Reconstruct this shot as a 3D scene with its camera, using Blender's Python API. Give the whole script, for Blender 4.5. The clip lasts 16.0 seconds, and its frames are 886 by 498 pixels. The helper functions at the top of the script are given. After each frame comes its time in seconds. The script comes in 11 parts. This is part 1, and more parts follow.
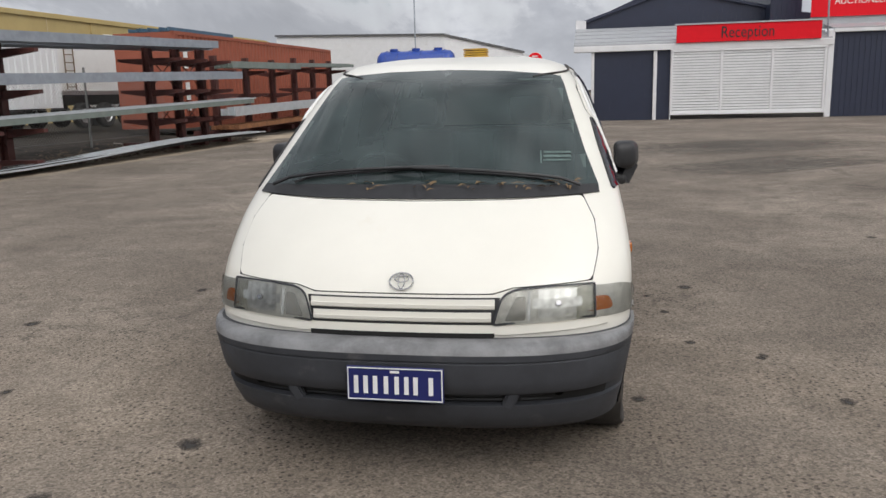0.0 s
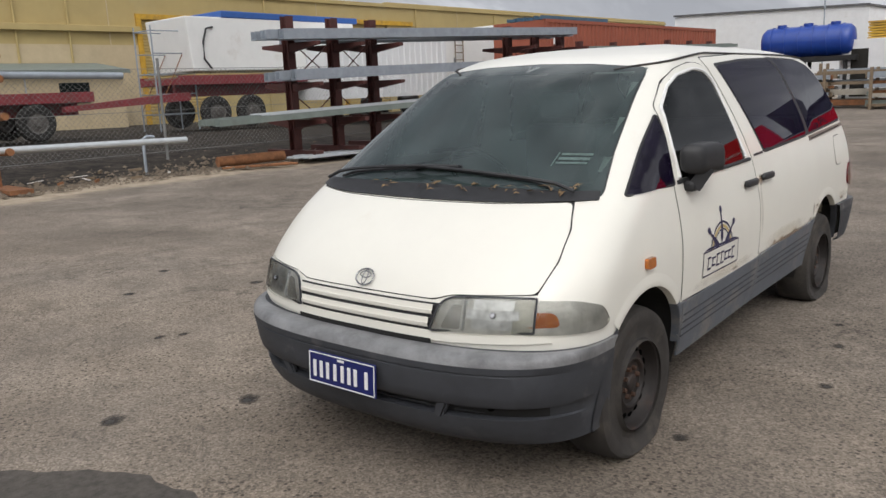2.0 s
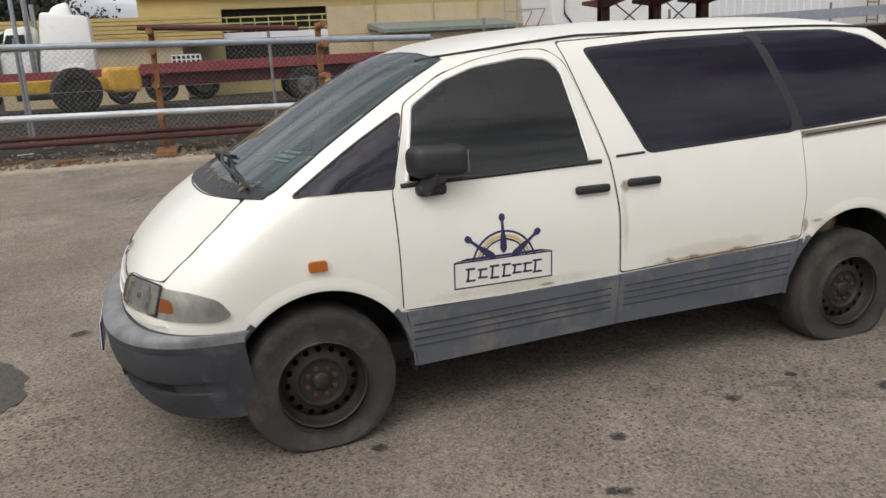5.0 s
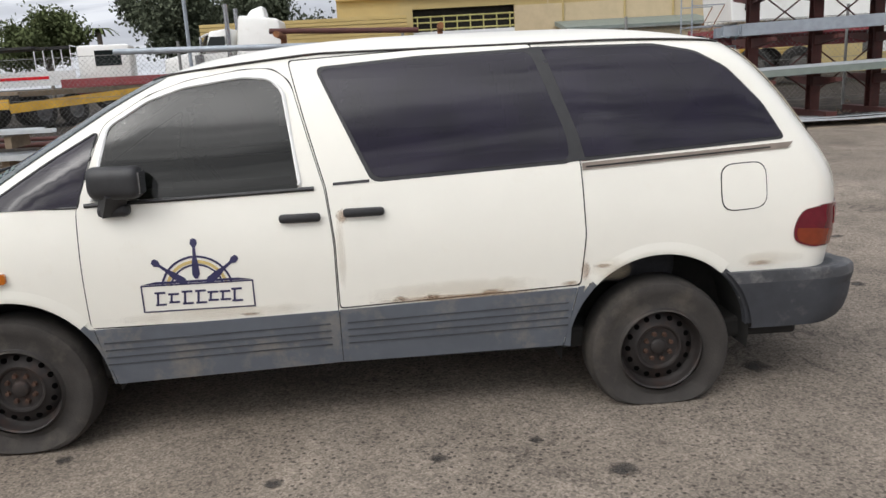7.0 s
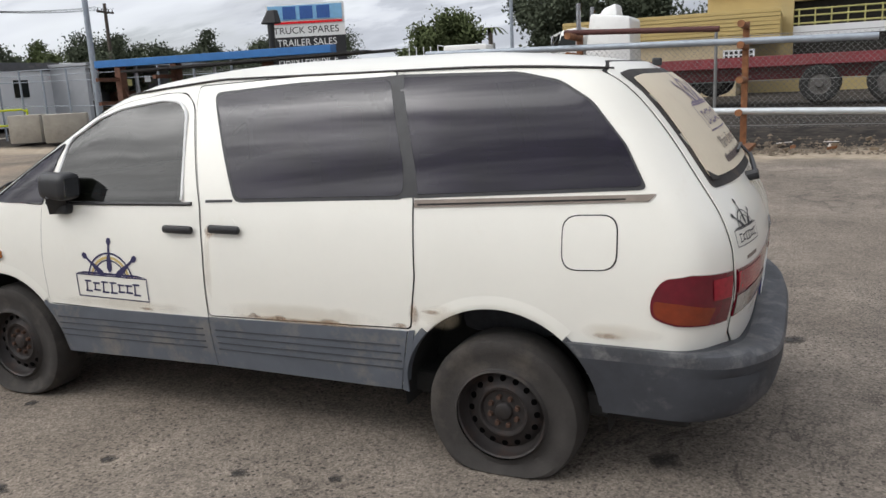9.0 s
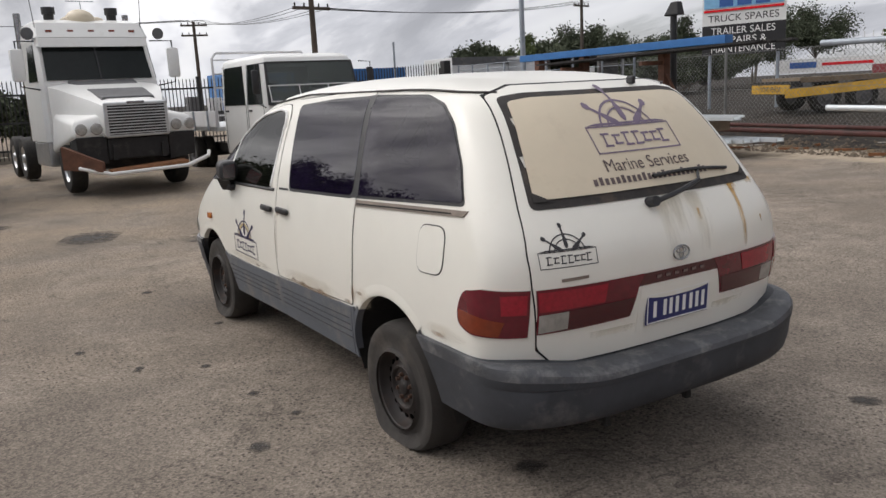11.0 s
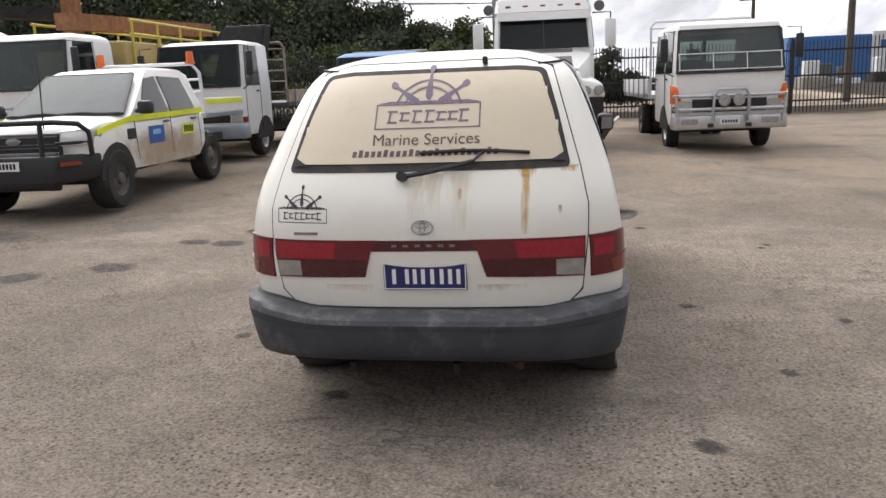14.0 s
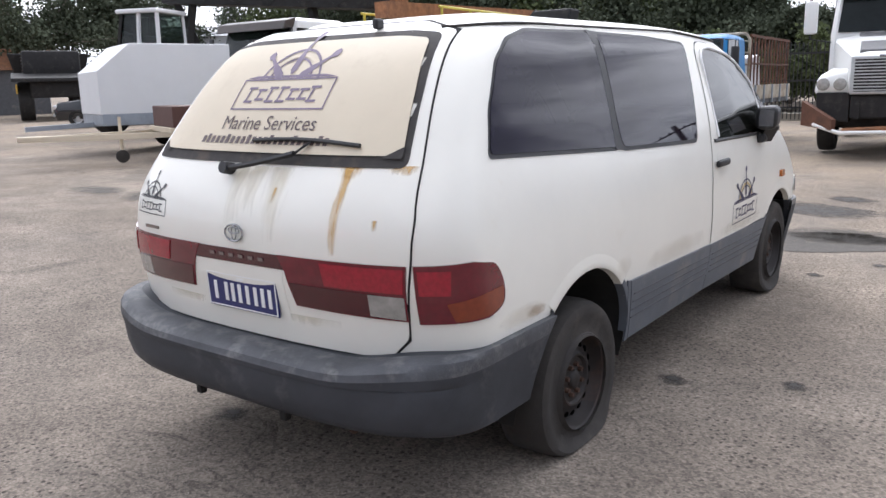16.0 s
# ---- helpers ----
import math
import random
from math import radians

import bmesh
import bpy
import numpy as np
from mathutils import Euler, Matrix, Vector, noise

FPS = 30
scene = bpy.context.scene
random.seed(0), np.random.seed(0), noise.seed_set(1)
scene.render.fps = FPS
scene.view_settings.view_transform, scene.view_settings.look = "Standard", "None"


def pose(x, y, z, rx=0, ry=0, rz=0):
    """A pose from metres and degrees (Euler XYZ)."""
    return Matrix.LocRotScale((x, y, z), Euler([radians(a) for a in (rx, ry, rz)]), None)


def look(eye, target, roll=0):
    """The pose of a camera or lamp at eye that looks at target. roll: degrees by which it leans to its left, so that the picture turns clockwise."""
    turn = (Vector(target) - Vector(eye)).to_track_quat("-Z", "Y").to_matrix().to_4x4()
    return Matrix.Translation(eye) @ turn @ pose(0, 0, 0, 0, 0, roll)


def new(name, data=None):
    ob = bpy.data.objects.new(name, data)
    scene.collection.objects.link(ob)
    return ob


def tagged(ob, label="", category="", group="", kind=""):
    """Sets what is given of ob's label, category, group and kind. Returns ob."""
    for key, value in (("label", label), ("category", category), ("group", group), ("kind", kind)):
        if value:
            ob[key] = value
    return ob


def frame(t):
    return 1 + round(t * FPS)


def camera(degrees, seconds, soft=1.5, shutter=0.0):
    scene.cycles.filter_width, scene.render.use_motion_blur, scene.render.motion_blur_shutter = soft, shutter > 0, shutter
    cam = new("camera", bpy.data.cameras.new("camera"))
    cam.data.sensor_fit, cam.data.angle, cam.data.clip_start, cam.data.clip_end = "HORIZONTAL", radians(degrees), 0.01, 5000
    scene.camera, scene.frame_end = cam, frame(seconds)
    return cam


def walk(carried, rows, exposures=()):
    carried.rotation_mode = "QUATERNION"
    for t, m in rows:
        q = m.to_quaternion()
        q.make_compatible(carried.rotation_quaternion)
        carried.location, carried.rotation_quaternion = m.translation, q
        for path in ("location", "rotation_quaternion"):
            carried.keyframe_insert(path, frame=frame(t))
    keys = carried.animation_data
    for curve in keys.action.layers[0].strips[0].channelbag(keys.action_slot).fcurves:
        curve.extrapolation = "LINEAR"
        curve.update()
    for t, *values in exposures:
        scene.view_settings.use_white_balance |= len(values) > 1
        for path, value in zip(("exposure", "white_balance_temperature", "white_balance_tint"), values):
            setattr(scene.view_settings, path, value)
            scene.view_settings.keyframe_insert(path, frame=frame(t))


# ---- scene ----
cam = camera(58.5, 16.0)
PATH = [
    (0, (0.697, -2.701, 1.505), (0.342, -0.772, 1.117), -1.44),
    (0.5, (1.079, -2.645, 1.552), (0.547, -0.760, 1.143), -1.72),
    (1, (1.473, -2.430, 1.539), (0.659, -0.649, 1.131), -2.00),
    (1.5, (1.859, -2.285, 1.507), (0.829, -0.617, 1.109), -2.18),
    (2, (2.193, -2.012, 1.522), (0.957, -0.490, 1.124), -2.43),
    (2.5, (2.491, -1.701, 1.528), (1.046, -0.376, 1.130), -2.72),
    (3, (2.851, -1.379, 1.542), (1.267, -0.223, 1.151), -2.87),
    (3.2, (2.974, -1.260, 1.555), (1.366, -0.142, 1.151), -2.97),
    (5.3, (4.024, 0.671, 1.586), (2.161, 1.228, 1.116), -3.19),
    (5.5, (4.069, 0.895, 1.573), (2.186, 1.383, 1.106), -3.18),
    (6, (4.164, 1.444, 1.570), (2.248, 1.794, 1.116), -3.15),
    (6.5, (4.243, 1.982, 1.590), (2.312, 2.235, 1.135), -3.11),
    (7, (4.194, 2.550, 1.568), (2.250, 2.675, 1.118), -3.12),
    (7.5, (4.144, 3.108, 1.561), (2.196, 3.107, 1.112), -3.13),
    (8, (4.007, 3.663, 1.611), (2.085, 3.367, 1.146), -3.27),
    (8.2, (3.947, 3.883, 1.582), (2.042, 3.471, 1.134), -3.18),
    (10.3, (3.028, 6.274, 1.617), (1.679, 4.853, 1.210), -3.12),
    (10.5, (2.896, 6.472, 1.600), (1.648, 4.961, 1.203), -3.17),
    (11, (2.493, 6.898, 1.626), (1.472, 5.223, 1.237), -3.02),
    (11.5, (2.027, 7.368, 1.627), (1.288, 5.549, 1.248), -2.87),
    (12, (1.485, 7.641, 1.576), (1.000, 5.736, 1.206), -2.74),
    (12.5, (0.987, 7.873, 1.573), (0.657, 5.934, 1.209), -2.56),
    (13, (0.464, 8.073, 1.588), (0.343, 6.111, 1.215), -2.54),
    (13.2, (0.216, 8.103, 1.542), (0.196, 6.138, 1.173), -2.58),
    (13.3, (0.118, 8.108, 1.541), (0.132, 6.143, 1.168), -2.35),
    (13.5, (-0.092, 8.061, 1.547), (0.019, 6.101, 1.165), -2.29),
    (14, (-0.615, 8.000, 1.529), (-0.307, 6.066, 1.123), -2.31),
    (14.2, (-0.793, 7.957, 1.504), (-0.360, 6.045, 1.106), -2.20),
    (14.4, (-0.977, 7.846, 1.501), (-0.400, 5.973, 1.104), -1.70),
    (14.5, (-1.068, 7.768, 1.493), (-0.432, 5.915, 1.092), -1.95),
    (15, (-1.507, 7.371, 1.480), (-0.632, 5.617, 1.084), -1.53),
    (15.5, (-1.914, 6.939, 1.454), (-0.885, 5.270, 1.059), -1.47),
    (16, (-2.186, 6.425, 1.405), (-1.019, 4.851, 1.005), -1.34),
]
# the film's own exposure and white balance on the way round
EXPOSURES = [
    (0.0, -0.54, 6250, 11), (3.0, -0.50, 6250, 11), (5.5, -0.36, 6300, 11), (6.6, -0.20, 6250, 11), (8.0, -0.24, 6100, 10), (10.5, -0.46, 6250, 12),
    (12.5, -0.50, 6450, 13), (13.4, -0.20, 6400, 13), (14.5, 0.08, 6250, 13), (15.3, 0.22, 6000, 14), (16.0, 0.36, 5850, 14),
]
walk(cam, [(t, look(eye, target, roll)) for t, eye, target, roll in PATH], EXPOSURES)

# ---- light ----
SUN_ELEV, SUN_AZ = radians(44), radians(142)  # azimuth from +y towards +x
world = bpy.data.worlds.new("sky")
scene.world = world
world.use_nodes = True
wt = world.node_tree
wt.nodes.clear()


def wnode(kind, **props):
    n = wt.nodes.new(kind)
    for k, v in props.items():
        if k in n.inputs:
            n.inputs[k].default_value = v
    return n


w_out, w_bg = wnode("ShaderNodeOutputWorld"), wnode("ShaderNodeBackground", Strength=0.67)
w_sky = wnode("ShaderNodeTexSky")
w_sky.sky_type, w_sky.sun_disc, w_sky.sun_elevation, w_sky.sun_rotation = "NISHITA", False, SUN_ELEV, SUN_AZ
w_sky.air_density, w_sky.dust_density = 1.0, 2.0
w_dim = wnode("ShaderNodeVectorMath")
w_dim.operation = "SCALE"
w_dim.inputs["Scale"].default_value = 0.10
w_tc = wnode("ShaderNodeTexCoord")
w_sep, w_add, w_div = wnode("ShaderNodeSeparateXYZ"), wnode("ShaderNodeMath"), wnode("ShaderNodeVectorMath")
w_add.operation, w_div.operation = "ADD", "DIVIDE"
w_abs = wnode("ShaderNodeMath")
w_abs.operation = "ABSOLUTE"
w_add.inputs[1].default_value = 0.27
w_com = wnode("ShaderNodeCombineXYZ")
w_n1 = wnode("ShaderNodeTexNoise", Scale=1.5, Detail=9.0, Roughness=0.58, Distortion=0.35)
w_map = wnode("ShaderNodeMapping")
w_map.inputs["Scale"].default_value = (1.5, 0.55, 1.0)
w_map.inputs["Rotation"].default_value = (0, 0, 0.35)
w_cov, w_col = wnode("ShaderNodeValToRGB"), wnode("ShaderNodeValToRGB")
w_cov.color_ramp.elements[0].position, w_cov.color_ramp.elements[0].color = 0.30, (0.45, 0.45, 0.45, 1)
w_cov.color_ramp.elements[1].position, w_cov.color_ramp.elements[1].color = 0.46, (1, 1, 1, 1)
w_col.color_ramp.elements[0].position, w_col.color_ramp.elements[0].color = 0.37, (2.5, 2.48, 2.43, 1)
w_col.color_ramp.elements[1].position, w_col.color_ramp.elements[1].color = 0.62, (0.40, 0.42, 0.48, 1)
w_mid = w_col.color_ramp.elements.new(0.5)
w_mid.color = (0.84, 0.86, 0.91, 1)
w_mix = wnode("ShaderNodeMix")
w_mix.data_type = "RGBA"
wl = wt.links.new
wl(w_tc.outputs["Generated"], w_sep.inputs[0])
wl(w_sep.outputs["Z"], w_abs.inputs[0])
wl(w_abs.outputs[0], w_add.inputs[0])
for k in range(3):
    wl(w_add.outputs[0], w_com.inputs[k])
wl(w_tc.outputs["Generated"], w_div.inputs[0])
wl(w_com.outputs[0], w_div.inputs[1])
wl(w_div.outputs[0], w_map.inputs["Vector"])
wl(w_map.outputs[0], w_n1.inputs["Vector"])
wl(w_n1.outputs["Fac"], w_cov.inputs[0])
wl(w_n1.outputs["Fac"], w_col.inputs[0])
# broad lighter and heavier banks of cloud
w_n2 = wnode("ShaderNodeTexNoise", Scale=0.9, Detail=5.0, Roughness=0.55, Distortion=0.6)
w_bank = wnode("ShaderNodeMapRange")
for k, v in (("From Min", 0.36), ("From Max", 0.62), ("To Min", 1.40), ("To Max", 0.74)):
    w_bank.inputs[k].default_value = v
w_heavy = wnode("ShaderNodeVectorMath")
w_heavy.operation = "SCALE"
wl(w_map.outputs[0], w_n2.inputs["Vector"])
wl(w_n2.outputs["Fac"], w_bank.inputs["Value"])
wl(w_sky.outputs[0], w_dim.inputs[0])
wl(w_cov.outputs[0], w_mix.inputs["Factor"])
wl(w_dim.outputs[0], w_mix.inputs["A"])
wl(w_col.outputs[0], w_heavy.inputs[0])
wl(w_bank.outputs[0], w_heavy.inputs["Scale"])
w_haze = wnode("ShaderNodeMix")
w_haze.data_type = "RGBA"
w_haze.inputs["B"].default_value = (1.32, 1.34, 1.38, 1)
wl(w_heavy.outputs[0], w_haze.inputs["A"])
wl(w_haze.outputs["Result"], w_mix.inputs["B"])
# the sun's glow through the cloud
sun_way = Vector((math.sin(SUN_AZ) * math.cos(SUN_ELEV), math.cos(SUN_AZ) * math.cos(SUN_ELEV), math.sin(SUN_ELEV)))
w_dot = wnode("ShaderNodeVectorMath")
w_dot.operation = "DOT_PRODUCT"
w_dot.inputs[1].default_value = sun_way
wl(w_tc.outputs["Generated"], w_dot.inputs[0])


def wmath(kind, a, b):
    n = wnode("ShaderNodeMath")
    n.operation = kind
    for i, v in enumerate((a, b)):
        if isinstance(v, (int, float)):
            n.inputs[i].default_value = v
        else:
            wl(v, n.inputs[i])
    return n.outputs[0]


w_pos = wmath("MAXIMUM", w_dot.outputs["Value"], 0.0)
w_halo = wmath("ADD", wmath("ADD", wmath("MULTIPLY", wmath("POWER", w_pos, 2.0), 1.2), wmath("MULTIPLY", wmath("POWER", w_pos, 9.0), 5.8)), wmath("MULTIPLY", wmath("POWER", w_pos, 60.0), 7.0))
w_thin = wnode("ShaderNodeMapRange")
for k, v in (("From Min", 0.36), ("From Max", 0.62), ("To Min", 1.5), ("To Max", 0.35)):
    w_thin.inputs[k].default_value = v
wl(w_n1.outputs["Fac"], w_thin.inputs["Value"])
w_glow = wnode("ShaderNodeMix")
w_glow.data_type, w_glow.blend_type = "RGBA", "ADD"
w_glow.inputs["Factor"].default_value = 1.0
w_tint = wnode("ShaderNodeVectorMath")
w_tint.operation = "SCALE"
w_tint.inputs[0].default_value = (1.0, 0.955, 0.88)
wl(wmath("MULTIPLY", w_halo, w_thin.outputs[0]), w_tint.inputs["Scale"])
wl(w_mix.outputs["Result"], w_glow.inputs["A"])
wl(w_tint.outputs[0], w_glow.inputs["B"])
wl(w_glow.outputs["Result"], w_bg.inputs["Color"])
wl(w_bg.outputs[0], w_out.inputs[0])

wl(wmath("MULTIPLY", wmath("POWER", wmath("SUBTRACT", 1.0, w_abs.outputs[0]), 4.0), 0.75), w_haze.inputs["Factor"])

sun = new("sun", bpy.data.lights.new("sun", "SUN"))
sun.data.energy, sun.data.angle, sun.data.color = 0.35, radians(120), (1.0, 0.96, 0.90)
sun.matrix_world = look(sun_way * 60, (0, 0, 0))

# ---- materials ----


def mat(name, color, rough=0.6, metal=0.0, var=0.15, scale=6.0, bump=0.0, bscale=60.0, dirt=None, dirt_amt=0.0, dirt_scale=1.5, coat=0.0, spec=0.5):
    """A surface with colour variation at two scales, optional stains in a second colour, and fine relief."""
    m = bpy.data.materials.new(name)
    m.use_nodes = True
    nt = m.node_tree
    b = nt.nodes["Principled BSDF"]
    b.inputs["Roughness"].default_value, b.inputs["Metallic"].default_value = rough, metal
    b.inputs["Coat Weight"].default_value, b.inputs["Coat Roughness"].default_value = coat, 0.06
    b.inputs["Specular IOR Level"].default_value = spec
    tc = nt.nodes.new("ShaderNodeTexCoord")
    n = nt.nodes.new("ShaderNodeTexNoise")
    n.inputs["Scale"].default_value, n.inputs["Detail"].default_value, n.inputs["Roughness"].default_value = scale, 6, 0.65
    nt.links.new(tc.outputs["Object"], n.inputs["Vector"])
    ramp = nt.nodes.new("ShaderNodeValToRGB")
    lo, hi = [c * (1 - var) for c in color], [min(1, c * (1 + var)) for c in color]
    ramp.color_ramp.elements[0].position, ramp.color_ramp.elements[0].color = 0.3, (*lo, 1)
    ramp.color_ramp.elements[1].position, ramp.color_ramp.elements[1].color = 0.7, (*hi, 1)
    nt.links.new(n.outputs["Fac"], ramp.inputs[0])
    last = ramp.outputs[0]
    if dirt:
        n2 = nt.nodes.new("ShaderNodeTexNoise")
        n2.inputs["Scale"].default_value, n2.inputs["Detail"].default_value, n2.inputs["Roughness"].default_value = dirt_scale, 9, 0.7
        nt.links.new(tc.outputs["Object"], n2.inputs["Vector"])
        r2 = nt.nodes.new("ShaderNodeValToRGB")
        r2.color_ramp.elements[0].position, r2.color_ramp.elements[1].position = 0.62 - 0.25 * dirt_amt, 0.80 - 0.15 * dirt_amt
        nt.links.new(n2.outputs["Fac"], r2.inputs[0])
        sc = nt.nodes.new("ShaderNodeMath")
        sc.operation = "MULTIPLY"
        sc.inputs[1].default_value = min(1, 0.35 + dirt_amt)
        nt.links.new(r2.outputs[0], sc.inputs[0])
        mx = nt.nodes.new("ShaderNodeMix")
        mx.data_type = "RGBA"
        mx.inputs["B"].default_value = (*dirt, 1)
        nt.links.new(sc.outputs[0], mx.inputs["Factor"])
        nt.links.new(last, mx.inputs["A"])
        last = mx.outputs["Result"]
    nt.links.new(last, b.inputs["Base Color"])
    if bump:
        n3 = nt.nodes.new("ShaderNodeTexNoise")
        n3.inputs["Scale"].default_value, n3.inputs["Detail"].default_value = bscale, 4
        nt.links.new(tc.outputs["Object"], n3.inputs["Vector"])
        bp = nt.nodes.new("ShaderNodeBump")
        bp.inputs["Strength"].default_value, bp.inputs["Distance"].default_value = bump, 0.01
        nt.links.new(n3.outputs["Fac"], bp.inputs["Height"])
        nt.links.new(bp.outputs[0], b.inputs["Normal"])
    return m


def glass(name, tint, gloss_rough=0.02, ior=1.75, film=None, film_amt=0.0):
    """A thin tinted pane: what lies behind shows darkened, and the sky mirrors in it."""
    m = bpy.data.materials.new(name)
    m.use_nodes = True
    nt = m.node_tree
    nt.nodes.clear()
    out, mix = nt.nodes.new("ShaderNodeOutputMaterial"), nt.nodes.new("ShaderNodeMixShader")
    tr, gl, fr = nt.nodes.new("ShaderNodeBsdfTransparent"), nt.nodes.new("ShaderNodeBsdfGlossy"), nt.nodes.new("ShaderNodeFresnel")
    tr.inputs["Color"].default_value = (*tint, 1)
    gl.inputs["Roughness"].default_value = gloss_rough
    fr.inputs["IOR"].default_value = ior
    nt.links.new(fr.outputs[0], mix.inputs[0])
    under = tr.outputs[0]
    if film:
        df, mx, nz, rp = nt.nodes.new("ShaderNodeBsdfDiffuse"), nt.nodes.new("ShaderNodeMixShader"), nt.nodes.new("ShaderNodeTexNoise"), nt.nodes.new("ShaderNodeMapRange")
        tc = nt.nodes.new("ShaderNodeTexCoord")
        df.inputs["Color"].default_value = (*film, 1)
        nz.inputs["Scale"].default_value, nz.inputs["Detail"].default_value = 4.0, 8
        rp.inputs["From Min"].default_value, rp.inputs["From Max"].default_value = 0.3, 0.7
        rp.inputs["To Min"].default_value, rp.inputs["To Max"].default_value = film_amt * 0.6, film_amt * 1.4
        nt.links.new(tc.outputs["Object"], nz.inputs["Vector"])
        nt.links.new(nz.outputs["Fac"], rp.inputs["Value"])
        nt.links.new(rp.outputs[0], mx.inputs[0])
        nt.links.new(under, mx.inputs[1])
        nt.links.new(df.outputs[0], mx.inputs[2])
        under = mx.outputs[0]
    nt.links.new(under, mix.inputs[1])
    nt.links.new(gl.outputs[0], mix.inputs[2])
    nt.links.new(mix.outputs[0], out.inputs[0])
    return m


def smear(name, color, strength, coords="Generated", axes=(1, 2), fine=26.0, stretch=(1, 1, 1), fade=0.0):
    """A soft-edged, broken stain: dense in the middle of its piece, gone at the border."""
    m = bpy.data.materials.new(name)
    m.use_nodes = True
    nt = m.node_tree
    b, out = nt.nodes["Principled BSDF"], nt.nodes["Material Output"]
    b.inputs["Base Color"].default_value, b.inputs["Roughness"].default_value = (*color, 1), 0.8
    tc, sp = nt.nodes.new("ShaderNodeTexCoord"), nt.nodes.new("ShaderNodeSeparateXYZ")
    nt.links.new(tc.outputs["Generated"], sp.inputs[0])

    def op(kind, a, b_):
        n = nt.nodes.new("ShaderNodeMath")
        n.operation = kind
        for i, v in enumerate((a, b_)):
            if isinstance(v, (int, float)):
                n.inputs[i].default_value = v
            else:
                nt.links.new(v, n.inputs[i])
        return n.outputs[0]

    def hump(o):
        return op("MULTIPLY", op("MULTIPLY", o, op("SUBTRACT", 1.0, o)), 4.0)

    if fade:
        h = op("MULTIPLY", hump(sp.outputs[axes[0]]), op("POWER", sp.outputs[axes[1]], fade))
    else:
        h = op("MAXIMUM", op("SUBTRACT", op("ADD", hump(sp.outputs[axes[0]]), hump(sp.outputs[axes[1]])), 1.0), 0.0)
    mp, nz = nt.nodes.new("ShaderNodeMapping"), nt.nodes.new("ShaderNodeTexNoise")
    mp.inputs["Scale"].default_value = stretch
    nz.inputs["Scale"].default_value, nz.inputs["Detail"].default_value, nz.inputs["Roughness"].default_value = fine, 8, 0.7
    nt.links.new(tc.outputs["Object"], mp.inputs["Vector"])
    nt.links.new(mp.outputs[0], nz.inputs["Vector"])
    lift = op("ADD", h, op("MULTIPLY", op("SUBTRACT", nz.outputs["Fac"], 0.5), 1.9))
    rp = nt.nodes.new("ShaderNodeMapRange")
    rp.inputs["From Min"].default_value, rp.inputs["From Max"].default_value, rp.inputs["To Max"].default_value = 0.25, 0.95, strength
    nt.links.new(lift, rp.inputs["Value"])
    fac = op("MULTIPLY", rp.outputs[0], op("MINIMUM", op("MULTIPLY", h, 4.0), 1.0))
    tr, mx = nt.nodes.new("ShaderNodeBsdfTransparent"), nt.nodes.new("ShaderNodeMixShader")
    nt.links.new(fac, mx.inputs[0])
    nt.links.new(tr.outputs[0], mx.inputs[1])
    nt.links.new(b.outputs[0], mx.inputs[2])
    nt.links.new(mx.outputs[0], out.inputs[0])
    return m


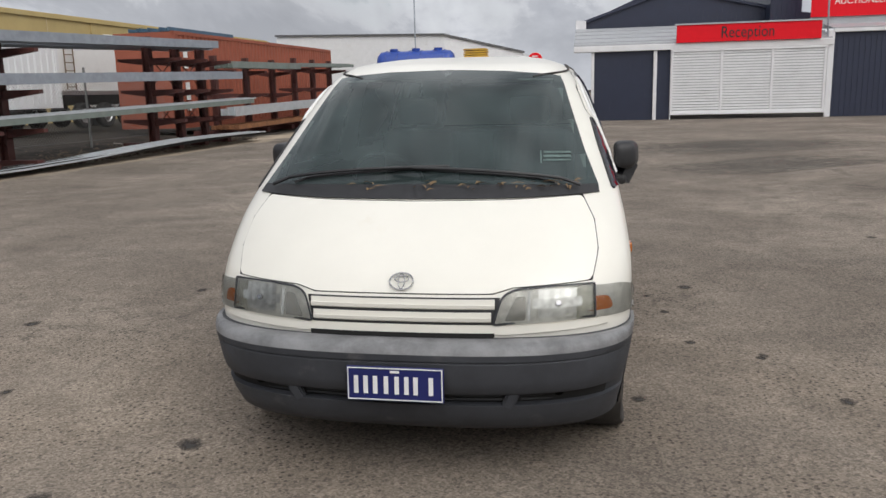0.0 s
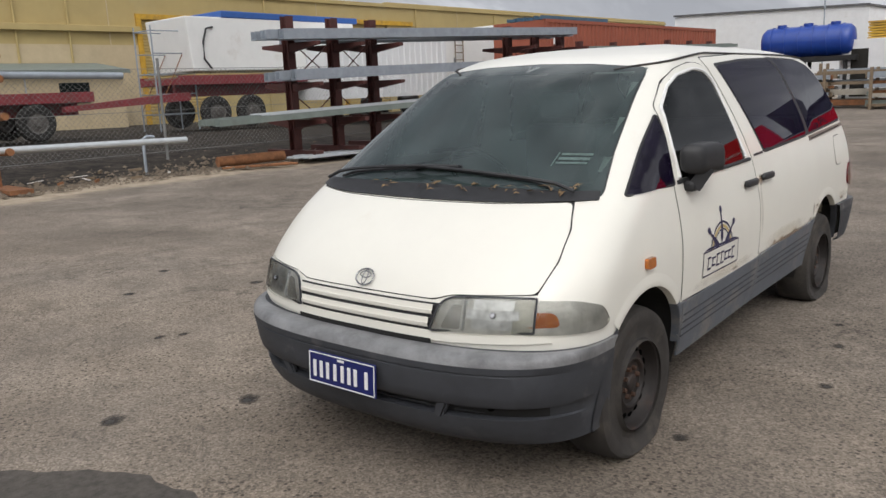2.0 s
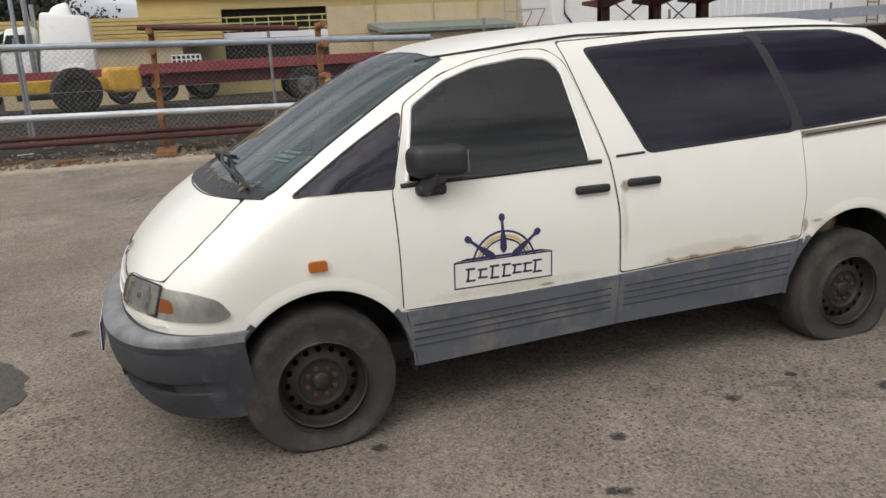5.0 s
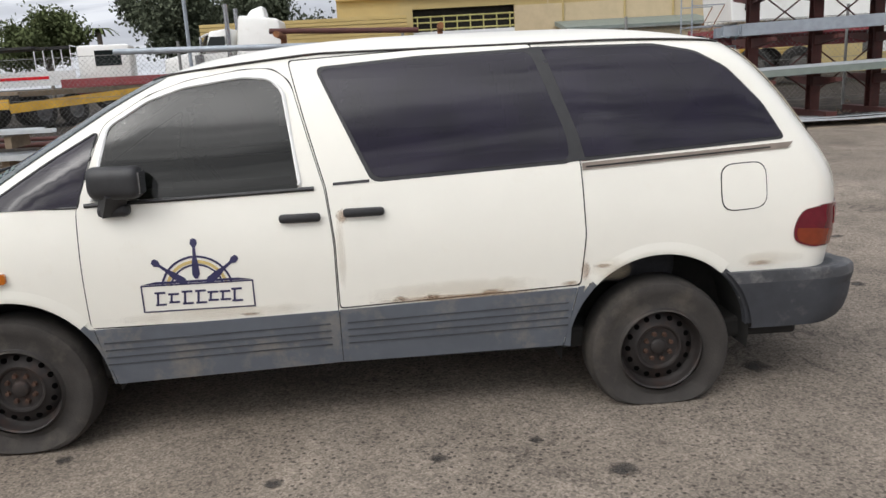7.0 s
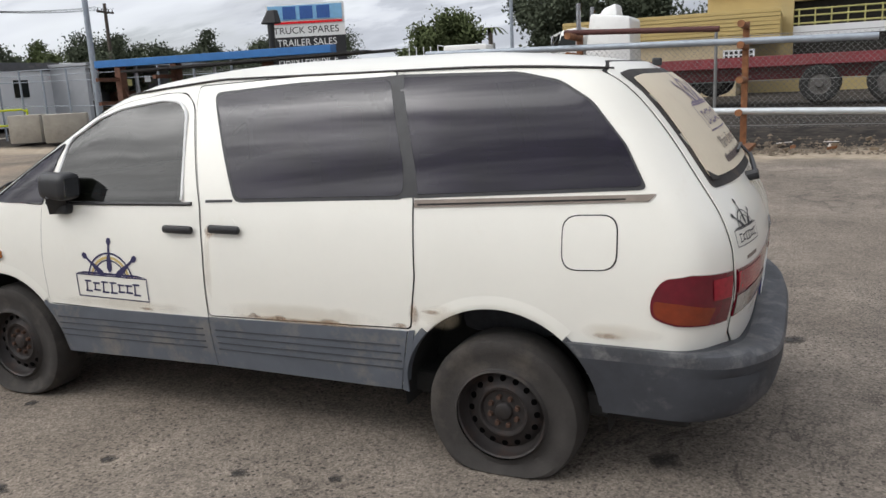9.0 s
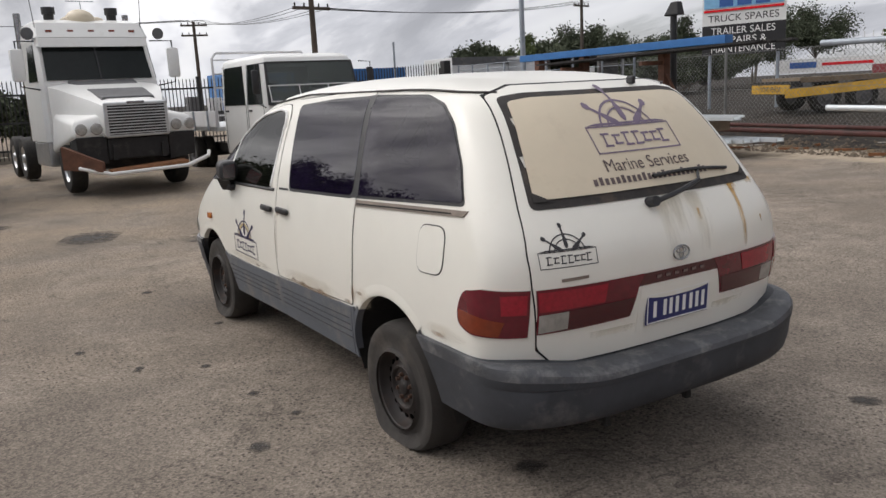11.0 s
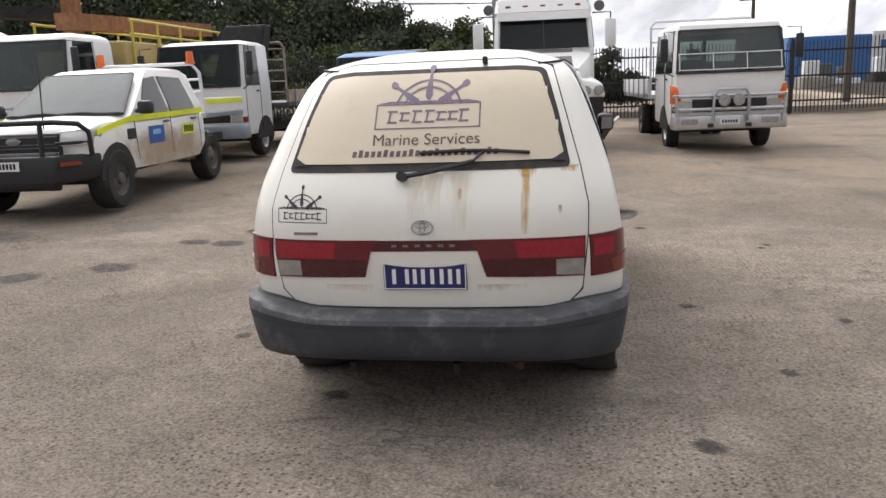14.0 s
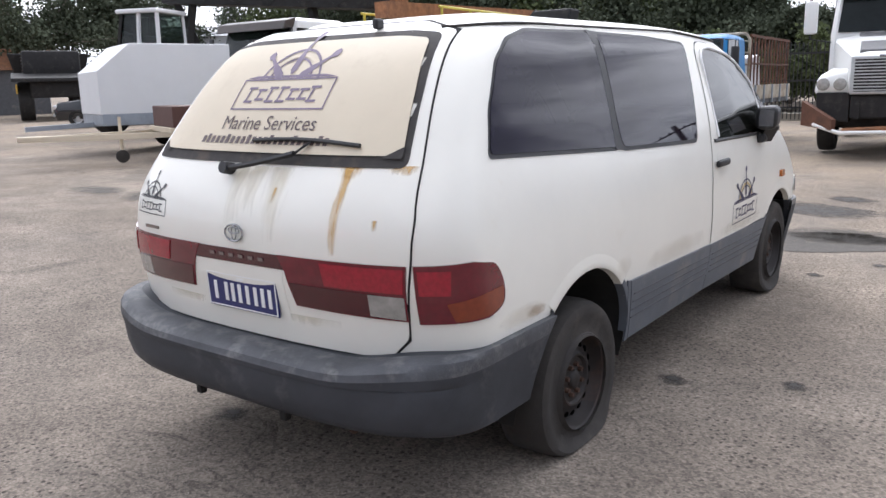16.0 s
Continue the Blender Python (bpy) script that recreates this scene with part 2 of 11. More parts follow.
RUST = (0.22, 0.09, 0.035)
DUST = (0.42, 0.36, 0.28)
M = dict(
    paint=mat("aged white van paint", (0.79, 0.772, 0.705), 0.32, var=0.025, scale=2.5, dirt=(0.66, 0.59, 0.47), dirt_amt=0.10, dirt_scale=2.2, coat=0.35),
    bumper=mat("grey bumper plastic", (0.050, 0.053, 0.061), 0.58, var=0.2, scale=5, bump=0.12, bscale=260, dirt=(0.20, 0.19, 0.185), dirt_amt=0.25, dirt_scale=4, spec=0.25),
    clad=mat("grey side cladding", (0.105, 0.117, 0.138), 0.5, var=0.12, scale=7, bump=0.08, bscale=260, dirt=(0.33, 0.29, 0.23), dirt_amt=0.4, dirt_scale=3),
    # for the bumper tops: scuffs, plus their highlight painted in as paler grey
    bumper_pale=mat("scuffed bumper plastic with painted highlight", (0.20, 0.202, 0.208), 0.42, var=0.3, scale=7, bump=0.15, bscale=120, dirt=(0.09, 0.09, 0.095), dirt_amt=0.5, dirt_scale=6, spec=0.35),
    bumper_worn_lit=mat("worn bumper plastic with painted highlight", (0.074, 0.077, 0.085), 0.52, var=0.3, scale=7, bump=0.15, bscale=140, dirt=(0.24, 0.235, 0.23), dirt_amt=0.45, dirt_scale=9, spec=0.3),
    lamp_bowl=mat("lamp reflector bowl", (0.62, 0.62, 0.60), 0.36, 0.30, var=0.25, scale=14, bump=0.5, bscale=45),
    black=mat("black plastic", (0.018, 0.018, 0.02), 0.5, var=0.3, scale=20, bump=0.08, bscale=300),
    hole_black=mat("black opening", (0.003, 0.003, 0.003), 1.0, var=0.1, spec=0.0),
    seam=mat("dark panel gap", (0.012, 0.012, 0.012), 0.9, var=0.2),
    rubber=mat("worn tyre rubber", (0.036, 0.032, 0.029), 0.88, var=0.25, scale=9, bump=0.2, bscale=120, dirt=(0.105, 0.090, 0.074), dirt_amt=0.38, dirt_scale=4),
    steel_rim=mat("black steel rim", (0.024, 0.020, 0.019), 0.6, 0.2, var=0.3, scale=14, dirt=(0.07, 0.036, 0.024), dirt_amt=0.4, dirt_scale=8),
    rusty=mat("rusty hub steel", (0.065, 0.034, 0.022), 0.85, 0.1, var=0.4, scale=30),
    underside=mat("dark underbody", (0.02, 0.019, 0.018), 0.9, var=0.3, scale=8),
    chrome=mat("dull chrome", (0.30, 0.30, 0.31), 0.25, 1.0, var=0.1),
    red_lens=mat("red lamp lens", (0.115, 0.003, 0.012), 0.12, var=0.15, scale=30, coat=0.6),
    red_bright=mat("bright red reflector", (0.27, 0.004, 0.018), 0.2, var=0.2, scale=60, coat=0.5),
    dark_lens=mat("dark red lens", (0.060, 0.003, 0.008), 0.2, var=0.15, scale=30, coat=0.6),
    amber_bright=mat("pale amber lens", (0.42, 0.12, 0.012), 0.2, var=0.15, scale=40, coat=0.5),
    amber_lens=mat("amber lens", (0.19, 0.028, 0.007), 0.14, var=0.15, scale=40, coat=0.6),
    clear_lens=mat("clouded clear lens", (0.34, 0.33, 0.31), 0.18, 0.25, var=0.25, scale=18, coat=0.7),
    reflector=mat("silvered reflector", (0.66, 0.67, 0.68), 0.30, 0.8, var=0.35, scale=30, coat=0.6),
    decal_navy=mat("navy decal", (0.030, 0.028, 0.085), 0.45, var=0.15),
    decal_black=mat("black decal", (0.03, 0.028, 0.032), 0.5, var=0.2),
    decal_gold=mat("ochre decal", (0.56, 0.43, 0.17), 0.45, var=0.1),
    cream=mat("cream window film", (0.62, 0.54, 0.41), 0.5, var=0.05, scale=3, dirt=(0.50, 0.42, 0.31), dirt_amt=0.2, dirt_scale=5),
    film_print=mat("faded purple print", (0.16, 0.12, 0.18), 0.5, var=0.25, scale=12),
    film_text=mat("dark brown print", (0.10, 0.07, 0.07), 0.5, var=0.2),
    trim=mat("dirty rubber trim", (0.03, 0.026, 0.024), 0.75, var=0.4, scale=12, dirt=(0.13, 0.09, 0.06), dirt_amt=0.3, dirt_scale=6),
    railtrim=mat("brown sliding rail", (0.23, 0.19, 0.16), 0.55, 0.3, var=0.2, scale=8),
    plate_blue=mat("blue plate enamel", (0.010, 0.016, 0.115), 0.35, var=0.1, coat=0.3),
    white=mat("white enamel", (0.78, 0.78, 0.77), 0.4, var=0.04),
    seat=mat("dark seat cloth", (0.05, 0.05, 0.055), 0.95, var=0.2, scale=30),
    leaf=mat("dry leaf", (0.20, 0.13, 0.065), 0.8, var=0.4, scale=30),
    permit=mat("pale green permit paper", (0.085, 0.13, 0.12), 0.5, var=0.6, scale=70),
    smear_oil=smear("dark oil stain", (0.045, 0.040, 0.036), 0.8, axes=(0, 1), fine=9.0),
    wet_asphalt=mat("wet asphalt", (0.078, 0.069, 0.060), 0.8, var=0.35, scale=22, bump=0.35, bscale=110, dirt=(0.11, 0.096, 0.082), dirt_amt=0.35, dirt_scale=7, spec=0.3),
    smear_damp=smear("damp patch", (0.085, 0.077, 0.068), 0.62, axes=(0, 1), fine=3.0),
    smear_faint=smear("faint old stain", (0.10, 0.09, 0.08), 0.45, axes=(0, 1), fine=5.0),
    smear_run=smear("rust run", (0.62, 0.38, 0.11), 0.6, axes=(0, 2), fine=16, stretch=(3, 1, 0.25), fade=0.45),
    smear_wide=smear("brown water stain", (0.62, 0.52, 0.32), 0.28, axes=(0, 2), fine=12, stretch=(3, 1, 0.2), fade=0.6),
    smear_rust=smear("rust blister", (0.30, 0.17, 0.08), 0.45, fine=60),
    smear_dirt=smear("brown road dirt", (0.52, 0.43, 0.30), 0.18, fine=9, stretch=(1, 1, 1)),
    smear_mud=smear("brown dust film", (0.48, 0.36, 0.23), 0.42, fine=1.2),
    tintglass=glass("tinted glass", (0.030, 0.028, 0.042), ior=1.52, film=(0.060, 0.035, 0.13), film_amt=0.10),
    frontglass=glass("front door glass", (0.06, 0.065, 0.06), ior=1.6, film=(0.06, 0.065, 0.05), film_amt=0.06),
    clearglass=glass("windscreen glass", (0.26, 0.32, 0.31), ior=1.5, film=(0.25, 0.34, 0.34), film_amt=0.15),
    lampglass=glass("lamp cover glass", (0.90, 0.90, 0.87), ior=1.5, film=(0.55, 0.55, 0.50), film_amt=0.05),
)

# ---- building helpers ----


def part(name, bm, material, parent=None, label="", smooth=False):
    me = bpy.data.meshes.new(name)
    bm.normal_update()
    bm.to_mesh(me)
    bm.free()
    if smooth:
        me.polygons.foreach_set("use_smooth", [True] * len(me.polygons))
        me.set_sharp_from_angle(angle=radians(smooth if smooth is not True else 40))
    for m in material if isinstance(material, (list, tuple)) else [material]:
        me.materials.append(m)
    ob = new(name, me)
    ob.parent = parent
    if label:
        tagged(ob, label)
    return ob


def thing(name, label, category, m=None, group="", kind=""):
    ob = new(name)
    ob.empty_display_size = 0.2
    if m is not None:
        ob.matrix_basis = m
    return tagged(ob, label, category, group, kind)


def B():
    return bmesh.new()


def box(bm, x0, x1, y0, y1, z0, z1, bev=0.0, m=None, mi=0):
    g = bmesh.ops.create_cube(bm, size=1.0)
    t = Matrix.Translation(((x0 + x1) / 2, (y0 + y1) / 2, (z0 + z1) / 2)) @ Matrix.Diagonal((abs(x1 - x0), abs(y1 - y0), abs(z1 - z0), 1))
    bmesh.ops.transform(bm, matrix=(m @ t) if m is not None else t, verts=g["verts"])
    fs = {f for v in g["verts"] for f in v.link_faces}
    for f in fs:
        f.material_index = mi
    if bev:
        es = {e for v in g["verts"] for e in v.link_edges}
        bmesh.ops.bevel(bm, geom=list(es), offset=bev, segments=2, profile=0.5, affect="EDGES", clamp_overlap=True)
    return bm


def rod(bm, p0, p1, r, n=10, r1=None, caps=True):
    p0, p1 = Vector(p0), Vector(p1)
    d = p1 - p0
    g = bmesh.ops.create_cone(bm, cap_ends=caps, segments=n, radius1=r, radius2=r if r1 is None else r1, depth=d.length)
    bmesh.ops.transform(bm, matrix=Matrix.Translation((p0 + p1) / 2) @ d.to_track_quat("Z", "Y").to_matrix().to_4x4(), verts=g["verts"])
    return bm


def bar(bm, p0, p1, w, h, up=(0, 0, 1)):
    """A rectangular bar from p0 to p1, w wide and h high."""
    p0, p1 = Vector(p0), Vector(p1)
    d = (p1 - p0).normalized()
    s = d.cross(Vector(up))
    s = s.normalized() if s.length > 1e-4 else Vector((1, 0, 0))
    u = s.cross(d)
    vs = [bm.verts.new(p + s * a * w / 2 + u * b * h / 2) for p in (p0, p1) for a, b in ((-1, -1), (1, -1), (1, 1), (-1, 1))]
    for q in ((0, 1, 2, 3), (7, 6, 5, 4), (0, 4, 5, 1), (1, 5, 6, 2), (2, 6, 7, 3), (3, 7, 4, 0)):
        bm.faces.new([vs[i] for i in q])
    return bm


def sweep(bm, pts, r, n=8, closed=False):
    """A round tube along points; r may be a number or one per point."""
    pts = [Vector(p) for p in pts]
    rings = []
    for i, p in enumerate(pts):
        a, b = pts[i - 1] if i or closed else p, pts[(i + 1) % len(pts)] if i + 1 < len(pts) or closed else p
        d = (b - a).normalized()
        q = d.to_track_quat("Z", "Y").to_matrix()
        rr = r[i] if isinstance(r, (list, tuple)) else r
        rings.append([bm.verts.new(p + q @ Vector((rr * math.cos(6.2832 * k / n), rr * math.sin(6.2832 * k / n), 0))) for k in range(n)])
    m = len(rings)
    for i in range(m if closed else m - 1):
        for k in range(n):
            bm.faces.new((rings[i][k], rings[i][(k + 1) % n], rings[(i + 1) % m][(k + 1) % n], rings[(i + 1) % m][k]))
    if not closed:
        bm.faces.new(rings[0][::-1])
        bm.faces.new(rings[-1])
    return bm


def lathe(bm, prof, n=32, m=None):
    """Turns a profile of (radius, axial) points about the local x axis."""
    rings = []
    for r, a in prof:
        rings.append([bm.verts.new((a, r * math.cos(6.28319 * k / n), r * math.sin(6.28319 * k / n))) for k in range(n)])
    for i in range(len(rings) - 1):
        for k in range(n):
            bm.faces.new((rings[i][k], rings[i + 1][k], rings[i + 1][(k + 1) % n], rings[i][(k + 1) % n]))
    if m is not None:
        bmesh.ops.transform(bm, matrix=m, verts=[v for r in rings for v in r])
    return bm


def prism(bm, outline, x0, x1, bev=0.0, seg=2):
    """Extrudes an outline of (y, z) points from x0 to x1."""
    f = bm.faces.new([bm.verts.new((x0, y, z)) for y, z in outline])
    g = bmesh.ops.extrude_face_region(bm, geom=[f])
    vs = [v for v in g["geom"] if isinstance(v, bmesh.types.BMVert)]
    bmesh.ops.translate(bm, vec=(x1 - x0, 0, 0), verts=vs)
    bmesh.ops.recalc_face_normals(bm, faces=bm.faces)
    if bev:
        bmesh.ops.bevel(bm, geom=list({e for v in list(f.verts) + vs for e in v.link_edges}), offset=bev, segments=seg, profile=0.6, affect="EDGES", clamp_overlap=True)
    return bm


def inside(p, poly):
    c, j = False, len(poly) - 1
    for i in range(len(poly)):
        (xi, yi), (xj, yj) = poly[i], poly[j]
        if (yi > p[1]) != (yj > p[1]) and p[0] < (xj - xi) * (p[1] - yi) / (yj - yi) + xi:
            c = not c
        j = i
    return c


def rounded(poly, r, n=5):
    """Rounds a polygon's corners; r may be a number or one per corner."""
    out, k = [], len(poly)
    for i in range(k):
        p, a, b = Vector(poly[i]), Vector(poly[i - 1]), Vector(poly[(i + 1) % k])
        rr = r[i] if isinstance(r, (list, tuple)) else r
        if rr <= 0:
            out.append(tuple(p))
            continue
        da, db = (a - p), (b - p)
        la, lb = min(rr, da.length * 0.49), min(rr, db.length * 0.49)
        s, e = p + da.normalized() * la, p + db.normalized() * lb
        for q in range(n + 1):
            t = q / n
            out.append(tuple((1 - t) ** 2 * s + 2 * t * (1 - t) * p + t * t * e))
    return out


def patch(poly, place, step=0.04, rim=0.0, holes=(), bm=None, mi=0):
    """A skin over the outline poly (in the plane of place's two arguments), cut into cells and laid by place(a, b, lift);
    its border is turned in by rim."""
    own = B()
    own.faces.new([own.verts.new((a, b, 0)) for a, b in poly])
    for ax in (0, 1):
        lo, hi = min(p[ax] for p in poly), max(p[ax] for p in poly)
        k = max(1, round((hi - lo) / step))
        for i in range(1, k):
            no, co = [0, 0, 0], [0, 0, 0]
            no[ax], co[ax] = 1, lo + (hi - lo) * i / k
            bmesh.ops.bisect_plane(own, geom=own.verts[:] + own.edges[:] + own.faces[:], plane_co=co, plane_no=no)
    if holes:
        bad = [f for f in own.faces if any(inside(f.calc_center_median(), h) for h in holes)]
        bmesh.ops.delete(own, geom=bad, context="FACES")
    big = [f for f in own.faces if len(f.verts) > 4]
    if big:
        bmesh.ops.triangulate(own, faces=big)
    flat = {v: (v.co.x, v.co.y) for v in own.verts}
    edge = [e for e in own.edges if len(e.link_faces) == 1]
    for v, (a, b) in flat.items():
        v.co = place(a, b, 0.0)
    if rim:
        low = {}
        for e in edge:
            for v in e.verts:
                if v not in low:
                    low[v] = own.verts.new(place(*flat[v], -rim))
        for e in edge:
            a, b = e.verts
            own.faces.new((a, b, low[b], low[a]))
        bmesh.ops.recalc_face_normals(own, faces=own.faces)
    for f in own.faces:
        f.material_index = mi
    if bm is None:
        return own
    me = bpy.data.meshes.new("tmp")
    own.to_mesh(me)
    own.free()
    bm.from_mesh(me)
    bpy.data.meshes.remove(me)
    return bm


def flat_text(text, size, width=None):
    """The built-in font's outline of a text as triangles in the x-y plane, centred."""
    cu = bpy.data.curves.new("tmp", "FONT")
    cu.body, cu.size, cu.align_x, cu.align_y = text, size, "CENTER", "CENTER"
    ob = new("tmp", cu)
    bpy.context.view_layer.update()
    me = bpy.data.meshes.new_from_object(ob.evaluated_get(bpy.context.evaluated_depsgraph_get()))
    bm = B()
    bm.from_mesh(me)
    bpy.data.objects.remove(ob)
    bpy.data.curves.remove(cu)
    bpy.data.meshes.remove(me)
    if width:
        xs = [v.co.x for v in bm.verts]
        w = max(xs) - min(xs)
        for v in bm.verts:
            v.co.x *= width / w
    return bm


def split_words(bm, gap):
    """Parts a text's mesh at its wide gaps: one mesh a word, each of its faces kept as it is."""
    spans = sorted((min(v.co.x for v in f.verts), max(v.co.x for v in f.verts)) for f in bm.faces)
    cuts, end = [], spans[0][1]
    for a, b in spans:
        if a > end + gap:
            cuts.append((a + end) / 2)
        end = max(end, b)
    out = []
    for lo, hi in zip([-1e9] + cuts, cuts + [1e9]):
        one = bm.copy()
        bmesh.ops.delete(one, geom=[f for f in one.faces if not lo < f.calc_center_median().x < hi], context="FACES")
        out.append(one)
    bm.free()
    return out


def lerp_table(tab, z):
    if z <= tab[0][0]:
        return tab[0][1:]
    for a, b in zip(tab, tab[1:]):
        if z <= b[0]:
            t = (z - a[0]) / (b[0] - a[0])
            return [p + (q - p) * t for p, q in zip(a[1:], b[1:])]
    return tab[-1][1:]




# ---- ground ----


def gz(x, y):
    """The yard's height: level round the van, rising gently away from it."""
    side = 0.05 * min(max(-10.3 - x, 0), 8) + 0.03 * min(max(x - 2.5, 0), 4) + 0.01 * min(max(x - 6.5, 0), 10)
    if y > 4:
        return side * min(1, max(0, (34 - y) / 20)) + 0.004 * (min(y, 60) - 4)
    if y < -2:
        low = 1 - 0.6 * min(1, max(0, (x - 1) / 2)) * min(1, max(0, (9 - x) / 2)) - 0.6 * min(1, max(0, (-2 - x) / 1.5))
        return side + low * 0.026 * min(-2 - y, 6.5) + 0.004 * max(0, min(-8.5 - y, 30))
    return side


def ground_material():
    """Worn asphalt with pale stone grains and dark pits, dusty in places, and a sandy verge beyond a ragged edge."""
    m = bpy.data.materials.new("worn asphalt")
    m.use_nodes = True
    nt = m.node_tree
    b = nt.nodes["Principled BSDF"]
    tc = nt.nodes.new("ShaderNodeTexCoord")
    P = tc.outputs["Object"]

    def noise(scale, detail=4, rough=0.6, stretch=None, dist=0.0):
        n = nt.nodes.new("ShaderNodeTexNoise")
        n.inputs["Scale"].default_value, n.inputs["Detail"].default_value, n.inputs["Roughness"].default_value = scale, detail, rough
        n.inputs["Distortion"].default_value = dist
        if stretch:
            mp = nt.nodes.new("ShaderNodeMapping")
            mp.inputs["Scale"].default_value = stretch
            nt.links.new(P, mp.inputs["Vector"])
            nt.links.new(mp.outputs[0], n.inputs["Vector"])
        else:
            nt.links.new(P, n.inputs["Vector"])
        return n.outputs["Fac"]

    def grains(scale):
        v = nt.nodes.new("ShaderNodeTexVoronoi")
        v.voronoi_dimensions = "2D"
        v.inputs["Scale"].default_value = scale
        nt.links.new(P, v.inputs["Vector"])
        return v

    def span(v, lo, hi, a=0.0, c=1.0):
        n = nt.nodes.new("ShaderNodeMapRange")
        n.inputs["From Min"].default_value, n.inputs["From Max"].default_value = lo, hi
        n.inputs["To Min"].default_value, n.inputs["To Max"].default_value = a, c
        nt.links.new(v, n.inputs["Value"])
        return n.outputs[0]

    def op(kind, a, c):
        n = nt.nodes.new("ShaderNodeMath")
        n.operation = kind
        for i, v in enumerate((a, c)):
            if isinstance(v, (int, float)):
                n.inputs[i].default_value = v
            else:
                nt.links.new(v, n.inputs[i])
        return n.outputs[0]

    def mix(f, a, c, kind="MIX"):
        n = nt.nodes.new("ShaderNodeMix")
        n.data_type, n.blend_type = "RGBA", kind
        for key, v in (("Factor", f), ("A", a), ("B", c)):
            if isinstance(v, (int, float)):
                n.inputs[key].default_value = v
            elif isinstance(v, tuple):
                n.inputs[key].default_value = (*v, 1)
            else:
                nt.links.new(v, n.inputs[key])
        return n.outputs["Result"]

    xyz = nt.nodes.new("ShaderNodeSeparateXYZ")
    nt.links.new(P, xyz.inputs[0])
    Y = xyz.outputs[1]
    turned, west_xyz = nt.nodes.new("ShaderNodeMapping"), nt.nodes.new("ShaderNodeSeparateXYZ")
    turned.inputs["Rotation"].default_value, turned.inputs["Scale"].default_value, turned.inputs["Location"].default_value = (0, 0, radians(3.12)), (0.933, 0.933, 1), (0.109, 0.244, 0)
    nt.links.new(P, turned.inputs["Vector"])
    nt.links.new(turned.outputs[0], west_xyz.inputs[0])
    X = west_xyz.outputs[0]
    col = mix(span(noise(0.42, 8, 0.62, dist=0.6), 0.32, 0.68), (0.155, 0.131, 0.109), (0.325, 0.279, 0.233))
    col = mix(span(noise(2.6, 8, 0.68), 0.44, 0.66, 0.0, 0.7), col, (0.155, 0.133, 0.112))
    col = mix(span(noise(0.9, 7, 0.6, (0.35, 1.4, 1)), 0.52, 0.74, 0.0, 0.6), col, (0.150, 0.131, 0.114))
    # dry dust towards the parked trucks
    dusty = op("MULTIPLY", span(Y, 4.0, -6.0), span(noise(0.55, 8, 0.65), 0.36, 0.60))
    col = mix(op("MULTIPLY", dusty, 0.8), col, (0.345, 0.276, 0.205))
    # fine wandering cracks and scuffs
    line = op("ABSOLUTE", op("SUBTRACT", noise(0.75, 7, 0.62, dist=0.8), 0.5), 0.0)
    crack = op("MULTIPLY", span(line, 0.010, 0.002), span(noise(0.33, 4), 0.47, 0.60))
    col = mix(op("MULTIPLY", crack, 0.55), col, (0.055, 0.048, 0.042))
    scuff = op("MULTIPLY", span(noise(1.9, 6, 0.6, (1.6, 0.22, 1)), 0.60, 0.70), span(noise(0.5, 4), 0.45, 0.6))
    col = mix(op("MULTIPLY", scuff, 0.45), col, (0.095, 0.083, 0.072))
    # grains and pits
    g1, g2 = grains(120.0), grains(58.0)
    tone = nt.nodes.new("ShaderNodeSeparateXYZ")
    nt.links.new(g1.outputs["Color"], tone.inputs[0])
    tone2 = nt.nodes.new("ShaderNodeSeparateXYZ")
    nt.links.new(g2.outputs["Color"], tone2.inputs[0])
    grit = op("MULTIPLY", span(tone.outputs[0], 0, 1, 0.60, 1.20), span(tone2.outputs[1], 0, 1, 0.84, 1.12))
    gm = nt.nodes.new("ShaderNodeVectorMath")
    gm.operation = "SCALE"
    nt.links.new(col, gm.inputs[0])
    nt.links.new(grit, gm.inputs["Scale"])
    col = gm.outputs[0]
    pits = grains(26.0)
    tone3 = nt.nodes.new("ShaderNodeSeparateXYZ")
    nt.links.new(pits.outputs["Color"], tone3.inputs[0])
    pit = op("MULTIPLY", span(pits.outputs["Distance"], 0.26, 0.14), op("MULTIPLY", op("GREATER_THAN", tone3.outputs[0], 0.55), span(noise(1.1, 5), 0.38, 0.6, 0.25, 1.0)))
    col = mix(op("MULTIPLY", pit, 0.85), col, (0.040, 0.035, 0.031))
    # sandy verge, then dark dirt blackened further for the shade under the racks
    edge = op("ADD", X, op("MULTIPLY", op("SUBTRACT", noise(0.8, 8, 0.65), 0.5), 1.6))
    sand = mix(span(noise(5.0, 8, 0.7), 0.35, 0.65), (0.30, 0.245, 0.180), (0.44, 0.37, 0.285))
    col = mix(span(edge, -9.9, -10.4), col, sand)
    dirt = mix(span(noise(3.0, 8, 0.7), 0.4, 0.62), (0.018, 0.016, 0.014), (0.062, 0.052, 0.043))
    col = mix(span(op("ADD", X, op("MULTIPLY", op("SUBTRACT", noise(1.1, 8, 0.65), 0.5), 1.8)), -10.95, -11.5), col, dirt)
    nt.links.new(col, b.inputs["Base Color"])
    b.inputs["Roughness"].default_value, b.inputs["Specular IOR Level"].default_value = 0.92, 0.15
    hgt = op("ADD", op("MULTIPLY", tone.outputs[0], 0.5), op("SUBTRACT", op("MULTIPLY", noise(40.0, 4), 0.9), op("MULTIPLY", pit, 1.2)))
    bp = nt.nodes.new("ShaderNodeBump")
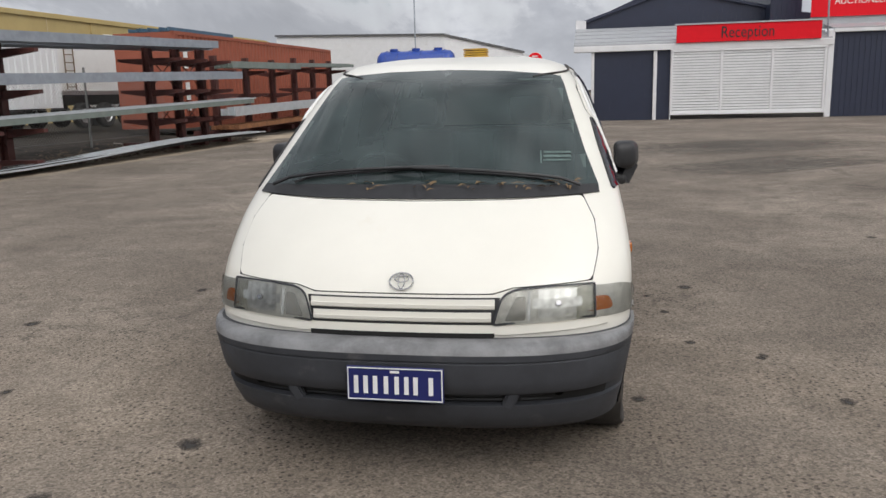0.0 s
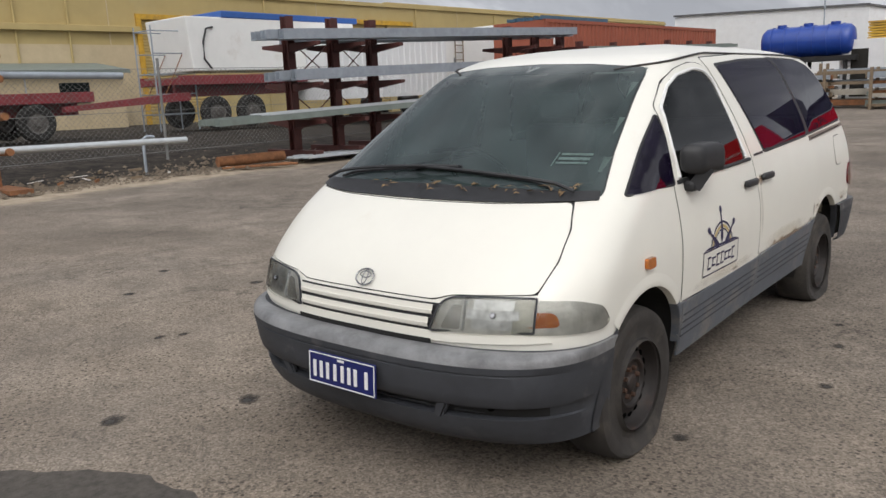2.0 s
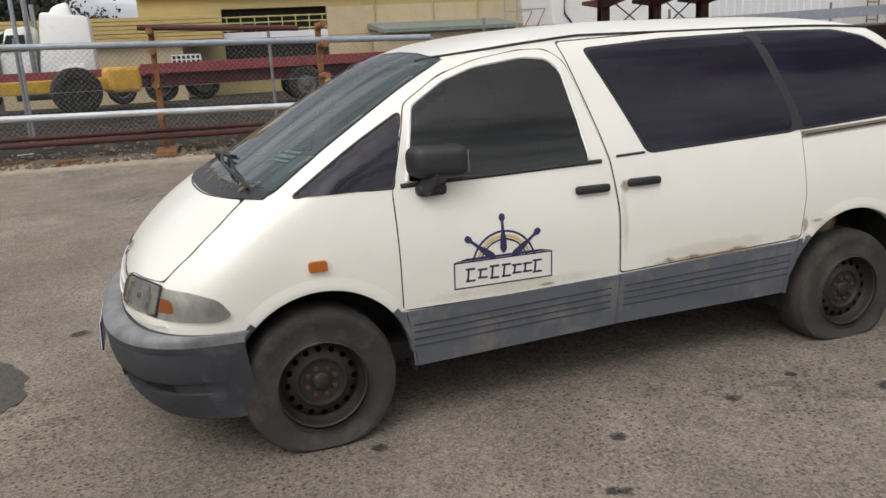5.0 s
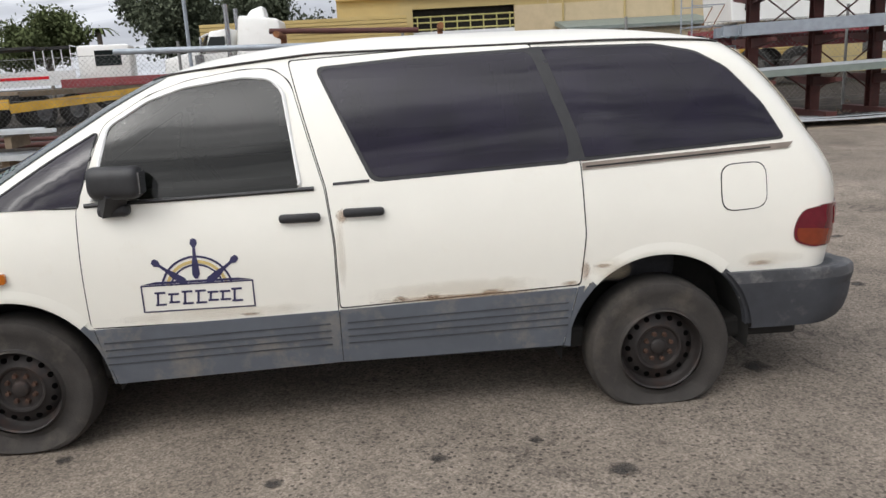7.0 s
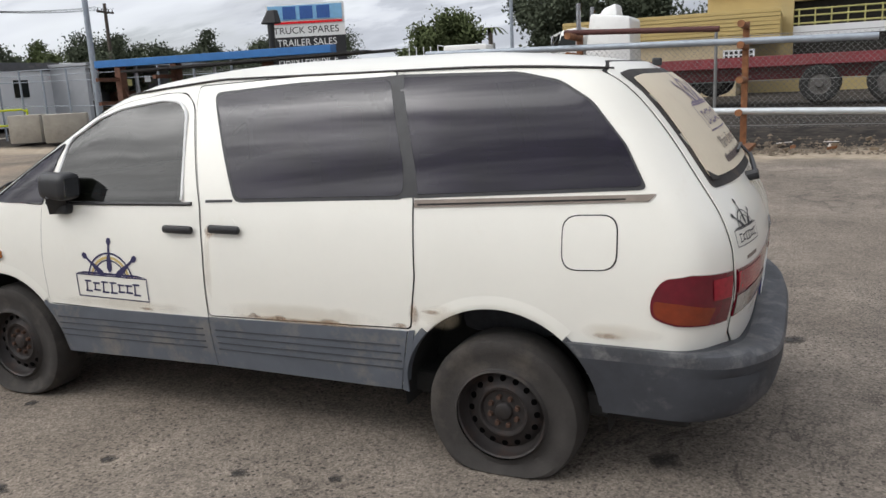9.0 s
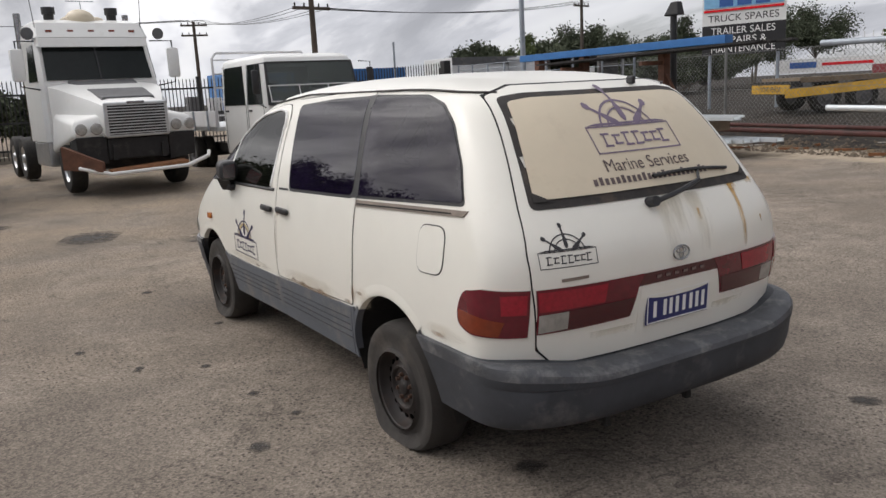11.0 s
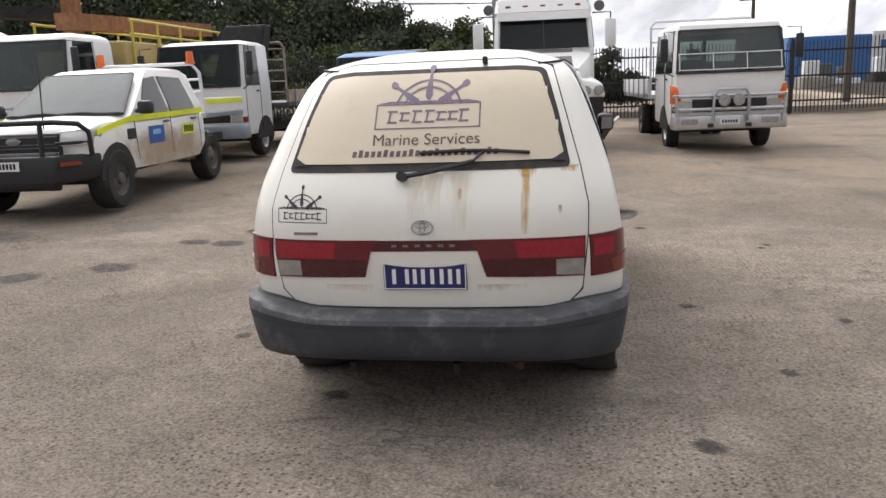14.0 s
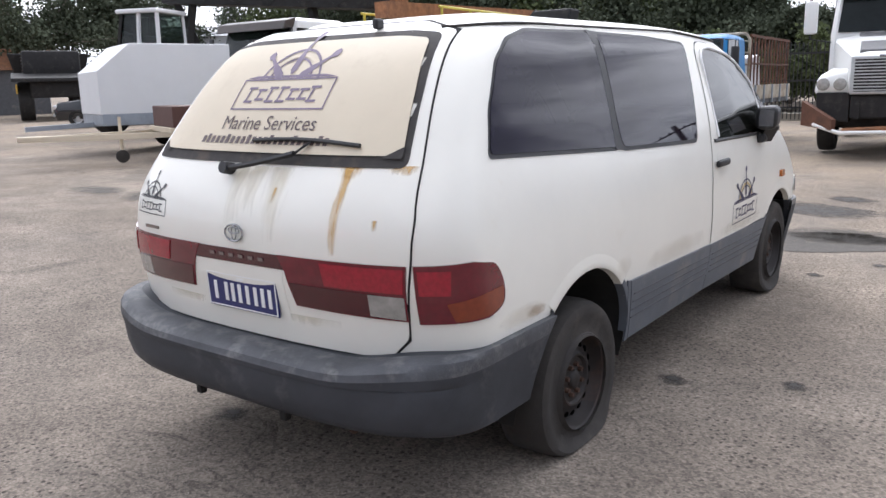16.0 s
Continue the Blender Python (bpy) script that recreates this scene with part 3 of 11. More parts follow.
    bp.inputs["Strength"].default_value, bp.inputs["Distance"].default_value = 0.32, 0.005
    nt.links.new(hgt, bp.inputs["Height"])
    nt.links.new(bp.outputs[0], b.inputs["Normal"])
    return m


bm = B()
xs = [-900, -300, -120, -60, -40] + [-34 + 2 * i for i in range(37)] + [44, 60, 120, 300, 900]
ys = [-900, -300, -120, -60] + [-44 + 2 * i for i in range(54)] + [70, 90, 140, 300, 900]
xs, ys = sorted(xs + [2.5, 6.5, 16.5, -10.3, -18.3]), sorted(ys + [-8.5])
grid = [[bm.verts.new((x, y, gz(x, y))) for x in xs] for y in ys]
for r0, r1 in zip(grid, grid[1:]):
    for i in range(len(xs) - 1):
        bm.faces.new((r0[i], r0[i + 1], r1[i + 1], r1[i]))
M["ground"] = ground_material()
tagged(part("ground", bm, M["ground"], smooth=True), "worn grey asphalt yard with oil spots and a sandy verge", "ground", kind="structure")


def stain(name, label, x, y, rx, ry, material, turn=0.0):
    """A stain soaked into the asphalt, lying just on it."""
    bm = B()
    n = 6
    rows = []
    for i in range(n + 1):
        row = []
        for j in range(n + 1):
            a, c = (i / n * 2 - 1) * rx, (j / n * 2 - 1) * ry
            px, py = a * math.cos(turn) - c * math.sin(turn), a * math.sin(turn) + c * math.cos(turn)
            row.append(bm.verts.new((px, py, gz(x + px, y + py) - gz(x, y) + 0.004)))
        rows.append(row)
    for p_, q_ in zip(rows, rows[1:]):
        for j in range(n):
            bm.faces.new((p_[j], p_[j + 1], q_[j + 1], q_[j]))
    ob = tagged(part(name, bm, material), label, "stain", group="stains on the asphalt", kind="structure")
    ob.matrix_basis = Matrix.Translation((x, y, gz(x, y)))
    return ob


OIL = [(-1.02, 0.32, 0.08), (-1.37, -0.23, 0.08), (-2.40, 0.67, 0.06), (-2.32, 0.80, 0.06), (-3.68, 1.20, 0.07), (-4.2, 1.84, 0.08), (-3.07, 1.99, 0.08), (1.44, 3.39, 0.075), (1.23, 2.68, 0.05), (1.32, 2.02, 0.05), (1.67, 1.77, 0.045),
       (0.96, 1.08, 0.05), (1.94, 1.16, 0.06), (1.14, 3.10, 0.04), (-1.20, 4.81, 0.09), (-1.75, 3.92, 0.07), (0.55, 4.34, 0.10), (-2.32, 3.0, 0.08), (-0.92, 2.89, 0.09), (-1.42, 2.67, 0.08), (1.69, 1.81, 0.04), (1.18, -0.37, 0.07), (-2.0, 6.25, 0.08), (-0.67, 5.62, 0.07), (3.4, 5.4, 0.06)]
for x, y, r in OIL:
    stain("oil_stain", "small dark oil spot on the asphalt", x, y, r * 0.85, r * 0.66, M["smear_oil"], 0.7 * x)
for x, y, r, q in ((2.70, -0.27, 0.22, 0.20), (3.21, 0.38, 0.22, 0.16), (2.83, 0.41, 0.20, 0.16), (2.31, -5.8, 0.45, 0.3), (-0.40, -2.75, 0.75, 0.35), (3.44, 1.57, 0.22, 0.2), (4.04, 2.02, 0.22, 0.15), (5.29, 1.41, 0.3, 0.16), (-0.61, -3.55, 0.3, 0.18), (1.15, -3.85, 0.45, 0.35)):
    stain("oil_stain", "dark old oil stain soaked into the asphalt", x, y, r, q, M["smear_oil"], x)


def wet_patch(x, y, rx, ry, turn):
    """A wet patch with a ragged, sharp edge."""
    bm = B()
    rings = []
    for k in (0.35, 0.7, 1.0):
        ring_ = []
        for i in range(96):
            a = 6.28319 * i / 96
            r = k * (1 + 0.045 * math.sin(3 * a + 1) + 0.03 * math.sin(7 * a) + 0.02 * math.sin(13 * a + 2) + 0.012 * math.sin(29 * a))
            u, v = rx * r * math.cos(a), ry * r * math.sin(a)
            px, py = u * math.cos(turn) - v * math.sin(turn), u * math.sin(turn) + v * math.cos(turn)
            ring_.append(bm.verts.new((px, py, gz(x + px, y + py) - gz(x, y) + 0.004)))
        rings.append(ring_)
    bm.faces.new(rings[0])
    for a_, b_ in zip(rings, rings[1:]):
        for i in range(96):
            bm.faces.new((a_[i - 1], a_[i], b_[i], b_[i - 1]))
    bmesh.ops.recalc_face_normals(bm, faces=bm.faces)
    ob = tagged(part("damp_patch", bm, M["wet_asphalt"]), "dark wet patch on the asphalt", "stain", group="stains on the asphalt", kind="structure")
    ob.matrix_basis = Matrix.Translation((x, y, gz(x, y)))


wet_patch(-0.80, -1.00, 0.70, 0.46, 0.66)
for x, y, rx, ry in ((6.65, 0.38, 0.95, 0.62), (5.64, 0.35, 0.80, 0.36), (8.0, 0.55, 0.7, 0.3)):
    stain("damp_patch", "broad damp patch beside the wheel track", x, y, rx, ry, M["smear_damp"], 0.1)
stain("damp_patch", "dark damp patch before the parked trucks", -0.95, -1.4, 0.62, 0.42, M["smear_damp"], 0.2)
stain("damp_patch", "faint dark patch towards the shed", 4.3, 17.0, 3.0, 2.2, M["smear_faint"], 0.2)
stain("damp_patch", "faint dark patch on the yard", 4.0, 12.5, 2.2, 1.2, M["smear_faint"], 0.5)
# ---- the van ----
# rows: height, front centre y, front rounding depth, rear centre y, rear rounding depth, half width
VAN_ROWS = [
    (0.18, 0.225, 0.42, 4.59, 0.32, 0.815), (0.3, 0.18, 0.43, 4.61, 0.31, 0.842), (0.45, 0.145, 0.44, 4.62, 0.3, 0.868),
    (0.55, 0.13, 0.45, 4.63, 0.29, 0.88), (0.62, 0.135, 0.45, 4.64, 0.28, 0.884), (0.69, 0.155, 0.45, 4.65, 0.28, 0.886),
    (0.735, 0.172, 0.45, 4.66, 0.28, 0.886), (0.8, 0.221, 0.46, 4.67, 0.28, 0.884), (0.88, 0.299, 0.47, 4.67, 0.28, 0.878),
    (0.95, 0.382, 0.47, 4.669, 0.28, 0.869), (1.02, 0.482, 0.48, 4.655, 0.28, 0.857), (1.08, 0.589, 0.48, 4.627, 0.28, 0.845),
    (1.15, 0.712, 0.46, 4.582, 0.28, 0.827), (1.25, 0.886, 0.42, 4.515, 0.29, 0.794), (1.35, 1.059, 0.38, 4.447, 0.29, 0.756),
    (1.45, 1.234, 0.33, 4.367, 0.28, 0.714), (1.53, 1.394, 0.28, 4.291, 0.27, 0.678), (1.58, 1.513, 0.25, 4.231, 0.26, 0.65),
    (1.62, 1.65, 0.22, 4.162, 0.25, 0.615), (1.66, 1.8, 0.22, 4.075, 0.25, 0.565),
]
NF, NR = 2.6, 2.6
FX, RX = 1.03, 1.02  # breadth of the front and the rear panels against their outlines below
_zs = [0.18 + 0.005 * i for i in range(297)]
_raw = np.array([lerp_table(VAN_ROWS, z) for z in _zs])
_ker = np.exp(-0.5 * (np.arange(-12, 13) / 4.5) ** 2)
_ker /= _ker.sum()
_pad = np.concatenate([np.repeat(_raw[:1], 12, 0) + (_raw[:1] - _raw[1:13][::-1]) * 1.0, _raw, 2 * _raw[-1:] - _raw[-13:-1][::-1]])
_pad[:12] = 2 * _raw[:1] - _raw[1:13][::-1]
VAN_FINE = np.stack([np.convolve(_pad[:, k], _ker, "valid") for k in range(5)], 1)


def van_at(z):
    f = min(max((z - 0.18) / 0.005, 0), 295.999)
    i = int(f)
    return VAN_FINE[i] + (VAN_FINE[i + 1] - VAN_FINE[i]) * (f - i)


def front_y(x, z):
    yf, df, _, _, hw = van_at(z)
    u = min(abs(x) / hw, 1.0)
    return yf + df * (1 - max(1 - u**NF, 0) ** (1 / NF))


def rear_y(x, z):
    _, _, yr, dr, hw = van_at(z)
    u = min(abs(x) / hw, 1.0)
    return yr - dr * (1 - max(1 - u**NR, 0) ** (1 / NR))


def side_x(y, z):
    yf, df, yr, dr, hw = van_at(z)
    if y < yf + df:
        v = min(max((yf + df - y) / df, 0), 1)
        return hw * max(1 - v**NF, 0) ** (1 / NF)
    if y > yr - dr:
        v = min(max((y - yr + dr) / dr, 0), 1)
        return hw * max(1 - v**NR, 0) ** (1 / NR)
    return hw


def on_side(sgn, lift):
    return lambda y, z, k=0.0: Vector((sgn * (side_x(y, z) + lift + k), y, z + 0.25 * (lift + k) * (z > 1.0)))


def on_front(lift):
    return lambda x, z, k=0.0: Vector((x * FX * (1 + 0.3 * (lift + k)), front_y(x * FX, z) - (lift + k) * 0.85, z + (lift + k) * 0.5))


def on_rear(lift):
    return lambda x, z, k=0.0: Vector((x * RX * (1 + 0.3 * (lift + k)), rear_y(x * RX, z) + (lift + k), z + (lift + k) * 0.25))


def on_corner(sgn, lift):
    """Round a rear corner: a runs from 0 at the middle of the rear to pi/2 at the side, and on forwards along it."""

    def place(a, z, k=0.0):
        _, _, yr, dr, hw = van_at(z)
        b = min(a, math.pi / 2)
        x, y = hw * math.sin(b) ** (2 / NR), yr - dr * (1 - math.cos(b) ** (2 / NR)) - 0.3 * max(0, a - math.pi / 2)
        n = Vector((math.sin(b), math.cos(b), 0))
        return Vector((sgn * (x + n.x * (lift + k)), y + n.y * (lift + k), z))

    return place


FRONT_HUB, REAR_HUB = (0.885, 0.290), (3.735, 0.258)
F_ARCH, R_ARCH = (0.900, 0.284, 0.388), (3.722, 0.298, 0.418)

# outlines on the sides, as (y, z)
Q_WIN = [(0.825, 1.050), (1.240, 1.053), (1.322, 1.358), (1.10, 1.232)]
F_WIN = [(1.30, 1.07), (2.165, 1.085), (2.105, 1.49), (2.05, 1.545), (1.93, 1.558), (1.68, 1.525), (1.53, 1.475), (1.365, 1.375)]
S_WIN = [(2.475, 1.105), (3.325, 1.14), (3.315, 1.25), (3.19, 1.612), (2.70, 1.602), (2.255, 1.575)]
R_WIN = [(3.365, 1.145), (4.285, 1.195), (4.20, 1.345), (4.06, 1.50), (3.93, 1.575), (3.75, 1.612), (3.225, 1.618), (3.345, 1.25)]
F_DOOR = [(1.245, 0.535), (1.235, 1.035), (1.345, 1.385), (1.53, 1.50), (1.70, 1.555), (1.93, 1.59), (2.06, 1.588), (2.135, 1.53), (2.165, 1.42), (2.262, 1.075), (2.288, 0.85), (2.288, 0.535)]
S_DOOR = [(2.30, 0.56), (2.298, 0.85), (2.272, 1.08), (2.19, 1.38), (2.13, 1.615), (2.7, 1.638), (3.195, 1.640), (3.33, 1.25), (3.365, 1.13), (3.378, 0.82), (3.352, 0.60)]


def shrink(poly, k):
    cx, cy = sum(p[0] for p in poly) / len(poly), sum(p[1] for p in poly) / len(poly)
    w, h = max(p[0] for p in poly) - min(p[0] for p in poly), max(p[1] for p in poly) - min(p[1] for p in poly)
    return [(cx + (x - cx) * (1 - 2 * k / w), cy + (y - cy) * (1 - 2 * k / h)) for x, y in poly]


WS_OUT = [(-0.748, 1.050), (-0.45, 1.045), (0.0, 1.042), (0.45, 1.045), (0.748, 1.050), (0.688, 1.21), (0.628, 1.41), (0.583, 1.568), (0.30, 1.592), (0.0, 1.600), (-0.30, 1.592), (-0.583, 1.568), (-0.628, 1.41), (-0.688, 1.21)]
REAR_WIN = [(-0.63, 1.172), (0.63, 1.172), (0.575, 1.40), (0.515, 1.598), (0.40, 1.612), (-0.40, 1.612), (-0.515, 1.598), (-0.575, 1.40)]


def build_van():
    van = thing("van", "aged white people mover with grey bumpers and soft dusty tyres", "van")
    side_holes = [shrink(Q_WIN, 0.03), shrink(F_WIN, 0.03), shrink(S_WIN, 0.03), shrink(R_WIN, 0.03)]
    # body shell from horizontal outlines
    bm = B()
    zs = [0.20 + 0.0235 * i for i in range(62)]
    rings = []
    for z in zs:
        yf, df, yr, dr, hw = van_at(z)
        half = []
        for i in range(23):
            a = (i / 22.0) * math.pi / 2
            half.append((hw * math.sin(a) ** (2 / NF), yf + df * (1 - math.cos(a) ** (2 / NF))))
        for i in range(1, 110):
            t = i / 110.0
            half.append((hw, (yf + df) * (1 - t) + (yr - dr) * t))
        for i in range(23):
            a = (1 - i / 22.0) * math.pi / 2
            half.append((hw * math.sin(a) ** (2 / NR), yr - dr * (1 - math.cos(a) ** (2 / NR))))
        loop = half + [(-x, y) for x, y in half[-2:0:-1]]
        rings.append([bm.verts.new((x, y, z)) for x, y in loop])
    n = len(rings[0])
    ztop, yc = zs[-1], 3.05
    base = [(v.co.x, v.co.y) for v in rings[-1]]
    for k in (0.975, 0.94, 0.89, 0.82, 0.72, 0.6, 0.45, 0.3, 0.15):
        rings.append([bm.verts.new((x * k, yc + (y - yc) * k, ztop + 0.085 * (1 - k**3.0))) for x, y in base])
    for a, b in zip(rings, rings[1:]):
        for i in range(n):
            bm.faces.new((a[i], a[(i + 1) % n], b[(i + 1) % n], b[i]))
    top = bm.verts.new((0, yc, ztop + 0.085))
    for i in range(n):
        bm.faces.new((rings[-1][i], rings[-1][(i + 1) % n], top))
    gone = []
    for f in bm.faces:
        c = f.calc_center_median()
        low = 0.262 if c.y < 1.25 else 0.31 if c.y < 3.6 else 0.36
        if c.z < low:
            gone.append(f)
            continue
        if abs(c.x) > 0.45:
            if any(math.hypot(c.y - cy, c.z - cz) < r + 0.012 for cy, cz, r in (F_ARCH, R_ARCH)):
                gone.append(f)
                continue
            if any(inside((c.y, c.z), h) for h in side_holes):
                gone.append(f)
                continue
        if c.y < 2.0 and c.z < 1.6 and inside((c.x / FX, c.z), shrink(WS_OUT, 0.035)) and c.y < front_y(c.x, c.z) + 0.05:
            gone.append(f)
        elif c.y > 4.0 and c.z < 1.62 and inside((c.x / RX, c.z), shrink(REAR_WIN, 0.03)) and c.y > rear_y(c.x, c.z) - 0.05:
            gone.append(f)
    bmesh.ops.delete(bm, geom=gone, context="FACES")
    part("body", bm, M["paint"], van, "aged creamy white painted body shell", smooth=50)

    # floor and wheel tubs
    bm = B()
    box(bm, -0.72, 0.72, 0.35, 4.45, 0.24, 0.34, 0.02)
    part("underbody", bm, M["underside"], van, "dark dirty floor pan")
    for cy, cz, r in (F_ARCH, R_ARCH):
        for s in (-1, 1):
            bm = B()
            pts = [(cy + (r + 0.02) * math.cos(a), cz + (r + 0.02) * math.sin(a)) for a in [math.pi * (i / 16) for i in range(17)]]
            pts = [(cy + r + 0.02, 0.22)] + pts + [(cy - r - 0.02, 0.22)]
            va = [bm.verts.new((s * 0.50, y, z)) for y, z in pts]
            vb = [bm.verts.new((s * min(side_x(y, max(z, 0.2)) - 0.012, 0.87), y, z)) for y, z in pts]
            for i in range(len(pts) - 1):
                bm.faces.new((va[i], va[i + 1], vb[i + 1], vb[i]))
            bm.faces.new(va)
            part("wheel_tub", bm, M["underside"], van, "dark wheel tub")
    bm = B()
    sweep(bm, [(-0.34, 3.2, 0.24), (-0.36, 4.1, 0.25), (-0.40, 4.56, 0.27)], 0.022, 10)
    rod(bm, (-0.36, 4.0, 0.26), (-0.36, 4.35, 0.26), 0.07, 14)
    part("exhaust", bm, M["rusty"], van, "rusty exhaust pipe")
    for x in (0.36, -0.12):
        bm = B()
        box(bm, x - 0.022, x + 0.022, 4.45, 4.62, 0.27, 0.305, 0.008)
        box(bm, x - 0.016, x + 0.016, 4.60, 4.63, 0.255, 0.305, 0.006)
        part("tow_hook", bm, M["underside"], van, "dark dirty tow hook")

    # arch lips: painted above, plastic where the bumper and the cladding meet the arch
    for cy, cz, r in (F_ARCH, R_ARCH):
        front = cy < 2
        cuts = (0.13, 0.70, math.pi - 0.79, math.pi + 0.02) if front else (0.13, 0.85, math.pi - 0.78, math.pi - 0.12)
        mats_ = ("clad", "paint", "bumper") if front else ("bumper", "paint", "clad")
        for s in (-1, 1):
            for a0, a1, m_ in zip(cuts, cuts[1:], mats_):
                bm = B()
                prof = [(-0.006, -0.03), (-0.004, 0.003), (0.004, 0.0055), (0.020, 0.0045), (0.05, 0.0005)] if m_ == "paint" else [(-0.006, -0.03), (-0.004, 0.006), (0.012, 0.008), (0.024, 0.006)]
                rows = []
                n = 26 if m_ == "paint" else 10
                for i in range(n + 1):
                    a = a0 + (a1 - a0) * i / n
                    row = []
                    for dr, li in prof:
                        y, z = cy + (r + dr) * math.cos(a), cz + (r + dr) * math.sin(a)
                        row.append(bm.verts.new((s * (side_x(y, z) + li), y, z)))
                    rows.append(row)
                for p, q in zip(rows, rows[1:]):
                    for k in range(len(prof) - 1):
                        bm.faces.new((p[k], p[k + 1], q[k + 1], q[k]))
                bmesh.ops.recalc_face_normals(bm, faces=bm.faces)
                part("arch_lip" if m_ == "paint" else "arch_edge", bm, M[m_], van, "" if m_ == "paint" else "grey plastic edge of the wheel arch", smooth=60)

    # bumpers: outlines swept round the ends, one profile each
    def bumper(name, rows, f_end, label):
        bm = B()
        rr = []
        for z, off in rows:
            yf, df, yr, dr, hw = van_at(max(z, 0.2))
            pts = []
            for i in range(61):
                a = (i / 60 * 2 - 1) * math.pi / 2
                sx = math.copysign(abs(math.sin(a)) ** (2 / NF), a)
                hw2 = hw + min(off * 0.5, 0.018 if f_end else 0.030)
                nb = 2.8 if f_end else 3.5
                sx = math.copysign(abs(math.sin(a)) ** (2 / nb), a)
                if f_end:
                    pts.append((sx * hw2, yf + df * (1 - math.cos(a) ** (2 / nb)) - off * abs(math.cos(a)) ** 0.6))
                else:
                    pts.append((sx * hw2, yr - dr * (1 - math.cos(a) ** (2 / nb)) + off * abs(math.cos(a)) ** 0.6))
            cy, cz, r = F_ARCH if f_end else R_ARCH
            if z > cz - 0.2:
                reach = math.sqrt(max((r + 0.012) ** 2 - (z - cz) ** 2, 0.0))
            else:
                reach = r
            yend = (cy - reach) if f_end else (cy + reach)
            y0 = pts[0][1]
            ext = [(pts[0][0], y0 + (yend - y0) * k / 4) for k in (4, 3, 2, 1)]
            ext2 = [(pts[-1][0], y0 + (yend - y0) * k / 4) for k in (1, 2, 3, 4)]
            k_ = len(rr)
            sag = 0.0 if f_end or k_ > 5 else 0.042 * (1.0, 1.0, 1.0, 0.9, 0.75, 0.4)[k_]
            rr.append([bm.verts.new((x, y, z - sag * (0.5 + 0.5 * math.cos(math.pi * min(max((abs(x) - 0.44) / 0.38, 0), 1))))) for x, y in ext + pts + ext2])
        places = [[v.co.copy() for v in r] for r in rr]
        bm.free()

        def band(nm, i0, i1, material, owner, lab):
            bm = B()
            rows_ = [[bm.verts.new(q) for q in r] for r in places[i0 : i1 + 1]]
            for a, b in zip(rows_, rows_[1:]):
                for i in range(len(a) - 1):
                    bm.faces.new((a[i], a[i + 1], b[i + 1], b[i]))
            bmesh.ops.recalc_face_normals(bm, faces=bm.faces)
            return part(nm, bm, material, owner, lab, smooth=35)

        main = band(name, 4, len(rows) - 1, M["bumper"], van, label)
        # the upper band's lighter colour holds the highlight on it as well as scuffs
        band("bumper_top", 0, 4, M["bumper_pale" if f_end else "bumper_worn_lit"], main, "scuffed upper face with its highlight in the colour")
        if f_end:
            # the dark slot of the lower intake
            bm = B()
            rows_ = [[bm.verts.new(Vector((q.x, q.y - 0.004, q.z))) for q in r[14:-14]] for r in places[11:13]]
            for i in range(len(rows_[0]) - 1):
                bm.faces.new((rows_[0][i], rows_[0][i + 1], rows_[1][i + 1], rows_[1][i]))
            part("intake_slot", bm, M["seam"], main, "dark lower intake slot")
        # shelf that meets the body
        bm = B()
        out_ = [bm.verts.new(q) for q in places[0]]
        in_ = [bm.verts.new((q.x * 0.88, q.y + (0.10 if f_end else -0.10) * (abs(q.y - places[0][0].y) > 0.02), q.z - 0.002)) for q in places[0]]
        for i in range(len(out_) - 1):
            bm.faces.new((out_[i], out_[i + 1], in_[i + 1], in_[i]))
        bmesh.ops.recalc_face_normals(bm, faces=bm.faces)
        part("bumper_shelf", bm, M["bumper"], main)
        return main

    fb = bumper("front_bumper", [(0.552, 0.008), (0.552, 0.035), (0.544, 0.070), (0.530, 0.093), (0.510, 0.104), (0.485, 0.106), (0.480, 0.098), (0.474, 0.104), (0.40, 0.112), (0.360, 0.112), (0.348, 0.102), (0.343, 0.060),
        (0.302, 0.057), (0.297, 0.100), (0.252, 0.106), (0.208, 0.094), (0.178, 0.062), (0.165, 0.0)], True, "faded grey plastic bumper, its scuffed top coloured paler as if lit")
    rb = bumper("rear_bumper", [(0.610, 0.004), (0.612, 0.055), (0.603, 0.105), (0.585, 0.132), (0.558, 0.144), (0.525, 0.145), (0.520, 0.136), (0.514, 0.142), (0.44, 0.148), (0.385, 0.138), (0.352, 0.112), (0.336, 0.065), (0.330, 0.0)], False, "faded grey plastic bumper, its scuffed top edge coloured paler as if lit")
    for x0, x1 in ((-0.39, -0.01), (0.01, 0.39), (-0.66, -0.46), (0.46, 0.66)):
        for k in range(2):
            bm = B()
            pts = [(x0 + (x1 - x0) * i / 8, 0.0, 0.313 + 0.017 * k) for i in range(9)]
            sweep(bm, [(x, front_y(x, z) - 0.066 * (1 - 0.25 * max(0, abs(x) - 0.4)), z) for x, _, z in pts], 0.006, 6)
            part("intake_slat", bm, M["black"], fb, "black slat in the lower intake")

    for s in (-1, 1):
        bm = B()
        bar(bm, (s * 0.445, front_y(0.445, 0.36) - 0.088, 0.362), (s * 0.405, front_y(0.405, 0.29) - 0.092, 0.286), 0.045, 0.03, (0, 1, 0))
        bmesh.ops.bevel(bm, geom=bm.edges[:], offset=0.008, segments=2, affect="EDGES", clamp_overlap=True)
        part("intake_pillar", bm, M["bumper"], fb, "grey pillar between the intake slots", smooth=40)
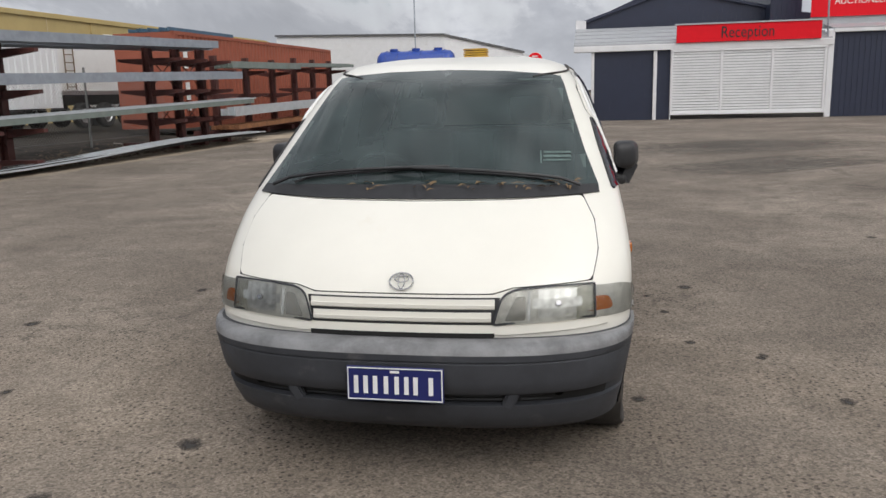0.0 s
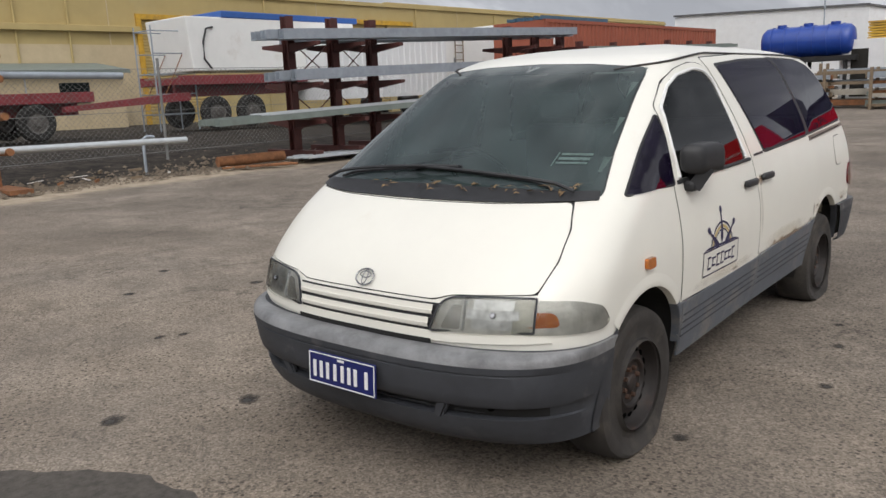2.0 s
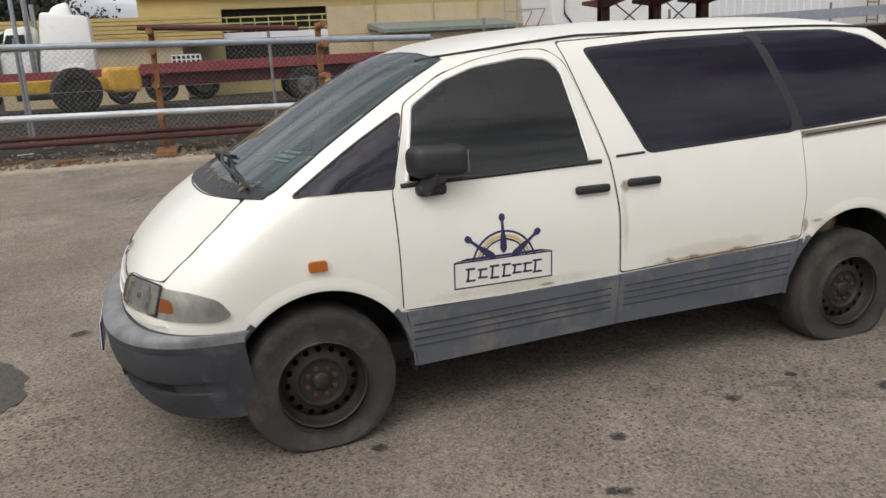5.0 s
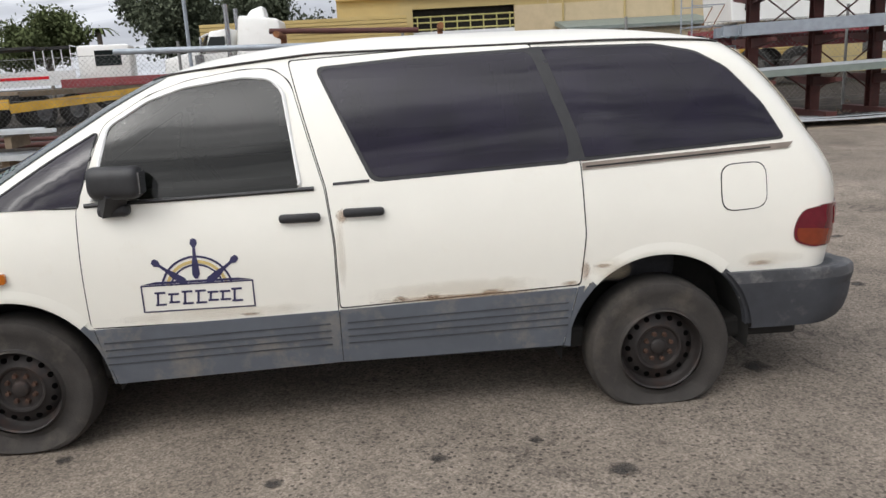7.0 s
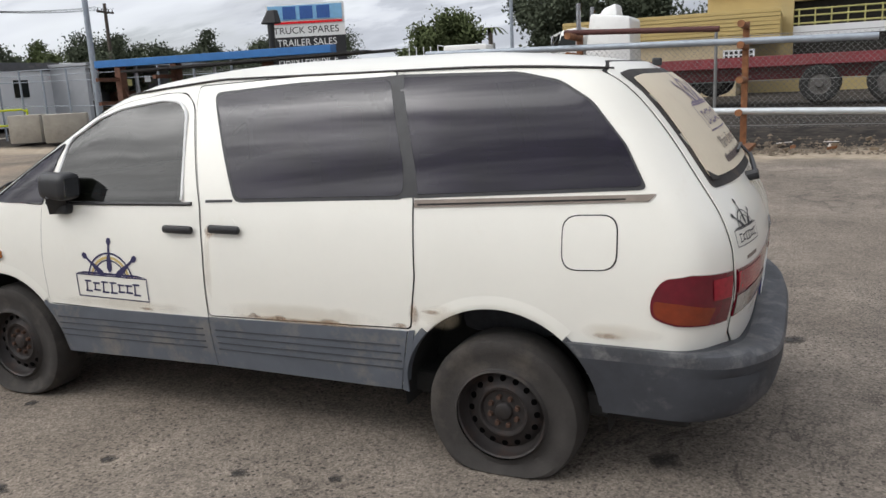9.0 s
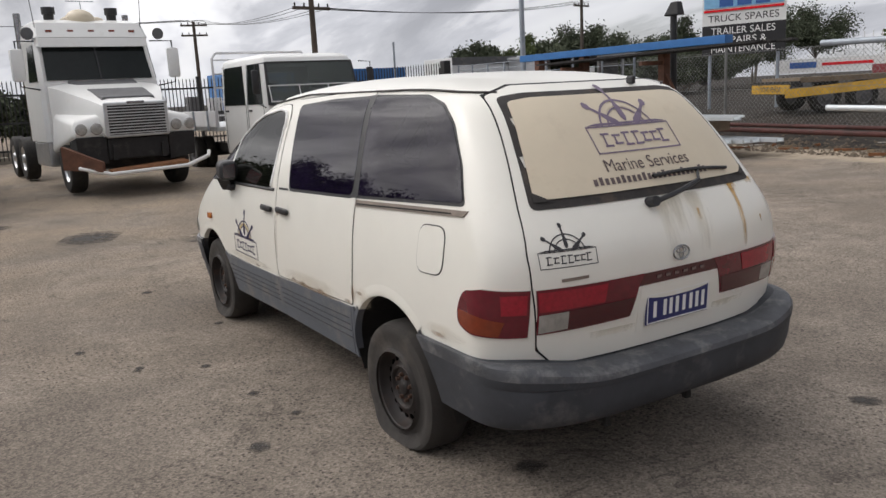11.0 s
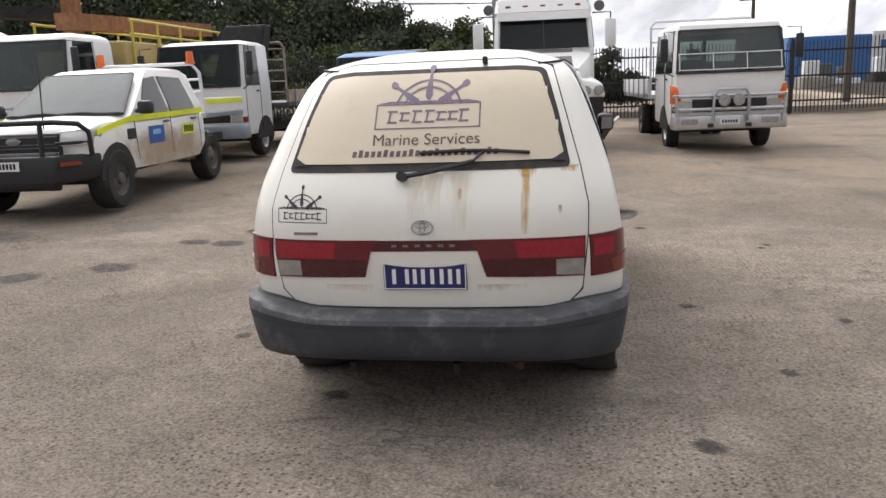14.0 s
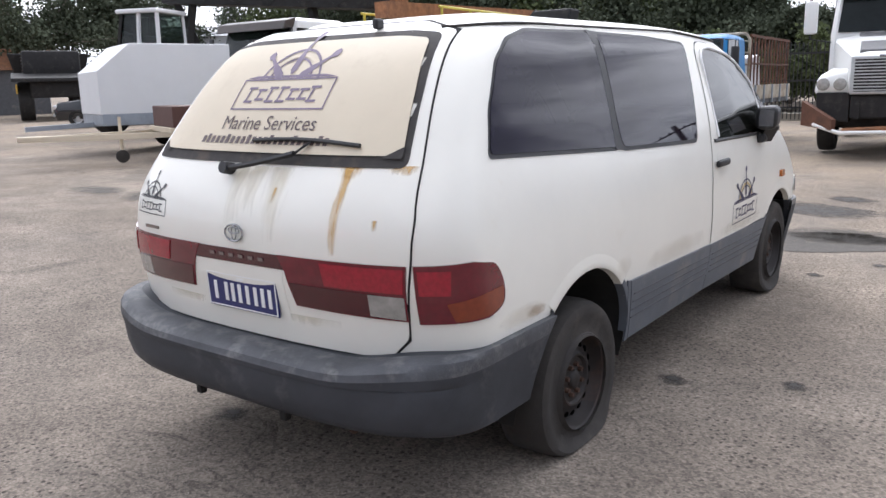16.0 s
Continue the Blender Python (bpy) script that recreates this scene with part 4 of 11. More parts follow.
        part("vent_hole", rod(B(), (s * 0.60, front_y(0.60, 0.33) - 0.075, 0.345), (s * 0.60, front_y(0.60, 0.33) - 0.045, 0.345), 0.022, 12), M["hole_black"], fb, "dark round hole in the vent")

    # panels, glass and trim on both sides
    for s in (-1, 1):
        left = s > 0
        holes = [shrink(F_WIN, 0.028)]
        grow = lambda poly, k: shrink(poly, -k)
        part("door_seal", patch(rounded(grow(F_DOOR, 0.0045), 0.03), on_side(s, 0.0015), 0.05, holes=holes), M["seam"], van)
        door = part("front_door", patch(rounded(F_DOOR, [0.01, 0.01, 0.03, 0.08, 0.05, 0.1, 0.05, 0.05, 0.05, 0.03, 0.05, 0.01]), on_side(s, 0.004), 0.04, 0.004, holes), M["paint"], van, "creamy white front door with a printed emblem", smooth=30)
        part("window_pane", patch(rounded(F_WIN, 0.03), on_side(s, 0.0065), 0.05, 0.003), M["frontglass"], door, "dark tinted glass", smooth=30)
        # white window frame and black belt strip
        bm = B()
        sweep(bm, [on_side(s, 0.009)(y, z) for y, z in rounded(F_WIN, 0.03)[9:] + [(1.30, 1.075)]], 0.0085, 6)
        part("window_frame", bm, M["white"], door, "white window frame")
        bm = B()
        sweep(bm, [on_side(s, 0.006)(1.27 + 0.95 * i / 12, 1.058 + 0.022 * i / 12) for i in range(13)], 0.010, 6)
        part("belt_strip", bm, M["black"], door, "black belt strip")
        part("quarter_window", patch(rounded(Q_WIN, [0.02, 0.01, 0.03, 0.1]), on_side(s, 0.004), 0.05, 0.003), M["tintglass"], van, "dark tinted quarter glass", smooth=30)
        bm = B()
        qb = rounded(Q_WIN, [0.02, 0.01, 0.03, 0.1])
        sweep(bm, [on_side(s, 0.003)(y, z) for y, z in qb], 0.006, 6, closed=True)
        part("quarter_seal", bm, M["black"], van, "black rubber seal")
        if left:
            sd_holes = [shrink(S_WIN, 0.028)]
            part("door_seal", patch(rounded(grow(S_DOOR, 0.006), 0.02), on_side(s, 0.0015), 0.05, holes=sd_holes), M["seam"], van)
            sdoor = part("sliding_door", patch(rounded(S_DOOR, 0.02), on_side(s, 0.004), 0.04, 0.004, sd_holes), M["paint"], van, "creamy white sliding door with rust along its lower edge", smooth=30)
        else:
            sdoor = van
        part("window_band", patch(rounded(grow(S_WIN, 0.012), 0.04), on_side(s, 0.005), 0.05, 0.003, [shrink(S_WIN, 0.055)]), M["black"], sdoor, "black glass border", smooth=30)
        part("window_pane", patch(rounded(shrink(S_WIN, 0.004), 0.04), on_side(s, 0.0075), 0.05, 0.002), M["tintglass"], sdoor, "dark tinted glass", smooth=30)
        part("window_band", patch(rounded(grow(R_WIN, 0.010), 0.03), on_side(s, 0.003), 0.05, 0.003, [shrink(R_WIN, 0.055)]), M["black"], van, "black glass border", smooth=30)
        part("rear_side_window", patch(rounded(shrink(R_WIN, 0.004), 0.03), on_side(s, 0.0055), 0.05, 0.002), M["tintglass"], van, "dark tinted glass", smooth=30)
        part("window_pillar", patch([(3.29, 1.13), (3.39, 1.14), (3.365, 1.25), (3.24, 1.627), (3.15, 1.622), (3.29, 1.25)], on_side(s, 0.0062), 0.05, 0.003), M["black"], van, "black glass pillar", smooth=30)
        # roof drip moulding
        bm = B()
        pts = []
        for i in range(45):
            y = 1.50 + (4.10 - 1.50) * i / 44
            z = 1.555 + 0.085 * min(1, (y - 1.5) / 0.75) ** 0.7 - 0.012 * max(0, (y - 3.5) / 0.42) ** 2
            pts.append((s * (side_x(y, z) + 0.002), y, z + 0.004))
        sweep(bm, pts, 0.006, 6)
        part("drip_moulding", bm, M["trim"], van, "dark rubber roof moulding")
        # cladding along the sill
        bounds = [((1.255, 2.2915), (0.525, 0.548), (0.262, 0.298)), ((2.2945, 3.34), (0.549, 0.585), (0.298, 0.308))]
        owners = [door, sdoor]
        if not left:
            owners = [door, van]
        for (ya, yb), (ta, tb), (ba, bb) in bounds:
            own = owners[0] if ya < 2 else owners[1]
            poly = [(ya, ta), (yb, tb), (yb - (0.06 if yb > 3 else 0), bb), (ya + 0.055 * (ya < 2), ba)]
            clad = part("sill_cladding", patch(poly, on_side(s, 0.010), 0.05, 0.010), M["clad"], own, "grey ribbed plastic cladding", smooth=30)
            for k in range(4):
                bm = B()
                t = 0.24 + 0.13 * k
                sweep(bm, [on_side(s, 0.0105)(ya + 0.03 + (yb - ya - 0.07) * i / 8, (ta * (1 - t) + ba * t) + ((tb * (1 - t) + bb * t) - (ta * (1 - t) + ba * t)) * i / 8) for i in range(9)], 0.0035, 5)
                part("rib", bm, M["bumper"], clad)
        poly = [(3.346, 0.588), (3.372, 0.592), (3.355, 0.50), (3.318, 0.40), (3.315, 0.30), (3.285, 0.308)]
        part("rear_sill_cladding", patch(poly, on_side(s, 0.009), 0.05, 0.009), M["clad"], van, "grey plastic cladding by the rear wheel")
        poly = [(1.203, 0.527), (1.251, 0.527), (1.306, 0.264), (1.293, 0.264), (1.277, 0.39), (1.245, 0.46)]
        part("front_sill_cladding", patch(poly, on_side(s, 0.009), 0.05, 0.009), M["clad"], van, "grey plastic cladding by the front wheel")
        part("sill_backing", patch([(2.270, 0.305), (2.315, 0.305), (2.315, 0.545), (2.270, 0.540)], on_side(s, 0.0065), 0.05), M["seam"], van)
        part("sill_backing", patch([(1.212, 0.522), (1.33, 0.524), (1.345, 0.272), (1.299, 0.270), (1.283, 0.39), (1.252, 0.46)], on_side(s, 0.0062), 0.05), M["seam"], van)
        # handles
        for hy, own in ((2.155, door), (2.425, sdoor)) if left else ((2.155, door),):
            bm = B()
            hz = 0.965 + 0.04 * (hy - 2.155)
            part("handle_recess", patch(rounded([(hy - 0.06, hz - 0.01), (hy + 0.06, hz - 0.01), (hy + 0.05, hz + 0.045), (hy - 0.05, hz + 0.045)], 0.03), on_side(s, 0.0055), 0.02, 0.002), M["paint"], own, "shallow handle recess")
            box(bm, s * (side_x(hy, hz) + 0.006), s * (side_x(hy, hz) + 0.034), hy - 0.088, hy + 0.088, hz - 0.021, hz + 0.018, 0.014)
            part("door_handle", bm, M["black"], own, "black plastic door handle", smooth=40)
        # mirror
        bm = B()
        x0 = side_x(1.36, 1.05)
        hexa_mirror = [(s * (x0 + a_), y_, z_) for z_ in (1.09, 1.225) for a_, y_ in ((0.0, 1.285), (0.0, 1.535), (0.132, 1.535), (0.10, 1.325))]
        vs_ = [bm.verts.new(q) for q in hexa_mirror]
        for q in ((0, 1, 2, 3), (7, 6, 5, 4), (0, 4, 5, 1), (1, 5, 6, 2), (2, 6, 7, 3), (3, 7, 4, 0)):
            bm.faces.new([vs_[i] for i in q])
        bmesh.ops.recalc_face_normals(bm, faces=bm.faces)
        bmesh.ops.bevel(bm, geom=bm.edges[:], offset=0.046, segments=5, profile=0.6, affect="EDGES", clamp_overlap=True)
        mir = part("mirror", bm, M["black"], door, "black plastic door mirror", smooth=50)
        bm = B()
        box(bm, s * (x0 + 0.03), s * (x0 + 0.112), 1.530, 1.5375, 1.112, 1.203, 0.0)
        part("mirror_glass", bm, M["chrome"], mir, "mirror glass")
        bm = B()
        bar(bm, (s * (x0 + 0.02), 1.38, 1.03), (s * (x0 + 0.07), 1.42, 1.12), 0.09, 0.06)
        box(bm, s * (x0 - 0.01), s * (x0 + 0.055), 1.33, 1.46, 1.01, 1.065, 0.02)
        part("mirror_arm", bm, M["black"], mir)
        # side indicator
        part("side_indicator", patch(rounded([(0.855, 0.752), (0.93, 0.752), (0.93, 0.795), (0.855, 0.795)], 0.012), on_side(s, 0.016), 0.02, 0.016), M["amber_bright"], van, "amber side indicator", smooth=30)
        # front lamp cluster
        hl = part("headlight", patch(rounded([(s * 0.345, 0.598), (s * 0.712, 0.612), (s * 0.708, 0.732), (s * 0.42, 0.726), (s * 0.375, 0.70)], [0.01, 0.005, 0.005, 0.04, 0.03]), on_front(0.004), 0.04, 0.02), M["lamp_bowl"], van, "headlight behind a clouded clear lens", smooth=30)
        part("lens", patch(rounded([(s * 0.345, 0.598), (s * 0.712, 0.612), (s * 0.708, 0.732), (s * 0.42, 0.726), (s * 0.375, 0.70)], [0.01, 0.005, 0.005, 0.04, 0.03]), on_front(0.016), 0.04, 0.010), M["lampglass"], hl, "clear lamp glass", smooth=30)
        bm = B()
        sweep(bm, [on_front(0.012)(s * x_, z_) for x_, z_ in rounded([(0.345, 0.598), (0.712, 0.612), (0.708, 0.732), (0.42, 0.726), (0.375, 0.70)], [0.01, 0.005, 0.005, 0.04, 0.03])], 0.0045, 6, closed=True)
        part("lamp_gasket", bm, M["bumper"], hl, "grey lamp gasket")
        # faceted main reflector with its bulb, and the plain side-light chamber beside it
        bm = B()
        put = on_front(0.0055)
        cols = 9
        for i in range(cols):
            xa, xb = 0.486 + 0.178 * i / cols, 0.486 + 0.178 * (i + 1) / cols
            for j in range(3):
                za, zb = 0.622 + 0.034 * j, 0.622 + 0.034 * (j + 1)
                if j != 1 and i in (0, cols - 1):
                    continue
                dish = lambda x_: 0.006 * (abs(x_ - 0.575) / 0.09) ** 2
                tilt_ = 0.0012 if i % 2 else 0.0
                bm.faces.new([bm.verts.new(put(s * x_, z_, dish(x_) + e_)) for x_, z_, e_ in ((xa, za, tilt_), (xb, za, 0), (xb, zb, 0), (xa, zb, tilt_))])
        bmesh.ops.recalc_face_normals(bm, faces=bm.faces)
        rf = part("reflector", bm, M["reflector"], hl, "faceted silvered reflector behind the lens")
        bm = B()
        rod(bm, put(s * 0.578, 0.672, 0.0), put(s * 0.578, 0.672, 0.011), 0.013, 12, 0.010)
        part("bulb", bm, M["chrome"], rf, "bulb with a dark cap")
        part("side_chamber", patch(rounded([(s * 0.385, 0.612), (s * 0.462, 0.615), (s * 0.462, 0.702), (s * 0.425, 0.700)], 0.012), on_front(0.006), 0.03, 0.002), M["clear_lens"], hl, "dull side light chamber", smooth=30)
        bm = B()
        bar(bm, on_front(0.007)(s * 0.474, 0.612), on_front(0.007)(s * 0.474, 0.718), 0.010, 0.008, (0, 1, 0))
        part("divider", bm, M["reflector"], hl, "silvered wall between the chambers")
        ind = part("front_indicator", patch(rounded([(0.232, 0.610), (0.50, 0.603), (0.545, 0.625), (0.50, 0.69), (0.40, 0.722), (0.232, 0.732)], [0, 0.03, 0.02, 0.03, 0.03, 0]), on_side(s, 0.003), 0.03, 0.012), M["lamp_bowl"], van, "corner lamp with an amber bulb", smooth=30)
        part("lens", patch(rounded([(0.232, 0.610), (0.50, 0.603), (0.545, 0.625), (0.50, 0.69), (0.40, 0.722), (0.232, 0.732)], [0, 0.03, 0.02, 0.03, 0.03, 0]), on_side(s, 0.012), 0.03, 0.008), M["lampglass"], ind, "clear lamp glass", smooth=30)
        part("amber_bulb", patch(rounded([(0.252, 0.634), (0.335, 0.634), (0.330, 0.686), (0.252, 0.690)], 0.02), on_side(s, 0.006), 0.03, 0.002), M["amber_bright"], ind, "amber bulb", smooth=30)
        # rear lamps on the body corner
        rl = part("tail_light", patch(rounded([(1.76, 0.735), (1.50, 0.706), (0.885, 0.700), (0.885, 0.887), (1.40, 0.893), (1.68, 0.870), (1.80, 0.80)], [0.09, 0.02, 0, 0, 0.02, 0.09, 0.09]), on_corner(s, 0.008), 0.045, 0.012), M["red_lens"], van, "red and amber tail light on the corner", smooth=30)
        part("amber_band", patch(rounded([(1.72, 0.740), (1.50, 0.714), (1.15, 0.708), (1.10, 0.768), (1.50, 0.790), (1.76, 0.795)], [0.05, 0.02, 0.01, 0.01, 0.02, 0.04]), on_corner(s, 0.011), 0.045, 0.002), M["amber_lens"], rl, "amber band", smooth=30)
        # tailgate edge seam
    # fuel flap and the slide rail on the kerb side
    flap = rounded([(3.995, 0.888), (4.195, 0.898), (4.192, 1.093), (3.992, 1.085)], 0.06)
    part("flap_seam", patch(shrink(flap, -0.005), on_side(1, 0.0012), 0.04), M["seam"], van)
    part("fuel_flap", patch(flap, on_side(1, 0.004), 0.04, 0.004), M["paint"], van, "white fuel flap standing slightly ajar", smooth=30)
    rail = part("slide_rail", patch([(3.375, 1.098), (4.30, 1.146), (4.325, 1.172), (3.375, 1.128)], on_side(1, 0.006), 0.04, 0.008), M["railtrim"], van, "brown dirty sliding door rail", smooth=30)
    part("rail_slot", patch([(3.39, 1.106), (4.22, 1.149), (4.22, 1.155), (3.39, 1.113)], on_side(1, 0.0075), 0.05), M["seam"], rail)

    # bonnet, grille, badge, plate
    bonnet = [(-0.70, 0.748), (-0.415, 0.735), (-0.34, 0.714), (0.34, 0.714), (0.415, 0.735), (0.70, 0.748), (0.725, 0.85), (0.715, 0.95), (0.672, 1.038), (0.40, 1.030), (0, 1.026), (-0.40, 1.030), (-0.672, 1.038), (-0.715, 0.95), (-0.725, 0.85)]
    part("bonnet_seam", patch(shrink(bonnet, -0.0035), on_front(0.001), 0.05), M["seam"], van)
    part("bonnet", patch(rounded(bonnet, 0.02), on_front(0.0035), 0.045, 0.003), M["paint"], van, "short white bonnet with stone chips", smooth=30)
    part("grille_recess", patch([(-0.345, 0.600), (0.345, 0.600), (0.37, 0.70), (-0.37, 0.70)], on_front(0.0015), 0.05), M["black"], van, "dark grille opening")
    for k in range(2):
        z = 0.609 + 0.047 * k
        bm = B()
        w = 0.338 + 0.012 * k
        rows = []
        for i in range(17):
            x = -w + 2 * w * i / 16
            rows.append([bm.verts.new(on_front(li)(x, zz)) for zz, li in ((z, 0.002), (z, 0.014), (z + 0.012, 0.019), (z + 0.014, 0.013), (z + 0.034, 0.016), (z + 0.034, 0.002))])
        for p, q in zip(rows, rows[1:]):
            for j in range(5):
                bm.faces.new((p[j], q[j], q[j + 1], p[j + 1]))
        bmesh.ops.recalc_face_normals(bm, faces=bm.faces)
        part("grille_slat", bm, M["paint"], van, smooth=20)
    part("nose_lip", patch([(-0.76, 0.575), (-0.40, 0.560), (0.40, 0.560), (0.76, 0.575), (0.74, 0.598), (0.40, 0.590), (-0.40, 0.590), (-0.74, 0.598)], on_front(0.012), 0.05, 0.012), M["paint"], van, "white strip below the headlights", smooth=30)
    part("nose_gap", patch([(-0.35, 0.545), (0.35, 0.545), (0.35, 0.565), (-0.35, 0.565)], on_front(0.014), 0.05, 0.004), M["seam"], van, "dark air gap above the bumper")

    def ring(place, cx, cz, ax, az, r, mat_, parent, name, label=""):
        bm = B()
        sweep(bm, [place(cx + ax * math.cos(a), cz + az * math.sin(a)) for a in [6.28319 * i / 28 for i in range(28)]], r, 6, closed=True)
        return part(name, bm, mat_, parent, label)

    for place, cz, nm in ((on_front(0.012), 0.752, "front_badge"), (on_rear(0.012), 0.940, "rear_badge")):
        bd = ring(place, 0, cz, 0.045, 0.029, 0.0034, M["chrome"], van, nm, "dull chrome oval badge")
        ring(place, 0, cz + 0.009, 0.027, 0.011, 0.0022, M["chrome"], bd, "badge_ring")
        ring(place, 0, cz, 0.012, 0.025, 0.0022, M["chrome"], bd, "badge_ring")

    def plate(name, y, z, tilt, sgn):
        m = Matrix.Translation((0, y, z)) @ Matrix.Rotation(tilt, 4, "X")
        bm = box(B(), -0.186, 0.186, -0.004, 0.004, -0.0665, 0.0665, 0.003, m)
        pl = part(name, bm, M["plate_blue"], van, "blue number plate with a white border and white marks")
        bm = B()
        yo = -0.0062 * sgn
        for x0, x1, z0, z1 in ((-0.182, 0.182, 0.058, 0.062), (-0.182, 0.182, -0.062, -0.058), (-0.182, -0.178, -0.062, 0.062), (0.178, 0.182, -0.062, 0.062)):
            box(bm, x0, x1, min(yo, 0), max(yo, 0), z0, z1, 0, m)
        part("plate_border", bm, M["white"], pl)
        xs = [-0.149, -0.112, -0.075, -0.033, 0.008, 0.045, 0.08, 0.138]
        for i, x in enumerate(xs):
            bm = box(B(), x - 0.0085, x + 0.0085, min(yo, 0), max(yo, 0), -0.038, 0.030, 0.0, m)
            part("plate_bar", bm, M["white"], pl)
        part("plate_bar", box(B(), -0.018, 0.018, min(yo, 0), max(yo, 0), 0.043, 0.052, 0, m), M["white"], pl)

    plate("front_plate", 0.018, 0.400, radians(-3), 1)
    plate("rear_plate", 4.664, 0.726, radians(-3), -1)

    # windscreen with its dark border, scuttle and wipers
    ws = part("windscreen_border", patch(rounded(WS_OUT, [0.03, 0, 0, 0, 0.03, 0, 0, 0.05, 0, 0, 0, 0.05, 0, 0]), on_front(0.002), 0.05, 0.004, [shrink(WS_OUT, 0.04)]), M["black"], van, "black glued border of the windscreen", smooth=30)
    part("windscreen", patch(shrink(WS_OUT, 0.006), on_front(0.005), 0.05, 0.002), M["clearglass"], van, "greenish windscreen with a thin pale film", smooth=30)
    part("scuttle", patch([(-0.742, 1.043), (-0.4, 1.036), (0, 1.034), (0.4, 1.036), (0.742, 1.043), (0.730, 1.073), (0.4, 1.083), (0, 1.085), (-0.4, 1.083), (-0.730, 1.073)], on_front(0.008), 0.05, 0.008), M["black"], van, "black scuttle panel below the windscreen", smooth=30)
    for xa, xb, za, zb in ((-0.66, 0.12, 1.066, 1.143), (0.66, -0.12, 1.066, 1.138)):
        bm = B()
        sweep(bm, [on_front(0.03 + 0.02 * math.sin(3.1 * i / 10))(xa + (xb - xa) * i / 10, za + (zb - za) * (i / 10) ** 0.45) for i in range(11)], 0.008, 6)
        wp = part("wiper", bm, M["black"], van, "black windscreen wiper")
        bm = B()
        sweep(bm, [on_front(0.014)(xa * 0.85 + (xb - xa * 0.85) * i / 10, za + 0.018 + (zb - za - 0.012) * (i / 10) ** 0.5) for i in range(11)], 0.006, 5)
        part("wiper_blade", bm, M["black"], wp)
    for q0, q1 in ((1.166, 1.173), (1.180, 1.190), (1.197, 1.205)):
        part("sticker_line", patch([(0.512, q0 + 0.003), (0.628, q0), (0.626, q1), (0.510, q1 + 0.003)], on_front(0.0075), 0.05), M["permit"], van)
    part("windscreen_sticker", patch([(0.50, 1.160), (0.506, 1.160), (0.502, 1.21), (0.496, 1.21)], on_front(0.0075), 0.05), M["permit"], van, "pale green permit sticker on the glass")
    rnd = random.Random(5)
    bm = B()
    for i in range(46):
        x = rnd.uniform(0.18, 0.66) if i < 34 else rnd.uniform(-0.3, 0.2)
        c = on_front(0.016)(x, rnd.uniform(1.062, 1.092))
        a, l, w = rnd.uniform(0, 3.14), rnd.uniform(0.010, 0.034), rnd.uniform(0.003, 0.007)
        d, e = Vector((math.cos(a), 0.6 * math.sin(a), 0.3 * math.sin(a))), Vector((-math.sin(a), 0.6 * math.cos(a), 0.4))
        vs = [bm.verts.new(c + d * l * p + e * w * q + Vector((0, 0, 0.006 * (p == 0)))) for p, q in ((-1, 0), (0, -1), (1, 0), (0, 1))]
        bm.faces.new(vs)
    part("dry_leaves", bm, M["leaf"], van, "dry leaves and bark caught below the wipers")

    # tailgate
    gate = [(-0.60, 0.572), (0.60, 0.572), (0.675, 0.645), (0.70, 0.90), (0.702, 1.02), (0.668, 1.18), (0.605, 1.40), (0.545, 1.605), (0.40, 1.645), (-0.40, 1.645), (-0.545, 1.605), (-0.605, 1.40), (-0.668, 1.18), (-0.702, 1.02), (-0.70, 0.90), (-0.675, 0.645)]
    gh = [shrink(REAR_WIN, 0.035)]
    part("tailgate_seam", patch(shrink(gate, -0.006), on_rear(0.0015), 0.05, holes=gh), M["seam"], van)
    tg = part("tailgate", patch(rounded(gate, 0.02), on_rear(0.0045), 0.04, 0.004, gh), M["paint"], van, "white tailgate with rust runs below the window", smooth=30)
    part("rear_window_border", patch(rounded(REAR_WIN, 0.03), on_rear(0.008), 0.05, 0.004, gh), M["trim"], tg, "dirty black rubber around the rear window", smooth=30)
    film = part("rear_window_film", patch(rounded(shrink(REAR_WIN, 0.028), 0.025), on_rear(0.013), 0.05, 0.003), M["cream"], tg, "cream film over the rear window, peeling in its lower corners", smooth=30)
    for s in (-1, 1):
        part("film_tear", patch([(s * 0.605, 1.198), (s * 0.53, 1.199), (s * 0.56, 1.213), (s * 0.60, 1.235)], on_rear(0.0148), 0.03), M["trim"], film)
        part("gate_light", patch([(s * 0.265, 0.715), (s * 0.685, 0.705), (s * 0.69, 0.885), (s * 0.20, 0.885), (s * 0.232, 0.83)], on_rear(0.010), 0.04, 0.008), M["red_lens"], tg, "red tail light with a dark lower band", smooth=30)
        part("corner_reflector", patch([(0.905, 0.795), (1.14, 0.795), (1.16, 0.872), (0.905, 0.872)], on_corner(s, 0.0115), 0.04, 0.002), M["red_bright"], tg, "bright red reflector square", smooth=30)
        part("gate_light_core", patch([(s * 0.40, 0.800), (s * 0.680, 0.796), (s * 0.684, 0.874), (s * 0.385, 0.874)], on_rear(0.0128), 0.04, 0.002), M["red_bright"], tg, "bright red upper band", smooth=30)
        part("gate_light_band", patch([(s * 0.268, 0.718), (s * 0.59, 0.711), (s * 0.59, 0.790), (s * 0.250, 0.795)], on_rear(0.0125), 0.04, 0.002), M["dark_lens"], tg, "dark red lower band", smooth=30)
        part("reverse_light", patch([(s * 0.560, 0.716), (s * 0.68, 0.71), (s * 0.682, 0.785), (s * 0.560, 0.788)], on_rear(0.0135), 0.04, 0.003), M["clear_lens"], tg, "clouded reversing light", smooth=30)
